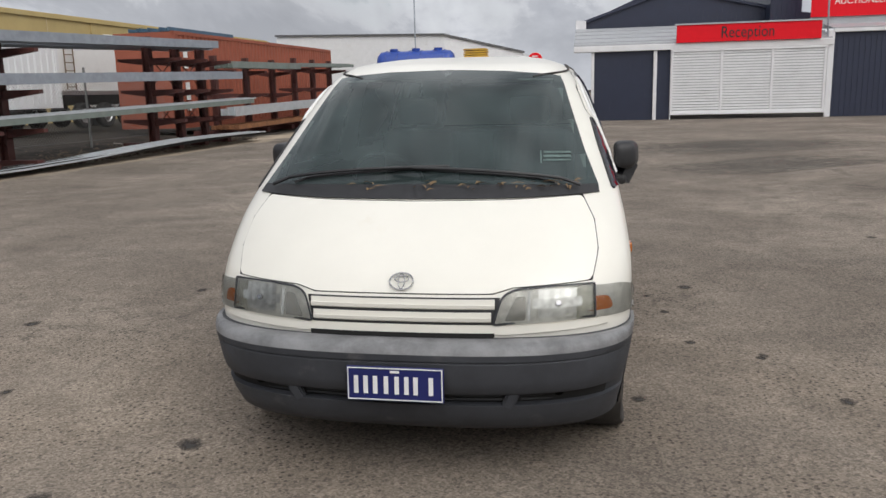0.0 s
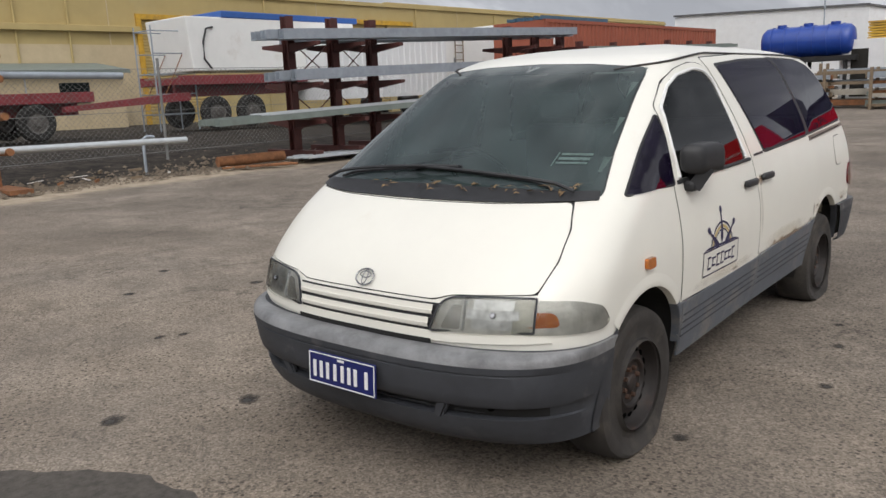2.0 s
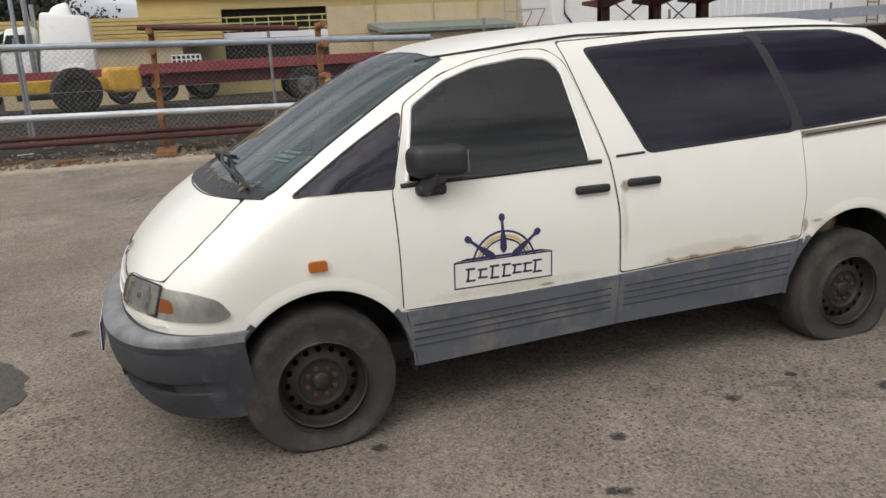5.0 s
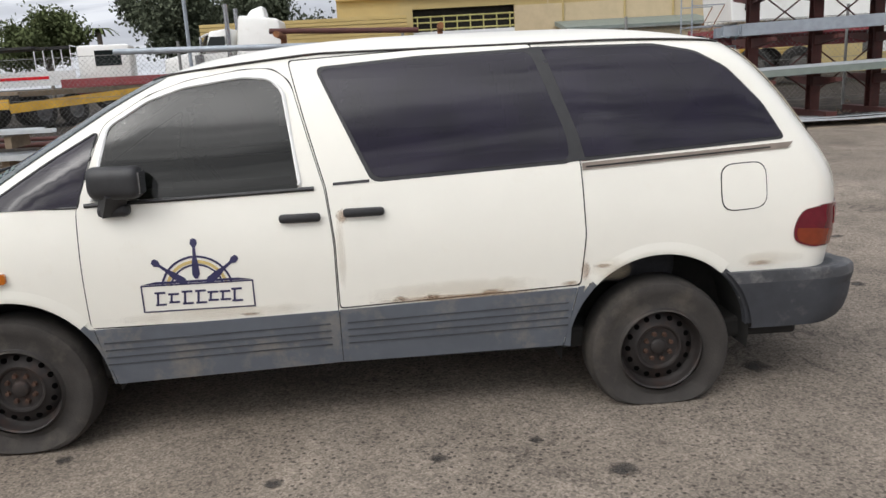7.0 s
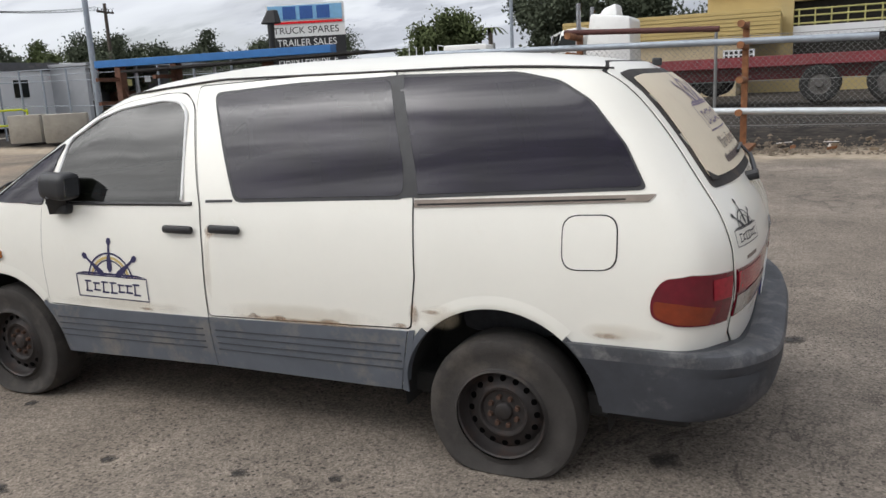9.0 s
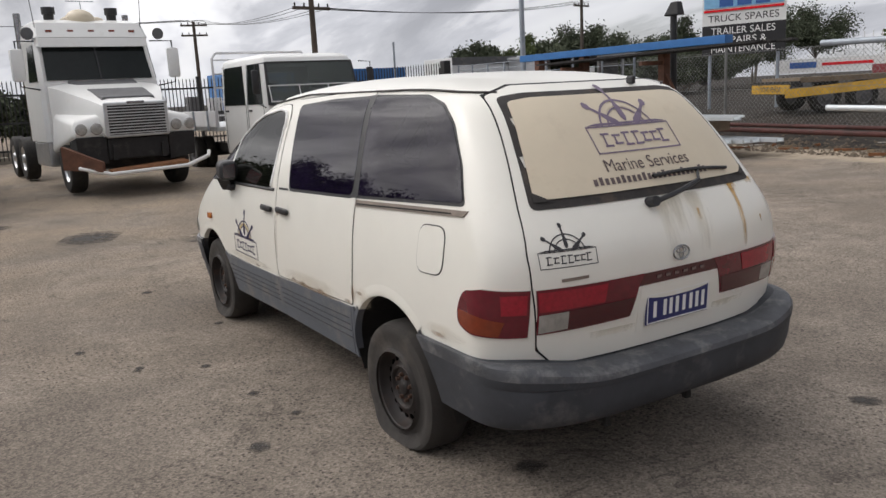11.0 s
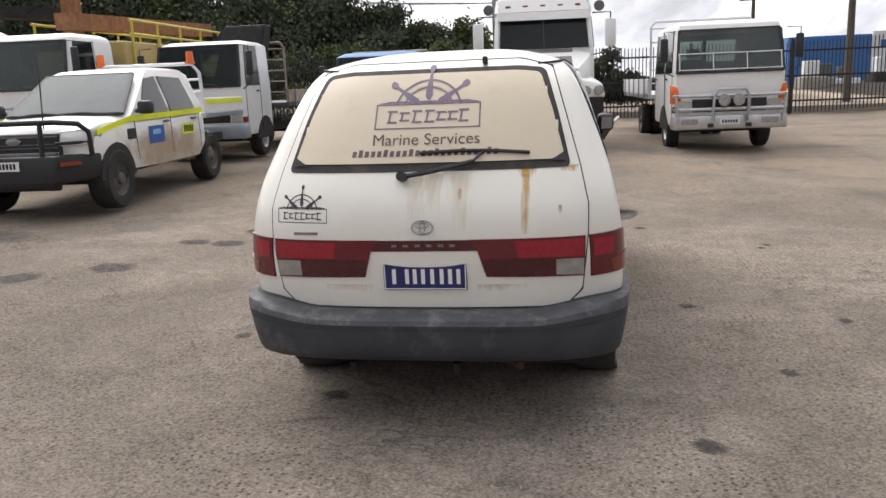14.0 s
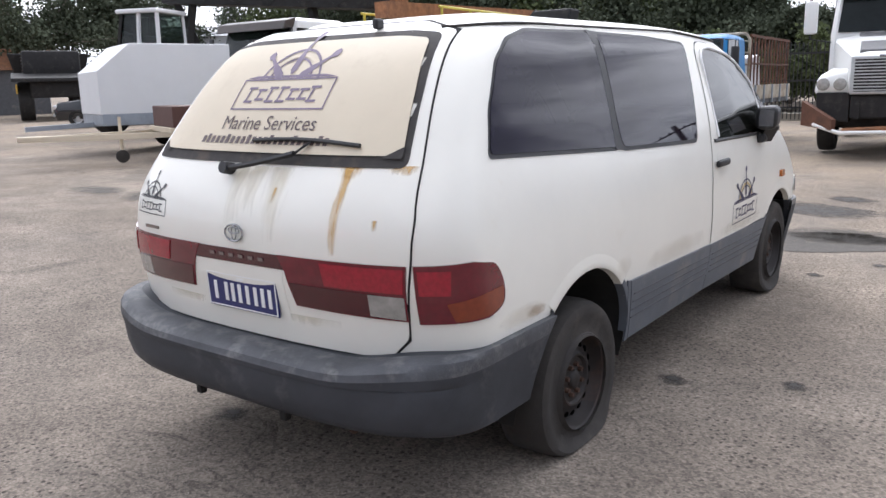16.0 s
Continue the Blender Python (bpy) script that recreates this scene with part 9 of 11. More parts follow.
# ---- behind the wire fence ----
def yellow_shed():
    X = -33.3
    th = thing("yellow_shed", "long ochre yellow workshop with a flat parapet and roller doors", "building")
    # wall in panels round the openings
    def w(name, y0, y1, z0, z1, m_="yellow_wall", d=0.0, label=""):
        return part(name, box(B(), X - 0.3, X + d, y0, y1, z0, z1), M[m_], th, label)
    w("wall", -1.0, 2.4, 0, 6.3)
    w("wall", 7.0, 17.5, 0, 6.3)
    w("wall", 2.4, 7.0, 3.95, 6.3)
    w("wall", 2.4, 7.0, 0, 0.9)
    w("wall", 17.5, 21.0, 5.1, 6.3)
    w("wall", 21.0, 30.0, 0, 6.4)
    w("wall", 30.0, 33.5, 5.3, 6.4)
    w("wall", 33.5, 70.0, 0, 6.6)
    part("interior", box(B(), X - 6, X - 0.35, -0.8, 69, 0.1, 6.1), M["dark_hole"], th, "dark workshop inside")
    part("parapet_cap", box(B(), X - 0.4, X + 0.12, -1.0, 70.0, 6.3, 6.5), M["yellow_wall"], th, "parapet cap")
    part("ledge", box(B(), X, X + 0.25, -1.0, 17.4, 4.45, 4.72, 0.02), M["yellow_wall"], th, "projecting ledge")
    part("ledge", box(B(), X, X + 0.25, 21.2, 70, 4.6, 4.85, 0.02), M["yellow_wall"], th, "projecting ledge")
    part("lower_cladding", box(B(), X, X + 0.04, 7.0, 17.4, 0.2, 3.9), M["cream_wall"], th, "cream lower wall")
    part("roof", box(B(), X - 30, X - 0.2, -1, 70, 6.0, 6.25), M["grey_tin"], th, "flat steel roof")
    for y in (9.2, 12.0, 14.2, 24.5, 36, 44, 52, 60):
        part("downpipe", rod(B(), (X + 0.07, y, 0.2), (X + 0.07, y, 6.3), 0.05, 8), M["yellow_wall"], th, "painted downpipe")
    for y in (8.5, 16.0, 28, 40, 48, 56):
        part("panel_joint", box(B(), X, X + 0.015, y, y + 0.05, 0.2, 6.3), M["cream_wall"], th)
    for y0, y1, zt in ((17.55, 20.95, 5.05), (30.05, 33.45, 5.25)):
        dr = part("roller_door", box(B(), X - 0.25, X - 0.15, y0, y1, 0.2, zt), M["yellow_tin"], th, "yellow roller door")
        for k in range(34):
            z = 0.25 + 0.142 * k
            if z < zt - 0.1:
                part("door_slat", rod(B(), (X - 0.15, y0, z), (X - 0.15, y1, z), 0.05, 6), M["yellow_tin"], dr)
        part("door_frame", box(B(), X, X + 0.1, y0 - 0.25, y1 + 2.2, zt, zt + 0.25), M["yellow_plant"], th, "orange door head")
        part("door_frame", box(B(), X, X + 0.1, y0 - 0.25, y0, 0.2, zt), M["yellow_plant"], th, "orange door jamb")
    # mezzanine rail in the open bay
    bm = B()
    for z in (3.05, 3.35, 3.6):
        rod(bm, (X - 0.1, 2.4, z), (X - 0.1, 7.0, z), 0.035, 6)
    for k in range(8):
        rod(bm, (X - 0.1, 2.6 + 0.6 * k, 2.9), (X - 0.1, 2.6 + 0.6 * k, 3.65), 0.03, 6)
    part("mezzanine_rail", bm, M["pale_rail"], th, "pale yellow mezzanine rail")
    part("mezzanine_edge", box(B(), X - 0.3, X - 0.05, 2.4, 7.0, 2.55, 2.95), M["white_tin"], th, "pale floor edge")
    # sign
    sg = part("wall_sign", box(B(), X + 0.06, X + 0.12, -0.2, 9.0, 4.5, 6.6), M["white"], th, "white company sign with a red strip")
    part("sign_strip", box(B(), X + 0.12, X + 0.14, 2.2, 8.3, 4.57, 4.91), M["sign_red"], sg, "red strip")
    words("TRANSPORT SPARES & EQUIPMENT", 0.3, 5.0, M["white"], sg, Matrix.Translation((X + 0.15, 5.3, 4.74)) @ Matrix.Rotation(radians(90), 4, "Z"))
    part("sign_block", box(B(), X + 0.12, X + 0.135, 2.0, 8.9, 4.95, 5.55), M["sign_sky"], sg, "pale blue flash")
    for k in range(3):
        part("sign_block", hexa(B(), [(X + 0.13, 3.1 + 1.15 * k, 5.0), (X + 0.15, 3.1 + 1.15 * k, 5.0), (X + 0.15, 4.0 + 1.15 * k, 5.0), (X + 0.13, 4.0 + 1.15 * k, 5.0)], [(X + 0.13, 3.35 + 1.15 * k, 5.85), (X + 0.15, 3.35 + 1.15 * k, 5.85), (X + 0.15, 4.25 + 1.15 * k, 5.85), (X + 0.13, 4.25 + 1.15 * k, 5.85)]), M["sign_blue"], sg, "slanted navy block")
    bt = thing("lean_to", "pale lean-to with a small window in front of the workshop", "building")
    part("lean_wall", box(B(), -33.0, -30.5, 9.0, 15.0, 0.2, 2.6), M["cream_wall"], bt, "cream weatherboard wall")
    part("lean_roof", hexa(B(), [(-33.2, 8.8, 2.9), (-30.2, 8.8, 2.55), (-30.2, 15.2, 2.55), (-33.2, 15.2, 2.9)], [(-33.2, 8.8, 3.1), (-30.2, 8.8, 2.7), (-30.2, 15.2, 2.7), (-33.2, 15.2, 3.1)]), M["green_galv"], bt, "green grey roof")
    part("lean_window", box(B(), -30.5, -30.44, 12.3, 13.5, 1.4, 2.2), M["truck_glass"], bt, "small dark window")
    part("lean_joint", box(B(), -30.5, -30.48, 11.0, 11.05, 0.2, 2.5), M["grey_tin"], bt)


yellow_shed()


def flat_trailer(name, label, x, y0, y1, z, wheels, material):
    """A semi-trailer chassis along y behind the fence."""
    th = thing(name, label, "trailer", at_ground(x, y0))
    L = y1 - y0
    for s in (-1, 1):
        part("side_rail", box(B(), s * 1.15 - 0.05, s * 1.15 + 0.05, 0, L, z, z + 0.28, 0.01), M[material], th, "steel side rail")
        part("chassis_beam", box(B(), s * 0.45 - 0.08, s * 0.45 + 0.08, 0.2, L - 0.2, z - 0.35, z + 0.05), M[material], th)
        for wy in wheels:
            road_wheel(th, s * 1.2, wy - y0, 0.5, 0.28, M["hub_dull"])
    for k in range(int(L / 0.9) + 1):
        part("cross_member", box(B(), -1.1, 1.1, 0.9 * k, 0.9 * k + 0.12, z + 0.02, z + 0.2), M[material], th)
    part("deck", box(B(), -1.1, 1.1, 0.1, L - 0.1, z + 0.2, z + 0.25), M["wood"], th, "worn timber deck")
    return th


flat_trailer("skeletal_trailer", "faded red flat trailer with dusty wheels", -21.2, -0.5, 8.8, 1.0, (4.0, 5.6, 7.2), "red_chassis")
tt = flat_trailer("tank_trailer", "white tank body on a red running gear", -20.7, 11.2, 22.5, 1.35, (12.4, 13.7, 21.0), "red_chassis")
part("drawbar", hexa(B(), [(0.6, -3.3, 0.72), (0.85, -3.3, 0.72), (1.05, 0.4, 0.9), (0.55, 0.4, 0.9)], [(0.6, -3.3, 0.86), (0.85, -3.3, 0.86), (1.05, 0.4, 1.15), (0.55, 0.4, 1.15)]), M["red_chassis"], tt, "red drawbar")
part("white_tank", hexa(B(), [(-1.15, 0.5, 1.75), (1.2, 0.5, 1.75), (1.2, 7.0, 1.75), (-1.15, 7.0, 1.75)], [(-1.15, 0.35, 3.35), (1.2, 0.35, 3.35), (1.2, 7.0, 3.35), (-1.15, 7.0, 3.35)], 0.035, 2), M["truck_white"], tt, "white insulated tank body")
part("dark_top", hexa(B(), [(-1.1, 1.6, 3.34), (1.22, 1.6, 3.34), (1.22, 7.2, 3.30), (-1.1, 7.2, 3.30)], [(-1.1, 1.6, 3.55), (1.22, 1.6, 3.55), (1.22, 7.2, 3.5), (-1.1, 7.2, 3.5)], 0.03), M["sign_blue"], tt, "navy tarpaulin on the tank")
bm = B()
sweep(bm, [(1.22, 1.25, 3.05), (1.26, 1.0, 3.0), (1.28, 0.85, 2.6), (1.27, 0.85, 2.1), (1.24, 1.1, 1.82)], 0.03, 6)
part("hose", bm, M["black"], tt, "black hose")
tl = thing("trailer_body", "white curtain-side trailer parked behind the racks", "trailer", at_ground(-21.2, 22.6))
part("trailer_box", box(B(), -1.2, 1.2, 0, 8.0, 1.45, 3.35, 0.03), M["truck_white"], tl, "white trailer body")
part("trailer_rail", box(B(), 1.18, 1.26, 0, 8.0, 1.3, 1.45), M["alloy"], tl, "alloy lower rail")
for y in (2.6, 4.0, 5.4):
    road_wheel(tl, 1.2, y, 0.5, 0.28, M["alloy"])
    road_wheel(tl, -1.2, y, 0.5, 0.28, M["alloy"])
part("trailer_beam", box(B(), -0.5, 0.5, 0.2, 7.8, 0.9, 1.35), M["chassis"], tl)
for y in (1.6, 2.1):
    part("ladder_rail", rod(B(), (1.30, y, 1.5), (1.30, y, 3.3), 0.025, 6), M["wood"], tl)
for k in range(6):
    part("ladder_rung", rod(B(), (1.30, 1.6, 1.6 + 0.3 * k), (1.30, 2.1, 1.6 + 0.3 * k), 0.02, 6), M["wood"], tl)
rt = thing("white_cab", "white high-roof cab showing over the containers", "truck", at_ground(-24.5, 33.0))
part("cab_shell", box(B(), -1.2, 1.2, -1.3, 1.3, 0.9, 4.3, 0.15), M["truck_white"], rt, "white cab", smooth=40)
part("cab_window", box(B(), 0.3, 1.21, -1.31, -0.4, 3.3, 4.0), M["truck_glass"], rt, "dark window")
for s in (-1, 1):
    road_wheel(rt, s * 1.1, 0.0, 0.5, 0.28, M["grey_paint"])
part("cab_chassis", box(B(), -0.5, 0.5, -1.2, 3.5, 0.5, 0.95), M["chassis"], rt)

settle(WEST)


def low_office():
    """The office with its ribbed fascia."""
    of = thing("low_office", "cream brick office with a yellow ribbed fascia", "building")
    part("office_wall", box(B(), -36, -33.2, -5.0, 2.3, 0, 2.7), M["cream_wall"], of, "cream brick wall")
    for k in range(7):
        part("fascia_board", box(B(), -33.2, -32.95 + 0.02 * (k % 2), -5.3, 4.0, 2.55 + 0.17 * k, 2.70 + 0.17 * k, 0.01), M["yellow_tin"], of, "yellow fascia board")
    part("office_roof", box(B(), -40, -33.2, -5.3, 4.0, 2.6, 3.6), M["yellow_tin"], of, "flat roof")
    br = part("breeze_panel", box(B(), -33.2, -33.12, 1.75, 3.0, 1.1, 2.1), M["dark_hole"], of, "pierced block panel")
    for i in range(7):
        part("block_bar", box(B(), -33.12, -33.06, 1.75 + 0.2 * i, 1.82 + 0.2 * i, 1.1, 2.1), M["white_tin"], br)
    for i in range(6):
        part("block_bar", box(B(), -33.118, -33.07, 1.75, 3.0, 1.1 + 0.19 * i, 1.16 + 0.19 * i), M["white_tin"], br)


low_office()
flat_trailer("skeletal_trailer", "faded red trailer behind the wire fence", -24.5, -8.0, 3.6, 0.85, (1.0, 2.3), "red_chassis")


def side_truck():
    """White bonneted truck seen from its side behind the wire, nose towards -y."""
    th = thing("parked_prime_mover", "white bonneted prime mover parked behind the wire fence", "truck", at_ground(-28.0, -5.9, 0.0, -0.095) @ Matrix.Rotation(radians(180), 4, "Z"))
    W = M["truck_white"]
    part("bonnet", hexa(B(), [(-0.8, -1.7, 0.75), (0.8, -1.7, 0.75), (0.75, -0.25, 0.75), (-0.75, -0.25, 0.75)], [(-0.85, -1.7, 2.1), (0.85, -1.7, 2.1), (0.72, -0.35, 1.82), (-0.72, -0.35, 1.82)], 0.08), W, th, "white bonnet", smooth=40)
    for s in (-1, 1):
        part("fender", hexa(B(), [(s * 0.7, -1.6, 0.6), (s * 1.15, -1.6, 0.6), (s * 1.15, 0.0, 0.7), (s * 0.7, 0.0, 0.7)][:: s], [(s * 0.7, -1.5, 1.25), (s * 1.1, -1.5, 1.2), (s * 1.1, -0.1, 1.05), (s * 0.7, -0.1, 1.1)][:: s], 0.08), W, th, smooth=40)
        road_wheel(th, s * 1.12, -0.95, 0.5, 0.28, M["chrome"])
        road_wheel(th, s * 1.12, -5.6, 0.5, 0.28, M["chrome"])
        road_wheel(th, s * 1.12, -6.9, 0.5, 0.28, M["chrome"])
        bm = rod(B(), (s * 1.12, -2.9, 0.6), (s * 1.12, -2.9, 3.7), 0.09, 12)
        part("exhaust_stack", bm, M["chrome"], th, "tall exhaust stack", smooth=40)
        part("air_cleaner", rod(B(), (s * 1.12, -1.75, 0.95), (s * 1.12, -1.75, 1.9), 0.17, 14), M["chrome"], th, "bright air cleaner", smooth=40)
        part("side_window", hexa(B(), [(s * 1.06, -2.75, 2.0), (s * 1.09, -2.75, 2.0), (s * 1.09, -1.98, 2.0), (s * 1.06, -1.98, 2.0)][:: s], [(s * 1.01, -2.75, 2.55), (s * 1.05, -2.75, 2.55), (s * 1.05, -2.2, 2.55), (s * 1.01, -2.2, 2.55)][:: s]), M["truck_glass"], th, "dark side window")
        part("fuel_tank", rod(B(), (s * 0.95, -4.4, 0.65), (s * 0.95, -2.2, 0.65), 0.32, 16), M["alloy"], th, "alloy fuel tank", smooth=40)
    part("cab", hexa(B(), [(-1.1, -3.0, 0.8), (1.1, -3.0, 0.8), (1.1, -1.7, 0.8), (-1.1, -1.7, 0.8)], [(-1.0, -3.0, 2.85), (1.0, -3.0, 2.85), (0.95, -2.15, 2.75), (-0.95, -2.15, 2.75)], 0.08), W, th, "white cab", smooth=40)
    part("sleeper", hexa(B(), [(-1.15, -4.9, 0.85), (1.15, -4.9, 0.85), (1.15, -3.0, 0.85), (-1.15, -3.0, 0.85)], [(-1.05, -4.85, 3.1), (1.05, -4.85, 3.1), (1.0, -3.3, 3.3), (-1.0, -3.3, 3.3)], 0.14), W, th, "white sleeper with a domed roof", smooth=40)
    part("roof_pod", hexa(B(), [(-0.6, -4.3, 3.1), (0.6, -4.3, 3.1), (0.5, -3.5, 3.2), (-0.5, -3.5, 3.2)], [(-0.5, -4.2, 3.65), (0.5, -4.2, 3.65), (0.4, -3.7, 3.5), (-0.4, -3.7, 3.5)], 0.1), W, th, "roof cooler", smooth=40)
    for s in (-1, 1):
        part("cab_door", box(B(), s * 1.085, s * 1.105, -2.85, -1.85, 0.95, 1.92, 0.03), W, th, "white cab door", smooth=40)
        part("door_step", box(B(), s * 0.95, s * 1.2, -2.8, -1.9, 0.55, 0.62, 0.02), M["alloy"], th, "alloy step")
        part("locker_door", box(B(), s * 1.14, s * 1.16, -4.5, -3.7, 0.95, 1.5, 0.03), W, th, "white locker door", smooth=40)
        part("mirror", box(B(), s * 1.25, s * 1.45, -1.95, -1.88, 1.95, 2.55, 0.03), M["chrome"], th, "bright mirror", smooth=40)
    part("sun_visor", hexa(B(), [(-0.95, -2.1, 2.62), (0.95, -2.1, 2.62), (0.95, -1.85, 2.55), (-0.95, -1.85, 2.55)], [(-0.95, -2.1, 2.70), (0.95, -2.1, 2.70), (0.95, -1.85, 2.60), (-0.95, -1.85, 2.60)]), W, th, "white sun visor")
    part("windscreen", hexa(B(), [(-0.95, -1.75, 2.08), (0.95, -1.75, 2.08), (0.93, -1.69, 2.08), (-0.93, -1.69, 2.08)], [(-0.9, -2.12, 2.66), (0.9, -2.12, 2.66), (0.88, -2.06, 2.66), (-0.88, -2.06, 2.66)]), M["truck_glass"], th, "dark windscreen")
    part("chassis", box(B(), -0.5, 0.5, -7.6, 0.0, 0.55, 0.85), M["chassis"], th, "dark chassis")
    part("bumper", box(B(), -1.15, 1.15, 0.0, 0.25, 0.35, 0.75, 0.05), M["alloy"], th, "alloy bumper", smooth=40)


side_truck()
# yellow plant axle with a large tyre, and scattered pieces
pl = thing("axle_frame", "worn yellow plant axle with a large tyre", "axle", at_ground(-19.5, -1.6, 15))
part("axle_beam", box(B(), -0.2, 0.2, -1.6, 2.0, 0.6, 0.95, 0.04), M["yellow_plant"], pl, "yellow beam")
part("axle_hub", box(B(), -0.5, 0.5, 1.1, 1.9, 0.5, 1.2, 0.1), M["yellow_plant"], pl, "yellow hub casting")
road_wheel(pl, 0.75, 0.2, 0.62, 0.45, M["tyre_dark"])
part("axle_bar", bar(B(), (0, -6.0, 0.45), (0, -1.5, 0.8), 0.22, 0.25), M["yellow_plant"], pl, "long yellow drawbar")

tt2 = thing("tray_body_truck", "white tray truck with a red painted load seen through the wire", "truck", at_ground(-26.5, -10.0, 10))
part("tray_cab", box(B(), -1.0, 1.0, 1.6, 3.4, 0.7, 2.3, 0.12), M["truck_white"], tt2, "white cab", smooth=40)
part("tray_window", box(B(), 0.99, 1.015, 2.2, 3.1, 1.55, 2.1), M["truck_glass"], tt2, "dark window")
part("tray_bed", box(B(), -1.1, 1.1, -3.0, 1.5, 0.95, 1.1), M["galv"], tt2, "tray bed")
part("tray_board", box(B(), 1.08, 1.12, -3.0, 1.5, 0.95, 1.45), M["white"], tt2, "white side board with coloured bars")
part("board_bar", box(B(), 1.12, 1.13, -2.4, -1.4, 1.12, 1.34), M["sign_blue"], tt2)
part("board_bar", box(B(), 1.12, 1.13, -1.2, 0.6, 1.18, 1.28), M["sign_red"], tt2)
for s in (-1, 1):
    for y in (2.4, -1.8):
        road_wheel(tt2, s * 1.0, y, 0.42, 0.24, M["grey_paint"])
bm = B()
for k in range(5):
    rod(bm, (-1.0, 1.4, 1.2 + 0.28 * k), (1.0, 1.4, 1.2 + 0.28 * k), 0.02, 6)
    rod(bm, (1.0, 1.4 - 0.3 * k, 2.3), (1.0, 1.4 - 0.3 * k, 1.1), 0.02, 6)
part("tray_frame", bm, M["white_tin"], tt2, "white tube frame")
settle(FAR_WEST)

# rusty pipe rack along the verge
pr = thing("pipe_rack", "rusty pipe rack of orange posts with pegs", "rack")
for y in (0.2, 3.15):
    g = gz(-11.3, y)
    part("post", box(B(), -11.65, -11.55, y - 0.05, y + 0.05, g, 2.18), M["rustbar"], pr, "orange rusty post")
    part("base_plate", box(B(), -11.75, -10.7, y - 0.15, y + 0.2, g - 0.02, g + 0.05), M["rustbar"], pr, "rusty base plate")
    for z in (0.66, 1.20, 1.76, 2.10):
        part("peg", rod(B(), (-11.55, y, z), (-10.85, y, z + 0.02), 0.06, 10), M["rustbar"], pr)
part("top_pipe", rod(B(), (-11.3, 0.0, 2.20), (-11.3, 2.75, 2.08), 0.05, 10), M["oxide"], pr, "dark rusty pipe")
part("low_pipe", rod(B(), (-11.35, -7.5, 0.50), (-11.3, 2.6, 0.40), 0.04, 10), M["oxide"], pr, "dark red low pipe")
part("low_pipe", rod(B(), (-11.2, -6.9, 0.40), (-11.2, 2.7, 0.30), 0.05, 10), M["oxide"], pr, "dark red low pipe")
ln = thing("pipe_length", "pale galvanised pipe lying across the pegs", "pipe", group="pipes on the rack")
part("pipe", rod(B(), (-11.0, -2.6, 0.82), (-10.95, 6.2, 0.64), 0.055, 12), M["galv_light"], ln, smooth=40)
ln = thing("pipe_length", "grey galvanised pipe on the upper pegs", "pipe", group="pipes on the rack")
part("pipe", rod(B(), (-11.05, -2.8, 1.97), (-11.0, 5.15, 1.80), 0.055, 12), M["galv"], ln, smooth=40)


def wire_fence():
    th = tagged(thing("wire_fence", "rusted chain-link fence on steel posts", "fence"))
    X, y0, y1 = -13.3, -11.7, 21.2
    k = 0
    for i in range(8):
        y = y0 + (y1 - y0) * i / 7
        part("post", rod(B(), (X, y, gz(X, y) - 0.1), (X, y, gz(X, y) + 2.05), 0.032, 8), M["wire"], th, "dull galvanised post")
    for z in (0.15, 1.0, 1.85):
        part("strand", rod(B(), (X, y0, gz(X, 0) + z), (X, 4, gz(X, 0) + z), 0.006, 5), M["wire"], th)
        part("strand", rod(B(), (X, 4, gz(X, 0) + z), (X, y1, gz(X, y1) + z), 0.006, 5), M["wire"], th)
    verts, faces = [], []
    h, p = 1.75, 0.11
    n = int((y1 - y0 + h) / p)
    for i in range(n):
        for s in (1, -1):
            ya = y0 + p * i - (h if s > 0 else 0)
            a, b = ya, ya + s * h
            za, zb = 0.1, 0.1 + h
            pts = []
            for y, z in ((a, za), (b, zb)):
                pts.append((y, z))
            if min(a, b) < y0 or max(a, b) > y1:
                continue
            (ya_, za_), (yb_, zb_) = pts
            ga, gb = gz(X, ya_), gz(X, yb_)
            r = 0.0032
            b0 = len(verts)
            verts += [(X - r, ya_, za_ + ga), (X + r, ya_ - r, za_ + ga), (X + r, ya_ + r, za_ + ga), (X - r, yb_, zb_ + gb), (X + r, yb_ - r, zb_ + gb), (X + r, yb_ + r, zb_ + gb)]
            faces += [(b0, b0 + 1, b0 + 4, b0 + 3), (b0 + 1, b0 + 2, b0 + 5, b0 + 4), (b0 + 2, b0, b0 + 3, b0 + 5)]
    me = bpy.data.meshes.new("mesh_wire")
    me.from_pydata(verts, [], faces)
    me.materials.append(M["wire"])
    ob = new("mesh_wire", me)
    ob.parent = th
    tagged(ob, "diamond wire mesh", kind="stuff")


wire_fence()
settle(WEST)


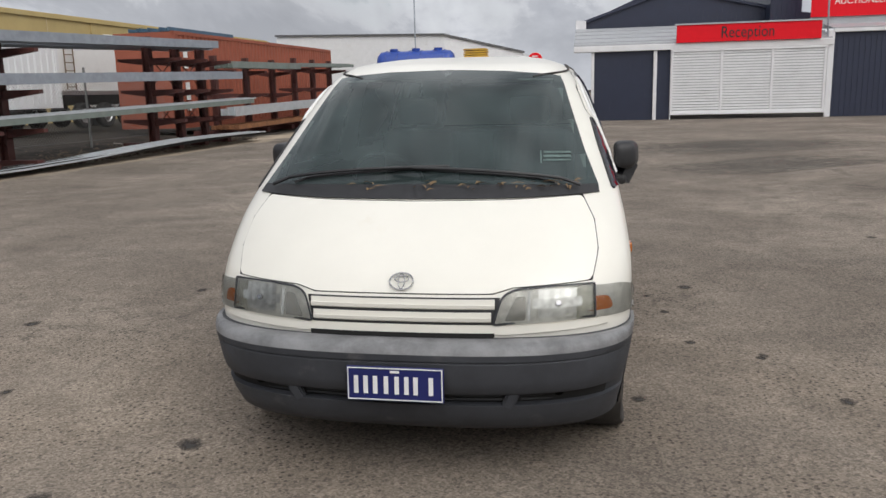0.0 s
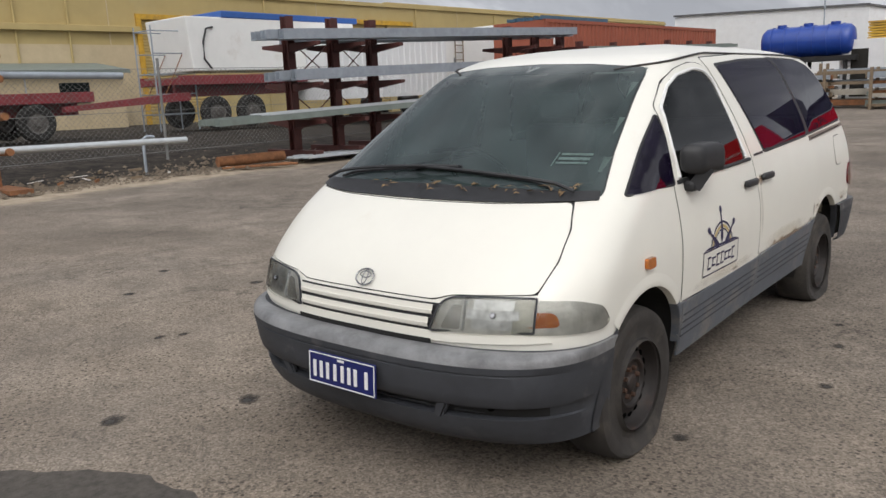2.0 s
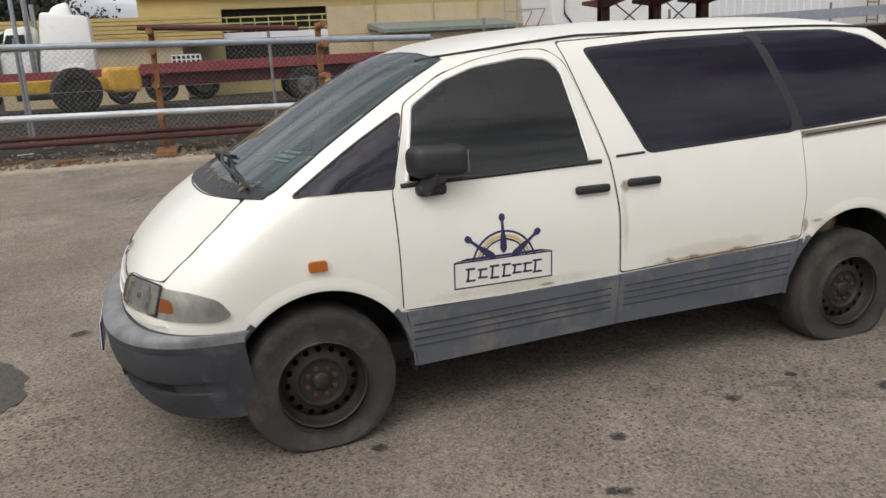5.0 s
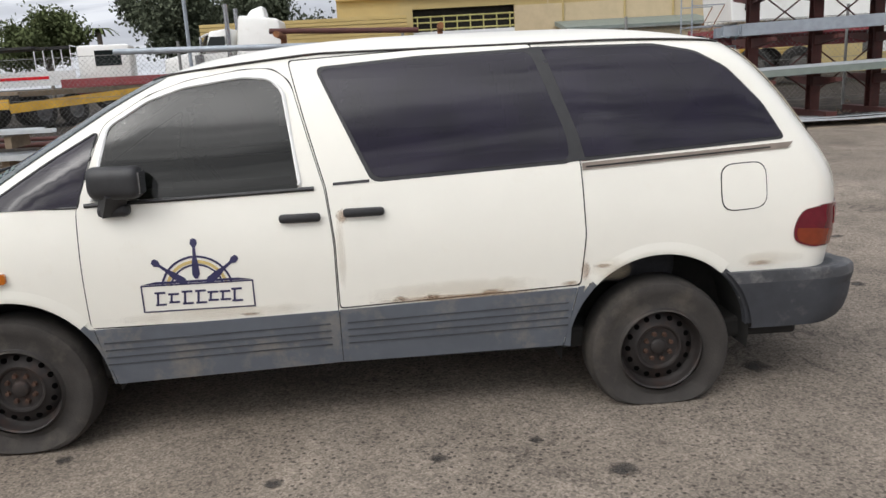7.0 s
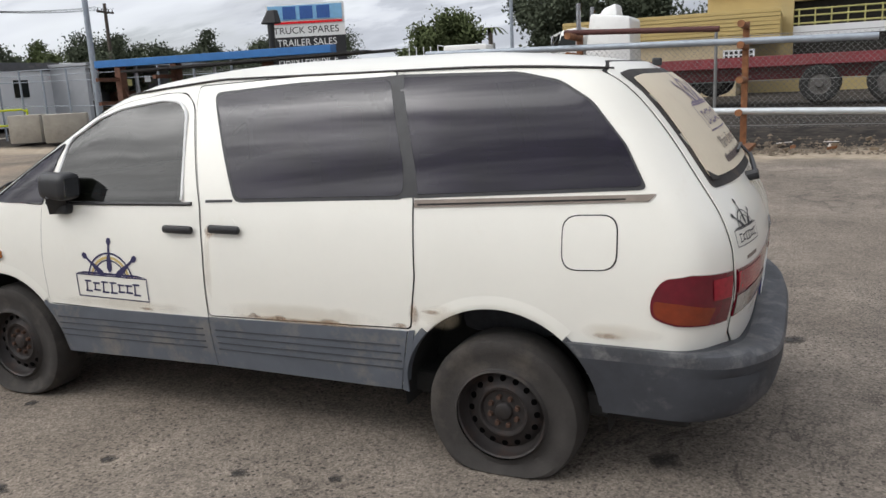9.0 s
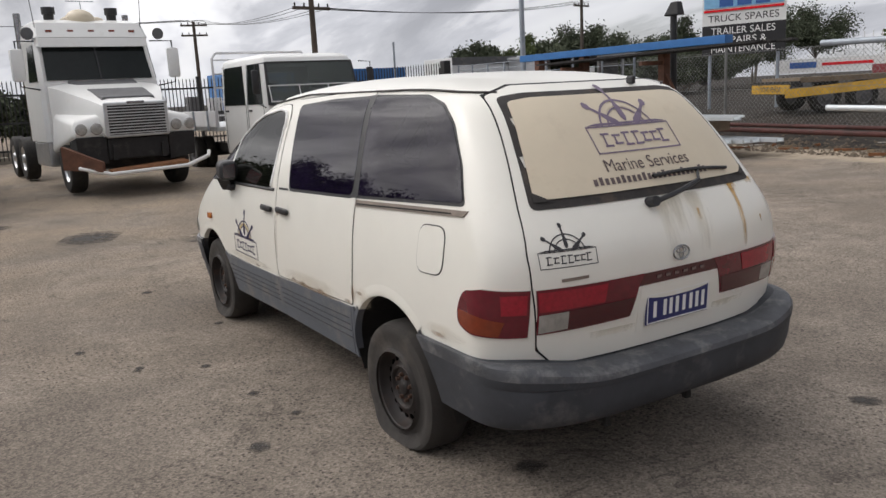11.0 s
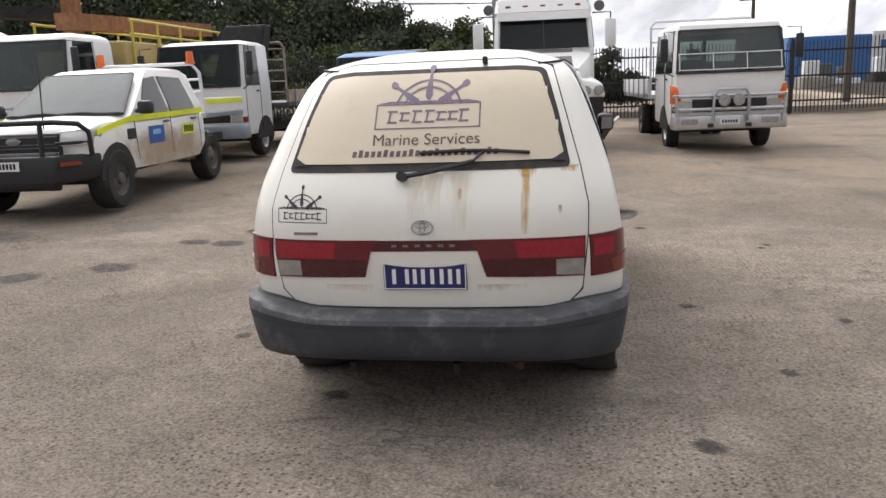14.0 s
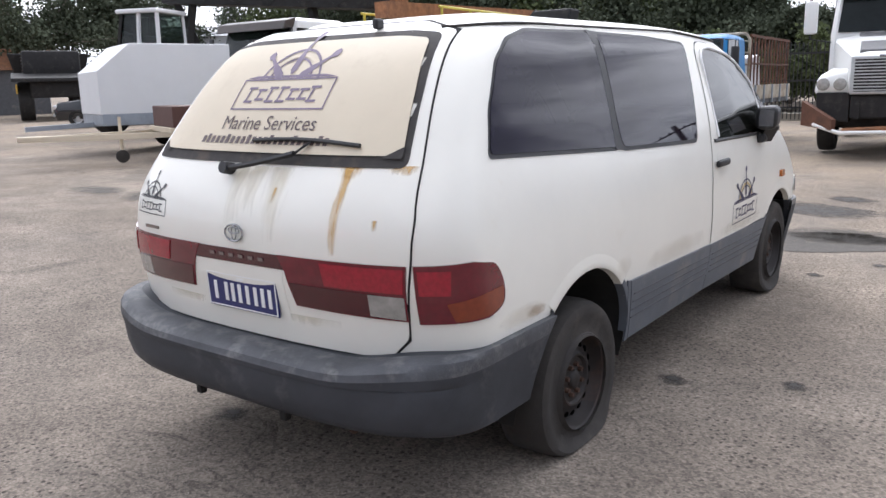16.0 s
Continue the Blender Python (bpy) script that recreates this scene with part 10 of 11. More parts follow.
# ---- the gate end ----
def steel_fence():
    th = tagged(thing("steel_fence", "tall black steel picket fence along the yard's end", "fence"))
    Y = -21.0
    pk = box(B(), -0.014, 0.014, -0.014, 0.014, 0.0, 2.35)
    me = bpy.data.meshes.new("picket")
    hexa(pk, [(-0.02, -0.014, 2.35), (0.02, -0.014, 2.35), (0.02, 0.014, 2.35), (-0.02, 0.014, 2.35)], [(-0.003, -0.003, 2.44), (0.003, -0.003, 2.44), (0.003, 0.003, 2.44), (-0.003, 0.003, 2.44)])
    pk.to_mesh(me)
    pk.free()
    me.materials.append(M["black_steel"])
    x = -15.9
    n = 0
    while x < 18.0 and n < 290:
        ob = new("picket", me)
        ob.parent, ob.location = th, (x, Y, gz(x, Y) + 0.06)
        x += 0.125
        n += 1
    g = gz(0, Y)
    for z in (0.35, 1.2, 2.05):
        part("rail", box(B(), -16.0, 20.5, Y - 0.03, Y + 0.03, g + z - 0.03, g + z + 0.03), M["black_steel"], th)
    for k in range(11):
        part("post", box(B(), -16.05 + 3.4 * k, -15.95 + 3.4 * k, Y - 0.06, Y + 0.06, g - 0.1, g + 2.45), M["black_steel"], th, "black square post")
    gp = thing("gate_post", "heavy black gate post", "post", at_ground(-15.95, -20.6))
    part("post", box(B(), -0.16, 0.16, -0.16, 0.16, -0.1, 2.55, 0.02), M["black_steel"], gp)
    yr = thing("safety_rail", "yellow tubular safety rail by the gate", "rail", at_ground(-15.2, -18.6))
    bm = B()
    for z in (0.55, 1.05):
        sweep(bm, [(0.75, 0, z), (-0.55, 0, z), (-0.75, 0, z - 0.08)], 0.035, 8)
    for x in (-0.75, 0.75):
        rod(bm, (x, 0, -0.05), (x, 0, 1.06), 0.035, 8)
    part("tube", bm, M["hi_vis"], yr, "yellow tube rail", smooth=40)
    for x, y, w_, yaw_ in ((-15.25, -17.75, 0.5, -62), (-15.3, -16.15, 0.64, -48)):
        cb = thing("concrete_block", "weathered concrete barrier block", "block", at_ground(x, y, yaw_), group="blocks by the gate")
        part("block", box(B(), -w_, w_, -0.45, 0.45, -0.02, 0.88, 0.03), M["concrete"], cb, smooth=30)
    kerb = box(B(), -40, 30, -21.6, -21.3, g - 0.1, g + 0.16, 0.02)
    tagged(part("kerb", kerb, M["concrete"]), "pale concrete kerb below the fence", "kerb", kind="structure")


steel_fence()


def gate_end():
    # blue beam rack
    th = thing("beam_rack", "rusty rack with a long blue beam on top", "rack")
    for y in (-12.4, -10.4, -7.4):
        g = gz(-14, y)
        part("post", box(B(), -14.12, -13.88, y - 0.1, y + 0.1, g - 0.05, 2.50), M["rack_rust"], th, "rusty steel post")
        for z in (0.8, 1.45, 2.1):
            part("arm", box(B(), -14.0, -13.1, y - 0.05, y + 0.05, z, z + 0.1), M["rack_rust"], th)
        part("brace", bar(B(), (-14, y, 2.0), (-14, y + 1.0, 0.4), 0.05, 0.05), M["rack_rust"], th)
    part("blue_beam", box(B(), -14.15, -13.85, -13.2, -5.4, 2.50, 2.70, 0.01), M["beam_blue"], th, "long blue painted beam")
    lengths("dark_lengths", "dark steel lengths under the blue beam", M["chassis"], -14.2, -13.3, -11.5, -3.8, 2.30, 2.42, 0.06, 5, 21, "steel at the gate end")
    lengths("sheet_stack", "bright zinc sheets stacked on bearers", M["galv_light"], -12.6, -11.4, -11.3, -3.6, 0.85, 0.78, 0.07, 4, 22, "steel at the gate end")
    lengths("sheet_stack", "lower stack of bright zinc sheets", M["galv_light"], -12.3, -11.1, -10.8, -3.0, 0.38, 0.32, 0.09, 4, 23, "steel at the gate end")
    for k in range(4):
        y = -10.2 + 2.0 * k
        b = thing("bearer", "timber bearer under the sheets", "bearer", at_ground(-11.8, y), group="bearers")
        part("timber", box(B(), -0.55, 0.55, -0.07, 0.07, 0, 0.30), M["wood"], b)
        part("upper_timber", box(B(), -0.6, 0.3, -0.06, 0.06, 0.44, 0.76 - gz(-11.8, y)), M["wood"], b)
    # billboard
    bb = thing("billboard", "tall two-part billboard reading truck spares and trailer sales", "billboard", pose(-24.1, -12.34, 0.34) @ Matrix.Scale(0.80, 4))
    rot = Matrix.Rotation(radians(90 + 18), 4, "Z")
    def bpart(name, x0, x1, z0, z1, y0, m_, label=""):
        bm = box(B(), x0, x1, y0 - 0.05, y0, z0, z1)
        bmesh.ops.transform(bm, matrix=rot, verts=bm.verts)
        return part(name, bm, m_, bb, label)
    wp = bpart("upper_panel", -1.95, 1.95, 4.15, 5.75, 0, M["white"], "white panel with blue shapes")
    bp = bpart("lower_panel", -1.95, 1.95, 2.75, 4.15, 0, M["sign_black"], "black panel")
    bpart("blue_flash", -1.85, 1.85, 4.95, 5.65, -0.05, M["sign_sky"])
    for k in range(3):
        bpart("blue_block", -1.1 + 0.85 * k, -0.45 + 0.85 * k, 5.0, 5.6, -0.065, M["sign_blue"])
    bpart("red_strip", -1.85, 1.85, 4.78, 4.88, -0.05, M["sign_red"])
    for text, z, wd, m_ in (("TRUCK SPARES", 4.45, 3.3, "sign_black"), ("TRAILER SALES", 3.86, 3.0, "white"), ("REPAIRS &", 3.42, 2.2, "white"), ("MAINTENANCE", 3.0, 3.0, "white")):
        words(text, 0.46, wd, M[m_], bb, rot @ Matrix.Translation((0, -0.058, z)))
    for x in (-1.6, 1.6):
        bm = rod(B(), (x, 0.08, -0.6), (x, 0.08, 5.6), 0.08, 10)
        bmesh.ops.transform(bm, matrix=rot, verts=bm.verts)
        part("leg", bm, M["galv"], bb, "steel leg")
    # trailer rear with a sign
    lv = thing("rear_trailer", "dark trailer rear with a yellow warning board", "trailer", at_ground(-20.3, -8.3, 60))
    part("tail", box(B(), -1.3, 1.3, -0.2, 0.1, 0.6, 1.0), M["chassis"], lv, "dark tail beam")
    bd = part("warning_board", box(B(), -1.25, 1.25, -0.24, -0.2, 0.62, 0.90), M["yellow_plant"], lv, "yellow warning board")
    words("LONG VEHICLE", 0.22, 1.3, M["sign_black"], bd, Matrix.Translation((0.1, -0.245, 0.76)))
    part("trailer_deck", box(B(), -1.25, 1.25, 0.1, 6.0, 0.95, 1.1), M["wood"], lv, "timber deck")
    for s in (-1, 1):
        for y in (1.0, 2.2):
            road_wheel(lv, s * 1.15, y, 0.48, 0.28, M["grey_paint"])
    # pump head on a pole
    ph = thing("vent_stack", "black hooded vent on a pole over the rack", "vent", at_ground(-14.6, -7.6))
    part("flue", rod(B(), (0, 0, 0), (0, 0, 3.2), 0.09, 10), M["black_steel"], ph)
    part("hood", hexa(B(), [(-0.14, -0.24, 3.1), (0.14, -0.24, 3.1), (0.14, 0.26, 3.1), (-0.14, 0.26, 3.1)], [(-0.10, -0.02, 3.45), (0.10, -0.02, 3.45), (0.10, 0.20, 3.45), (-0.10, 0.20, 3.45)], 0.03), M["black_steel"], ph, "black hood")
    # grey hut and wire panels beyond the gate
    gh = thing("site_container", "pale grey site container behind wire panels", "container", at_ground(-21.5, -25.0))
    part("shell", box(B(), -3.0, 3.0, -1.2, 1.2, 0.1, 2.7, 0.02), M["box_grey"], gh, "pale grey walls")
    part("dark_strip", box(B(), -0.8, 3.0, 1.18, 1.24, 2.35, 2.7), M["grey_paint"], gh)
    part("window", box(B(), 0.9, 1.6, 1.2, 1.23, 1.3, 2.0), M["truck_glass"], gh, "dark window")
    lb = thing("storage_bay", "dark open-fronted storage bay behind the wire", "shed", at_ground(-24.0, -22.0))
    part("back_wall", box(B(), -6.5, 2.2, -3.2, -3.0, 0, 2.5), M["grey_paint"], lb, "dark back wall")
    part("side_wall", box(B(), 2.0, 2.2, -3.0, 0.2, 0, 2.5), M["grey_tin"], lb, "grey side wall")
    part("bay_roof", box(B(), -6.6, 2.3, -3.3, 0.4, 2.5, 2.62), M["grey_tin"], lb, "grey flat roof")
    for x in (-6.4, -3.6, -0.8):
        part("bay_post", box(B(), x - 0.06, x + 0.06, 0.05, 0.17, 0, 2.5), M["grey_tin"], lb)
    for x, z, m_ in ((-1.4, 1.9, "white"), (-0.2, 1.75, "pale_rail")):
        part("notice", box(B(), x - 0.18, x + 0.18, 0.18, 0.2, z - 0.14, z + 0.14), M[m_], lb, "small notice")
    for k in range(5):
        part("stored_crate", box(B(), -6.0 + 1.5 * k, -5.0 + 1.5 * k, -2.8, -1.6, 0, 0.7 + 0.35 * (k % 3), 0.03), M[("wood", "grey_paint", "rack_rust")[k % 3]], lb, "dark stored crate")
    gp = thing("light_pole", "galvanised light pole near the gate", "pole", at_ground(-14.9, -14.3))
    part("pole", rod(B(), (0, 0, -0.2), (0, 0, 9.0), 0.10, 12, 0.07), M["galv"], gp, smooth=40)
    for x0, y0, x1, y1 in ((-16.4, -20.3, -15.1, -14.6), (-15.1, -14.6, -14.6, -9.0)):
        wf = thing("mesh_fence", "galvanised wire panel fence with barbed strands", "fence", group="wire panels")
        d = math.hypot(x1 - x0, y1 - y0)
        bm = B()
        n = 4
        for i in range(n + 1):
            x, y = x0 + (x1 - x0) * i / n, y0 + (y1 - y0) * i / n
            rod(bm, (x, y, gz(x, y) - 0.1), (x, y, gz(x, y) + 2.3), 0.035, 8)
        for z in (0.1, 1.1, 1.9, 2.1, 2.28):
            rod(bm, (x0, y0, gz(x0, y0) + z), (x1, y1, gz(x1, y1) + z), 0.012, 5)
        part("frame", bm, M["galv"], wf, "steel posts and strands")
    # far street: blue shed, low things, poles and wires
    bs = thing("blue_shed", "long blue shed beyond the street", "building", pose(-33.0, -62.0, 0.3))
    part("blue_wall", box(B(), -6.0, 12.0, -6, 0, 0, 4.0), M["beam_blue"], bs, "blue ribbed wall")
    bm = B()
    for i in range(60):
        box(bm, -6.0 + 0.3 * i, -5.88 + 0.3 * i, 0, 0.04, 0, 4.0)
    part("blue_ribs", bm, M["beam_blue"], bs)
    part("white_bay", box(B(), 2.0, 5.5, 0, 0.3, 0, 4.2), M["white_tin"], bs, "white bay with a sign")
    part("sign_arc", box(B(), 2.6, 4.9, 0.3, 0.34, 2.9, 3.5), M["sign_blue"], bs)
    part("roof_sign", box(B(), 0.7, 1.9, -0.5, 0.2, 4.0, 5.2), M["sign_red"], bs, "red and white roof sign")
    part("roof_sign_white", box(B(), 1.9, 2.4, -0.5, 0.2, 4.0, 5.1), M["white"], bs)
    rnd = random.Random(4)
    for k in range(16):
        cx = thing("parked_machine", "small pale machine standing in the far lot", "machine", pose(-12 - 2.0 * k + rnd.uniform(-0.5, 0.5), -50 + rnd.uniform(-3, 3), gz(0, -50)), group="machines in the far lot")
        hh = rnd.uniform(0.8, 1.6)
        part("machine_body", box(B(), -0.8, 0.8, -0.8, 0.8, 0.0, hh * 0.6, 0.08), M[rnd.choice(["grey_paint", "white_tin", "concrete", "yellow_plant", "chassis"])], cx)
        part("machine_top", box(B(), -0.4, 0.5, -0.6, 0.5, hh * 0.6, hh * 1.3, 0.06), M[rnd.choice(["grey_paint", "white_tin", "truck_glass"])], cx)
    for x, y, hh, yaw in ((-13.6, -28.0, 6.2 + 2.3, 8), (-16.6, -56.0, 8.0, -8), (-44.0, -42.0, 8.6, 10), (20.0, -40.0, 9.0, 0)):
        pp = thing("power_pole", "timber power pole with a crossarm and insulators", "power pole", at_ground(x, y, yaw), group="power poles")
        hh -= gz(x, y)
        if x == -13.6:
            hh = 6.15
        part("pole", rod(B(), (0, 0, -0.2), (0, 0, hh), 0.17, 12, 0.12), M["pole_wood"], pp, smooth=40)
        for z in (hh - 0.35, hh - 1.1) if x == -16.6 else (hh - 0.7,):
            part("crossarm", box(B(), -1.0, 1.0, -0.06, 0.06, z, z + 0.14), M["pole_wood"], pp)
            for q in (-0.9, -0.4, 0.4, 0.9):
                part("insulator", rod(B(), (q, 0, z + 0.14), (q, 0, z + 0.30), 0.04, 8), M["chassis"], pp)
    # cables
    def cable(a, b, sag, n=16, r=0.012):
        a, b = Vector(a), Vector(b)
        bm = sweep(B(), [a.lerp(b, i / n) - Vector((0, 0, sag * 4 * (i / n) * (1 - i / n))) for i in range(n + 1)], r, 5)
        c = thing("overhead_cable", "thin black overhead cable", "cable", group="overhead cables")
        part("strand", bm, M["chassis"], c)
    for q in (-0.9, -0.4, 0.4, 0.9):
        cable((-13.6 + q, -28.0, 5.85), (-44.0 + q, -42.0, 8.3), 0.5, r=0.014)
        cable((-13.6 + q, -28.0, 5.85), (-16.6 + q, -56.0, 8.1), 0.5, r=0.014)
        cable((-16.6 + q, -56.0, 8.1), (20.0 + q, -60.0, 9.2), 0.8, r=0.016)
    for k, (x, y, hh) in enumerate(((-17.3, -27, 3.7), (-10.8, 60, 9.5), (-17.5, -1.8, 5.5))):
        sp = thing("thin_pole", "thin steel pole against the sky", "pole", at_ground(x, y), group="thin poles")
        part("pole", rod(B(), (0, 0, -0.1), (0, 0, hh), 0.05, 8), M["galv"], sp)
    # machinery behind the trailer
    ld = thing("wheel_loader", "dark loader with a glazed white-framed cab behind the trailers", "loader", at_ground(18.2, -8.0, 20))
    part("loader_body", box(B(), -1.2, 1.2, -3.0, 1.2, 0.6, 1.8, 0.1), M["chassis"], ld, "dark body", smooth=40)
    cbn = part("loader_cab", hexa(B(), [(-0.62, -0.8, 1.8), (0.72, -0.8, 1.8), (0.80, 0.6, 1.8), (-0.62, 0.6, 1.8)], [(-0.58, -0.75, 3.35), (0.5, -0.75, 3.35), (0.52, 0.5, 3.35), (-0.58, 0.5, 3.35)], 0.05), M["screen_glass"], ld, "glazed cab")
    for p0, p1, m_ in (((-0.64, 0.62, 1.8), (-0.60, 0.52, 3.36), "white_tin"), ((0.02, 0.64, 1.8), (-0.02, 0.53, 3.36), "white_tin"), ((-0.64, -0.8, 1.8), (-0.60, -0.76, 3.36), "white_tin"), ((0.80, 0.62, 1.8), (0.53, 0.52, 3.36), "chassis"), ((0.73, -0.8, 1.8), (0.5, -0.76, 3.36), "chassis")):
        part("cab_post", bar(B(), p0, p1, 0.10, 0.08), M[m_], cbn, "cab post")
    part("door_sill", box(B(), -0.66, 0.06, 0.58, 0.66, 1.78, 2.12, 0.02), M["white_tin"], cbn, "white door foot")
    part("operator_seat", box(B(), -0.25, 0.3, -0.45, 0.0, 1.85, 2.75, 0.08), M["seat"], cbn, "dark seat", smooth=40)
    part("cab_roof", box(B(), -0.70, 0.66, -0.86, 0.66, 3.34, 3.46, 0.04), M["white_tin"], ld, "pale roof", smooth=40)
    for s in (-1, 1):
        for y in (-2.2, 0.7):
            road_wheel(ld, s * 1.35, y, 0.72, 0.5, M["grey_paint"])
    bm = B()
    for z in (2.05, 2.4):
        rod(bm, (-1.25, 0.9, z), (-2.4, 0.6, z), 0.025, 6)
    for k in range(4):
        rod(bm, (-1.25 - 0.38 * k, 0.9 - 0.1 * k, 1.7), (-1.25 - 0.38 * k, 0.9 - 0.1 * k, 2.4), 0.025, 6)
    part("walkway_rail", bm, M["black_steel"], ld, "black walkway rail")
    cv = thing("conveyor_frame", "dark steel conveyor frame standing over the trucks", "conveyor", at_ground(17.5, -9.5, 30))
    part("belt_beam", bar(B(), (-6, 0, 3.45), (1.2, 0, 3.85), 0.7, 0.30), M["chassis"], cv, "dark belt beam")
    for p0, p1 in (((-0.6, -0.5, 0), (0.9, 0, 3.75)), ((0.9, 0.4, 0), (0.4, 0, 3.7)), ((-4, -0.6, 0), (-3.2, 0, 3.5)), ((-4, 0.6, 0), (-3.2, 0, 3.5))):
        part("strut", bar(B(), p0, p1, 0.20, 0.20), M["chassis"], cv, "dark diagonal strut")
    bm = B()
    for k in range(7):
        bar(bm, (-6 + k, 0.36, 3.35 + 0.055 * k), (-5.5 + k, 0.36, 3.75 + 0.055 * k), 0.05, 0.05)
        bar(bm, (-5.5 + k, 0.36, 3.75 + 0.055 * k), (-5 + k, 0.36, 3.40 + 0.055 * k), 0.05, 0.05)
    part("lattice", bm, M["chassis"], cv, "dark lattice side")
    dt = thing("quarry_truck", "large dark earthmoving truck with tall tyres standing in shade", "earthmover", at_ground(36.4, -15.2, 62))
    part("frame", box(B(), -1.0, 1.0, -5.0, 4.6, 1.0, 1.9, 0.1), M["chassis"], dt, "dark frame", smooth=40)
    part("hopper", hexa(B(), [(-1.5, -4.6, 1.9), (1.5, -4.6, 1.9), (1.5, 0.2, 1.9), (-1.5, 0.2, 1.9)], [(-1.8, -5.2, 3.3), (1.8, -5.2, 3.3), (1.8, 0.6, 3.1), (-1.8, 0.6, 3.1)], 0.06), M["chassis"], dt, "dark hopper")
    eng = part("engine_cover", box(B(), -1.2, 1.2, 1.0, 3.4, 1.9, 3.1, 0.12), M["chassis"], dt, "dark engine cover", smooth=40)
    for k in range(6):
        part("louvre", box(B(), 1.19, 1.24, 1.4, 3.0, 2.1 + 0.15 * k, 2.18 + 0.15 * k), M["brown_paint"], eng, "brown louvre slat")
    part("mud_guard", hexa(B(), [(-1.7, 3.2, 2.0), (1.7, 3.2, 2.0), (1.7, 5.0, 1.7), (-1.7, 5.0, 1.7)], [(-1.7, 3.2, 2.12), (1.7, 3.2, 2.12), (1.7, 5.0, 1.85), (-1.7, 5.0, 1.85)], 0.02), M["chassis"], dt)
    part("marker_board", box(B(), 1.5, 1.56, 4.0, 4.9, 1.2, 1.6), M["yellow_plant"], dt, "worn yellow board")
    part("hydraulic_hose", sweep(B(), [(1.05, 0.6, 2.2), (1.35, 0.8, 1.7), (1.4, 1.4, 1.3), (1.2, 2.2, 1.4)], 0.06, 8), M["rubber"], dt, "black hose", smooth=40)
    for s in (-1, 1):
        for y in (-3.6, -1.6, 3.6):
            road_wheel(dt, s * 1.5, y, 0.86, 0.62, M["grey_paint"])
    cr = thing("dark_car", "small black car parked beyond the trailers", "car", at_ground(24.2, -10.6, -32))
    bm = cab(B(), 1.72, [(0.25, 2.0, -2.0, 0.95), (0.6, 2.05, -2.05, 1.0), (0.85, 1.9, -1.95, 0.97), (0.95, 1.0, -1.5, 0.9), (1.35, 0.3, -1.0, 0.75), (1.42, 0.0, -0.7, 0.65)])
    bmesh.ops.bevel(bm, geom=bm.edges[:], offset=0.05, segments=2, affect="EDGES", clamp_overlap=True)
    part("car_body", bm, M["car_black"], cr, "glossy black car body", smooth=40)
    pane("windscreen", [(-0.66, 1.02, 0.97), (0.66, 1.02, 0.97), (0.55, 0.32, 1.36), (-0.55, 0.32, 1.36)][::-1], M["truck_glass"], cr, "dark windscreen", 0.02)
    part("grille", box(B(), -0.38, 0.38, 2.0, 2.08, 0.55, 0.72, 0.02), M["chrome"], cr, "bright grille")
    part("number_plate", box(B(), -0.18, 0.18, 2.05, 2.09, 0.36, 0.46), M["white"], cr, "pale number plate")
    for s in (-1, 1):
        part("headlight", box(B(), s * 0.45, s * 0.78, 1.86, 2.05, 0.60, 0.76, 0.03), M["lamp_glass"], cr, "headlight", smooth=40)
        for y in (1.3, -1.3):
            road_wheel(cr, s * 0.85, y, 0.31, 0.2, M["alloy"])
    fk = thing("steel_upright", "black steel upright at the yard's edge", "post", at_ground(12.6, 1.2))
    part("upright", box(B(), -0.12, 0.12, -0.18, 0.18, 0, 1.75, 0.01), M["chassis"], fk, "black steel upright")
    part("pallet", box(B(), -0.5, 0.9, -0.5, 0.5, 0.0, 0.12), M["wood"], fk, "timber pallet")
    ws = thing("pale_shed", "pale grey steel shed among the trees", "building", pose(45.0, -35.0, 0.2, 0, 0, 40))
    part("shed_wall", box(B(), -5, 5, -3, 3, 0, 5.2), M["white_tin"], ws, "pale steel wall")
    part("shed_roof", hexa(B(), [(-5.3, -3.3, 5.2), (5.3, -3.3, 5.2), (5.3, 3.3, 5.2), (-5.3, 3.3, 5.2)], [(-5.3, -0.1, 6.1), (5.3, -0.1, 6.1), (5.3, 0.1, 6.1), (-5.3, 0.1, 6.1)]), M["grey_tin"], ws, "grey pitched roof")
    sd = thing("rust_shed", "low dark shed with a rusty roof", "building", pose(52.0, -17.0, 0.1, 0, 0, 60))
    part("shed_wall", box(B(), -6, 6, -3, 3, 0, 3.0), M["grey_paint"], sd, "dark wall")
    part("shed_roof", hexa(B(), [(-6.4, -3.4, 3.0), (6.4, -3.4, 3.0), (6.4, 3.4, 3.0), (-6.4, 3.4, 3.0)], [(-6.4, -0.1, 4.4), (6.4, -0.1, 4.4), (6.4, 0.1, 4.4), (-6.4, 0.1, 4.4)]), M["rustbar"], sd, "rusty pitched roof")


gate_end()
settle(SOUTH)

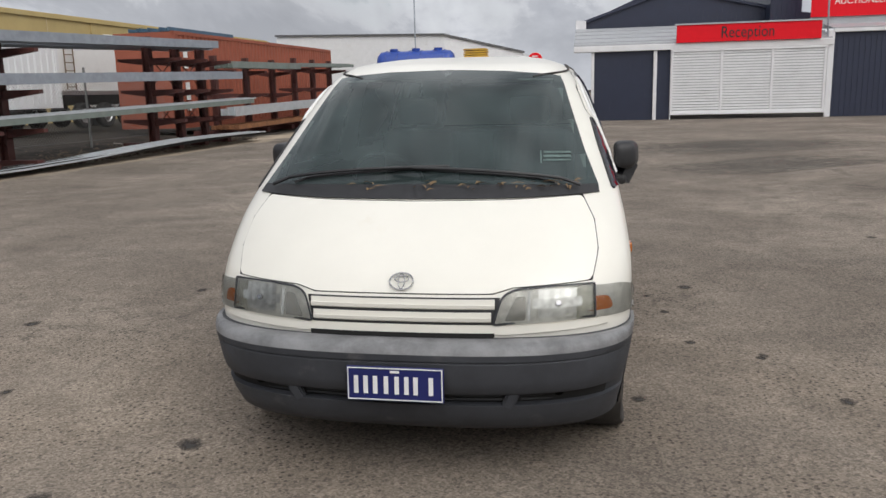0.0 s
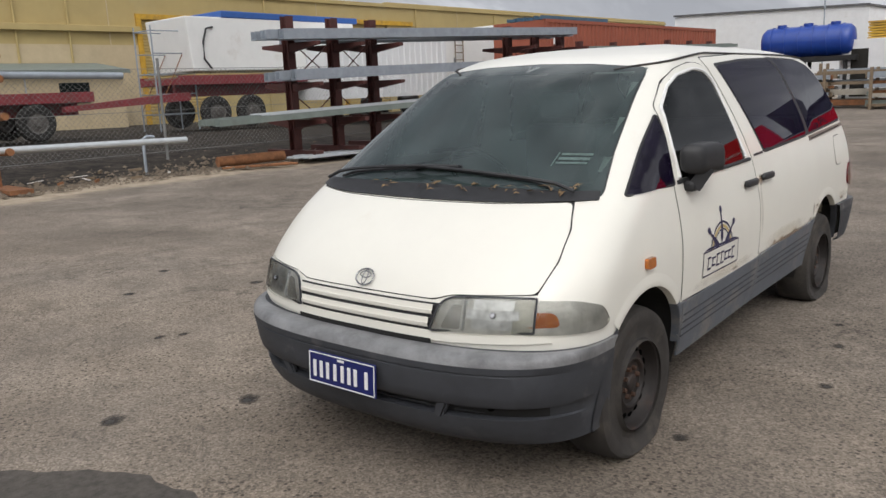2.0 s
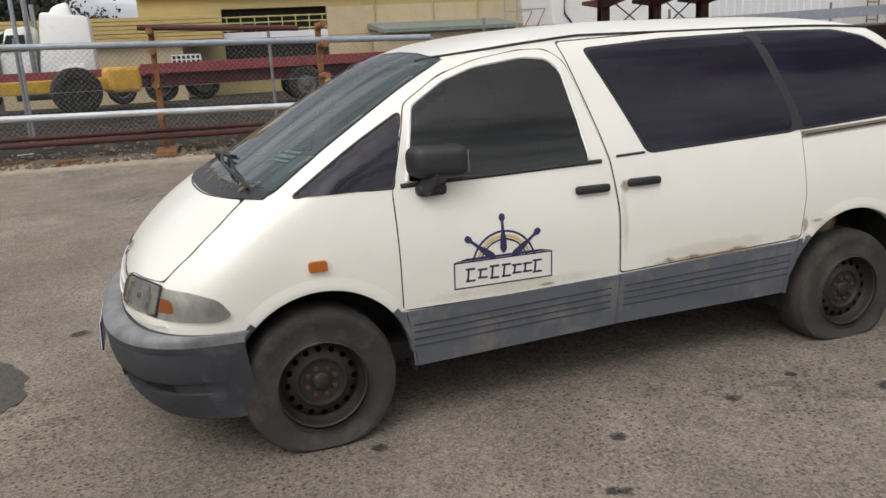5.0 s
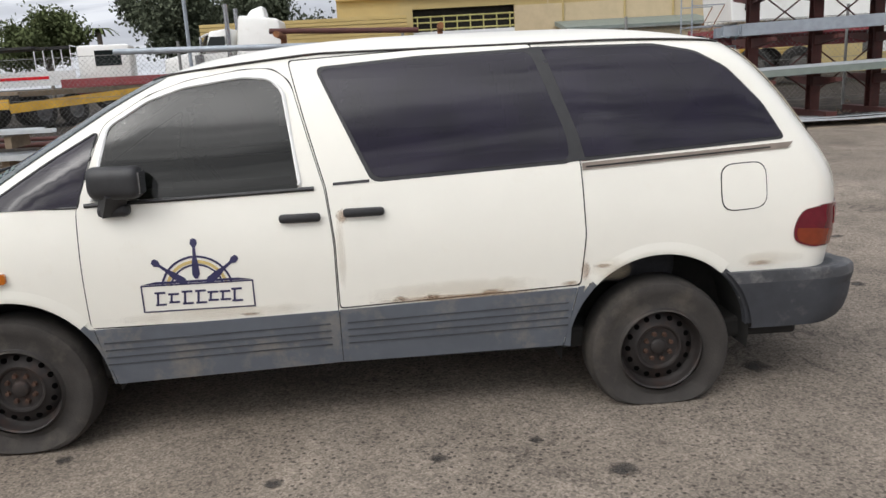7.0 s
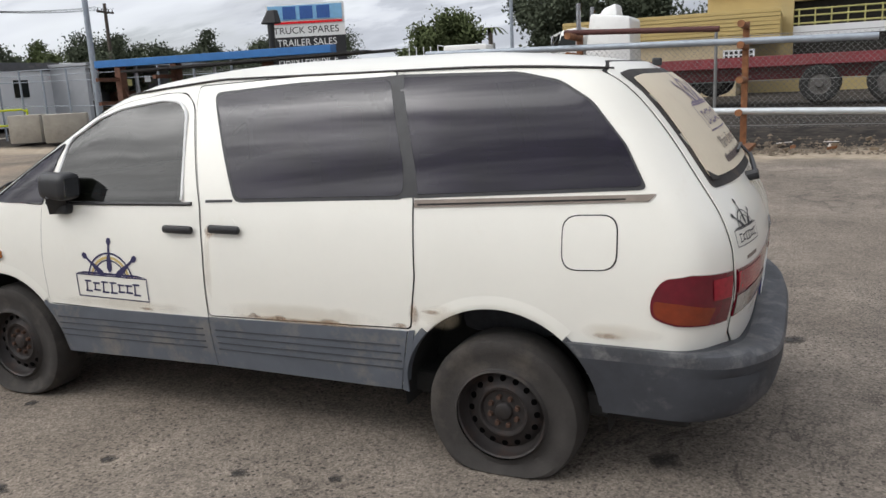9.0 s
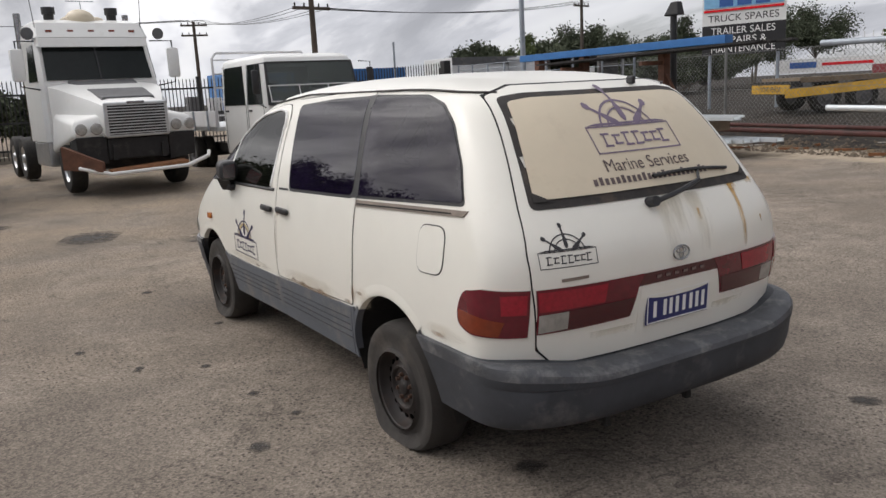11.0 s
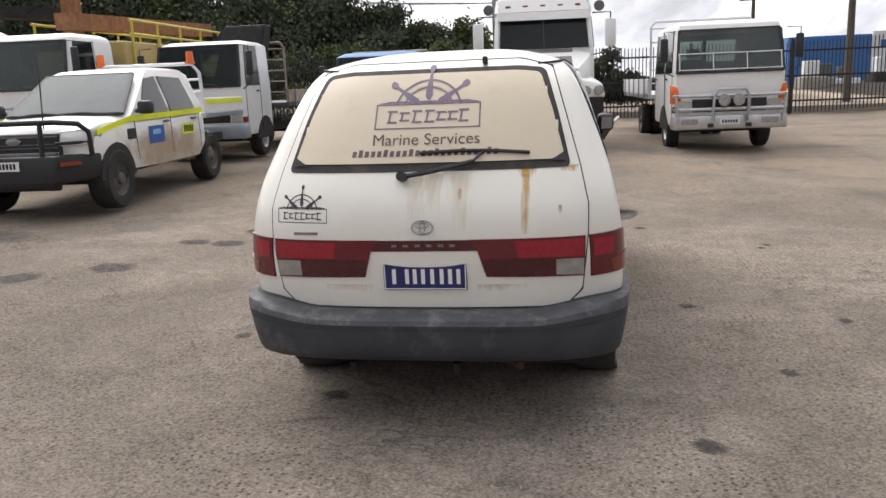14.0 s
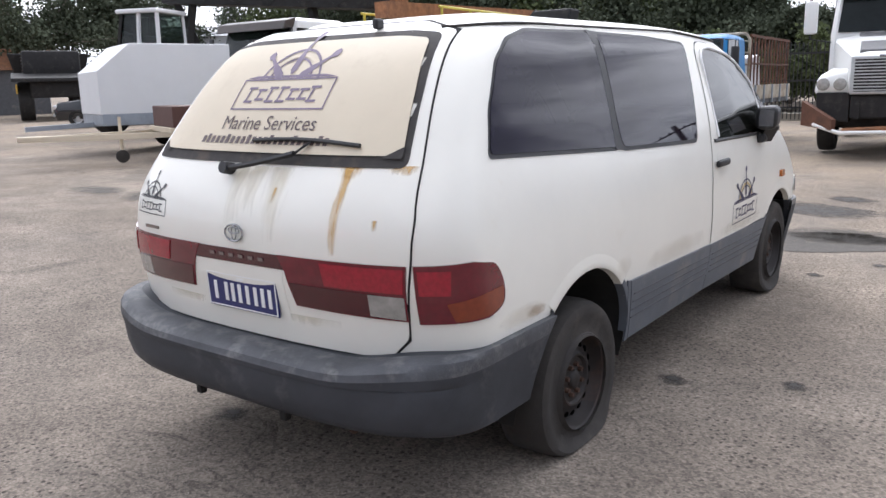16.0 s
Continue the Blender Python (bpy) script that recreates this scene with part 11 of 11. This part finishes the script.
# ---- rubbish along the verge ----
rnd = random.Random(21)
lg = thing("rusty_tube", "short rusty tube lying on the verge", "tube", group="scrap on the verge")
part("tube", rod(B(), (-11.1, 6.9, 0.16), (-10.9, 8.3, 0.17), 0.10, 14), M["rustbar"], lg, smooth=40)
lg = thing("rusty_tube", "thin rusty bars lying by the tube", "tube", group="scrap on the verge")
for k in range(3):
    part("bar_piece", rod(B(), (-10.8 + 0.1 * k, 6.8 + 0.2 * k, 0.06), (-10.4 + 0.1 * k, 8.1, 0.05), 0.025, 6), M["rustbar"], lg)
for k in range(4):
    lg = thing("rusty_bar", "rusty bar on the sandy verge", "bar", group="scrap on the verge")
    x, y = -10.6 - 0.25 * (k % 3), -4.5 + 1.0 * k
    part("bar_piece", bar(B(), (x, y, 0.06), (x - 0.35, y + rnd.uniform(0.2, 0.5), 0.05), 0.06, 0.05), M["rustbar"], lg)
st = thing("standpipe", "bent galvanised standpipe on the verge", "pipe", at_ground(-11.5, 5.65))
part("pipe", sweep(B(), [(0, 0, -0.1), (0, 0, 0.62), (0, 0.08, 0.66), (0, 0.22, 0.64)], 0.03, 8), M["galv"], st, smooth=50)
verts, faces = [], []
for k in range(5200):
    x, y = -10.55 - abs(rnd.gauss(0, 0.9)), rnd.uniform(-8, 21)
    s = abs(rnd.gauss(0, 0.026)) + 0.008
    g = gz(x, y)
    b0 = len(verts)
    a = rnd.uniform(0, 3.14)
    c, d = math.cos(a) * s, math.sin(a) * s
    verts += [(x - c, y - d, g - 0.004), (x + d, y - c, g - 0.004), (x + c, y + d, g - 0.004), (x - d, y + c, g - 0.004), (x + rnd.uniform(-s, s) * 0.3, y, g + s * 0.7)]
    faces += [(b0, b0 + 1, b0 + 4), (b0 + 1, b0 + 2, b0 + 4), (b0 + 2, b0 + 3, b0 + 4), (b0 + 3, b0, b0 + 4)]
me = bpy.data.meshes.new("rubble")
me.from_pydata(verts, [], faces)
me.materials.append(M["dirt_pile"])
tagged(new("rubble", me), "loose rubble and bark along the verge", "rubble", kind="stuff")

# litter and scrap
M["litter"] = mat("pale paper and plastic litter", (0.55, 0.52, 0.48), 0.8, var=0.3, scale=20)
for k in range(46):
    x, y = -10.9 - abs(rnd.gauss(0, 0.8)), rnd.uniform(-6, 20)
    a, l_, w_ = rnd.uniform(0, 3.14), rnd.uniform(0.03, 0.16), rnd.uniform(0.02, 0.06)
    scrap = k % 3 == 0
    bm = B()
    bar(bm, (0, 0, 0.012), (math.cos(a) * l_ * 2, math.sin(a) * l_ * 2, 0.012 + 0.5 * w_), w_, 0.012 if scrap else 0.05)
    bmesh.ops.bevel(bm, geom=bm.edges[:], offset=0.004, segments=1, affect="EDGES")
    ob = part("litter" if scrap else "scrap_piece", bm, M["litter"] if scrap else M["rustbar"] if k % 3 == 1 else M["wood"])
    ob.matrix_basis = at_ground(x, y)
    tagged(ob, "scrap of pale litter on the verge" if scrap else "broken scrap piece lying on the dirt", "litter", group="litter on the verge")
sc = thing("scaffold_frame", "light tube scaffold tower by the tank trailer", "scaffold", at_ground(-20.5, 11.35))
for dx in (-0.5, 0.5):
    for dy in (-0.65, 0.65):
        part("upright", rod(B(), (dx, dy, 0), (dx, dy, 3.1), 0.024, 8), M["galv"], sc, "tube upright")
    for z in (0.5, 1.1, 1.7, 2.3, 2.95):
        part("rung", rod(B(), (dx, -0.65, z), (dx, 0.65, z), 0.018, 6), M["galv"], sc)
    part("brace", rod(B(), (dx, -0.65, 0.6), (dx, 0.65, 2.9), 0.015, 6), M["rustbar"], sc, "diagonal brace")
for dy in (-0.65, 0.65):
    for z in (0.5, 1.7, 2.95):
        part("rung", rod(B(), (-0.5, dy, z), (0.5, dy, z), 0.018, 6), M["galv"], sc)
settle(WEST)

# ---- trees ----
TREES = [
    (-53.9, -18.4, 6.6, 0.5), (-53.6, -9.9, 8.6, 0.5), (-55.7, -7.0, 9.0, 0.5), (-56.0, -2.5, 7.6, 0.5),
    (3.0, -36, 4.2, 0.5), (5.2, -38, 5.2, 0.5), (7.2, -36, 5.8, 0.5), (10, -37, 6.2, 0.5), (12.5, -34, 7.2, 0.5), (15, -37, 9.5, 0.5), (18, -34, 9, 0.5), (21, -37, 10, 0.5), (24, -33, 9.5, 0.5), (27.5, -36, 10, 0.5), (31, -33, 10, 0.5), (35, -35, 10.5, 0.5), (39, -31, 5.0, 0.5), (45.5, -36, 9, 0.5), (47, -27, 10, 0.5), (51, -22, 11, 0.5), (54, -15, 10, 0.5), (57, -7, 11, 0.5), (58, 3, 10, 0.5), (56, 12, 11, 0.5),
    (-58, 46, 9, 0.5), (-62, 55, 10, 0.5), (-60, 36, 8, 0.5), (-64, 66, 10, 0.5),
    (-62, -60, 8.6, 0.45), (-73, -58, 8.2, 0.5), (-53, -61, 6.8, 0.5), (-84, -54, 9.5, 0.5), (-46, -60, 6.0, 0.5), (-100, -56, 11, 0.5), (-66, -62, 7.0, 0.5), (-92, -60, 9.0, 0.5), (-78, -62, 7.4, 0.5),
]
for i, (x, y, h_, sp) in enumerate(TREES):
    tree("gum_tree", x, y, h_, sp, 100 + i, "leaves" if i % 5 else "leaves_light", trunk=(0.24 if i % 3 else 0.40) if 4 <= i < 24 else 0.40, n=20 if 4 <= i < 24 else 15, size=0.165 if 4 <= i < 24 else 0.20, per=520 if 4 <= i < 22 else 480)
for i in range(19):
    x, y = 0.5 + 2.1 * i, -28.5 + 1.3 * math.sin(2.3 * i) + (0.0 if i < 12 else 0.25 * (i - 12))
    tree("bush", x, y, 3.0 + 0.5 * math.sin(1.7 * i) + (0.6 if i > 6 else 0), 0.8, 300 + i, "leaves_light" if i % 3 == 1 else "leaves", label="dense rounded green bush behind the fence", trunk=0.12, n=20, size=0.12, per=480)
tree("bush", -2.2, -23.5, 2.7, 0.8, 340, "leaves", label="dense rounded green bush behind the fence", trunk=0.12, n=26, size=0.11, per=420)
for i in range(16):
    x, y = -24.0 - 2.6 * i, -27.5 - 1.15 * i + 1.2 * math.sin(2.1 * i)
    tree("bush", x, y, 3.3 + 0.7 * math.sin(1.9 * i) + 0.10 * i, 0.8, 360 + i, "leaves", label="dense dark bush beyond the gate", trunk=0.12, n=16, size=0.16, per=300)
# palm
pm = thing("palm_tree", "small palm with drooping fronds", "tree", at_ground(-53.8, -14.7))
part("trunk", rod(B(), (0, 0, 0), (0.2, 0, 4.6), 0.22, 10, 0.16), M["bark"], pm)
for k in range(14):
    a = 6.283 * k / 14
    bm = B()
    pts = [Vector((0.2 + math.cos(a) * r, math.sin(a) * r, 4.6 + 0.9 * r - 0.75 * r * r)) for r in (0.0, 0.35, 0.7, 1.05, 1.4)]
    for j in range(4):
        sd = Vector((-math.sin(a), math.cos(a), 0)) * (0.17 - 0.03 * j)
        vs = [bm.verts.new(q) for q in (pts[j] - sd, pts[j + 1] - sd * 0.8, pts[j + 1] + sd * 0.8, pts[j] + sd)]
        bm.faces.new(vs)
    part("frond", bm, M["leaves_light"], pm)
settle(SOUTH)
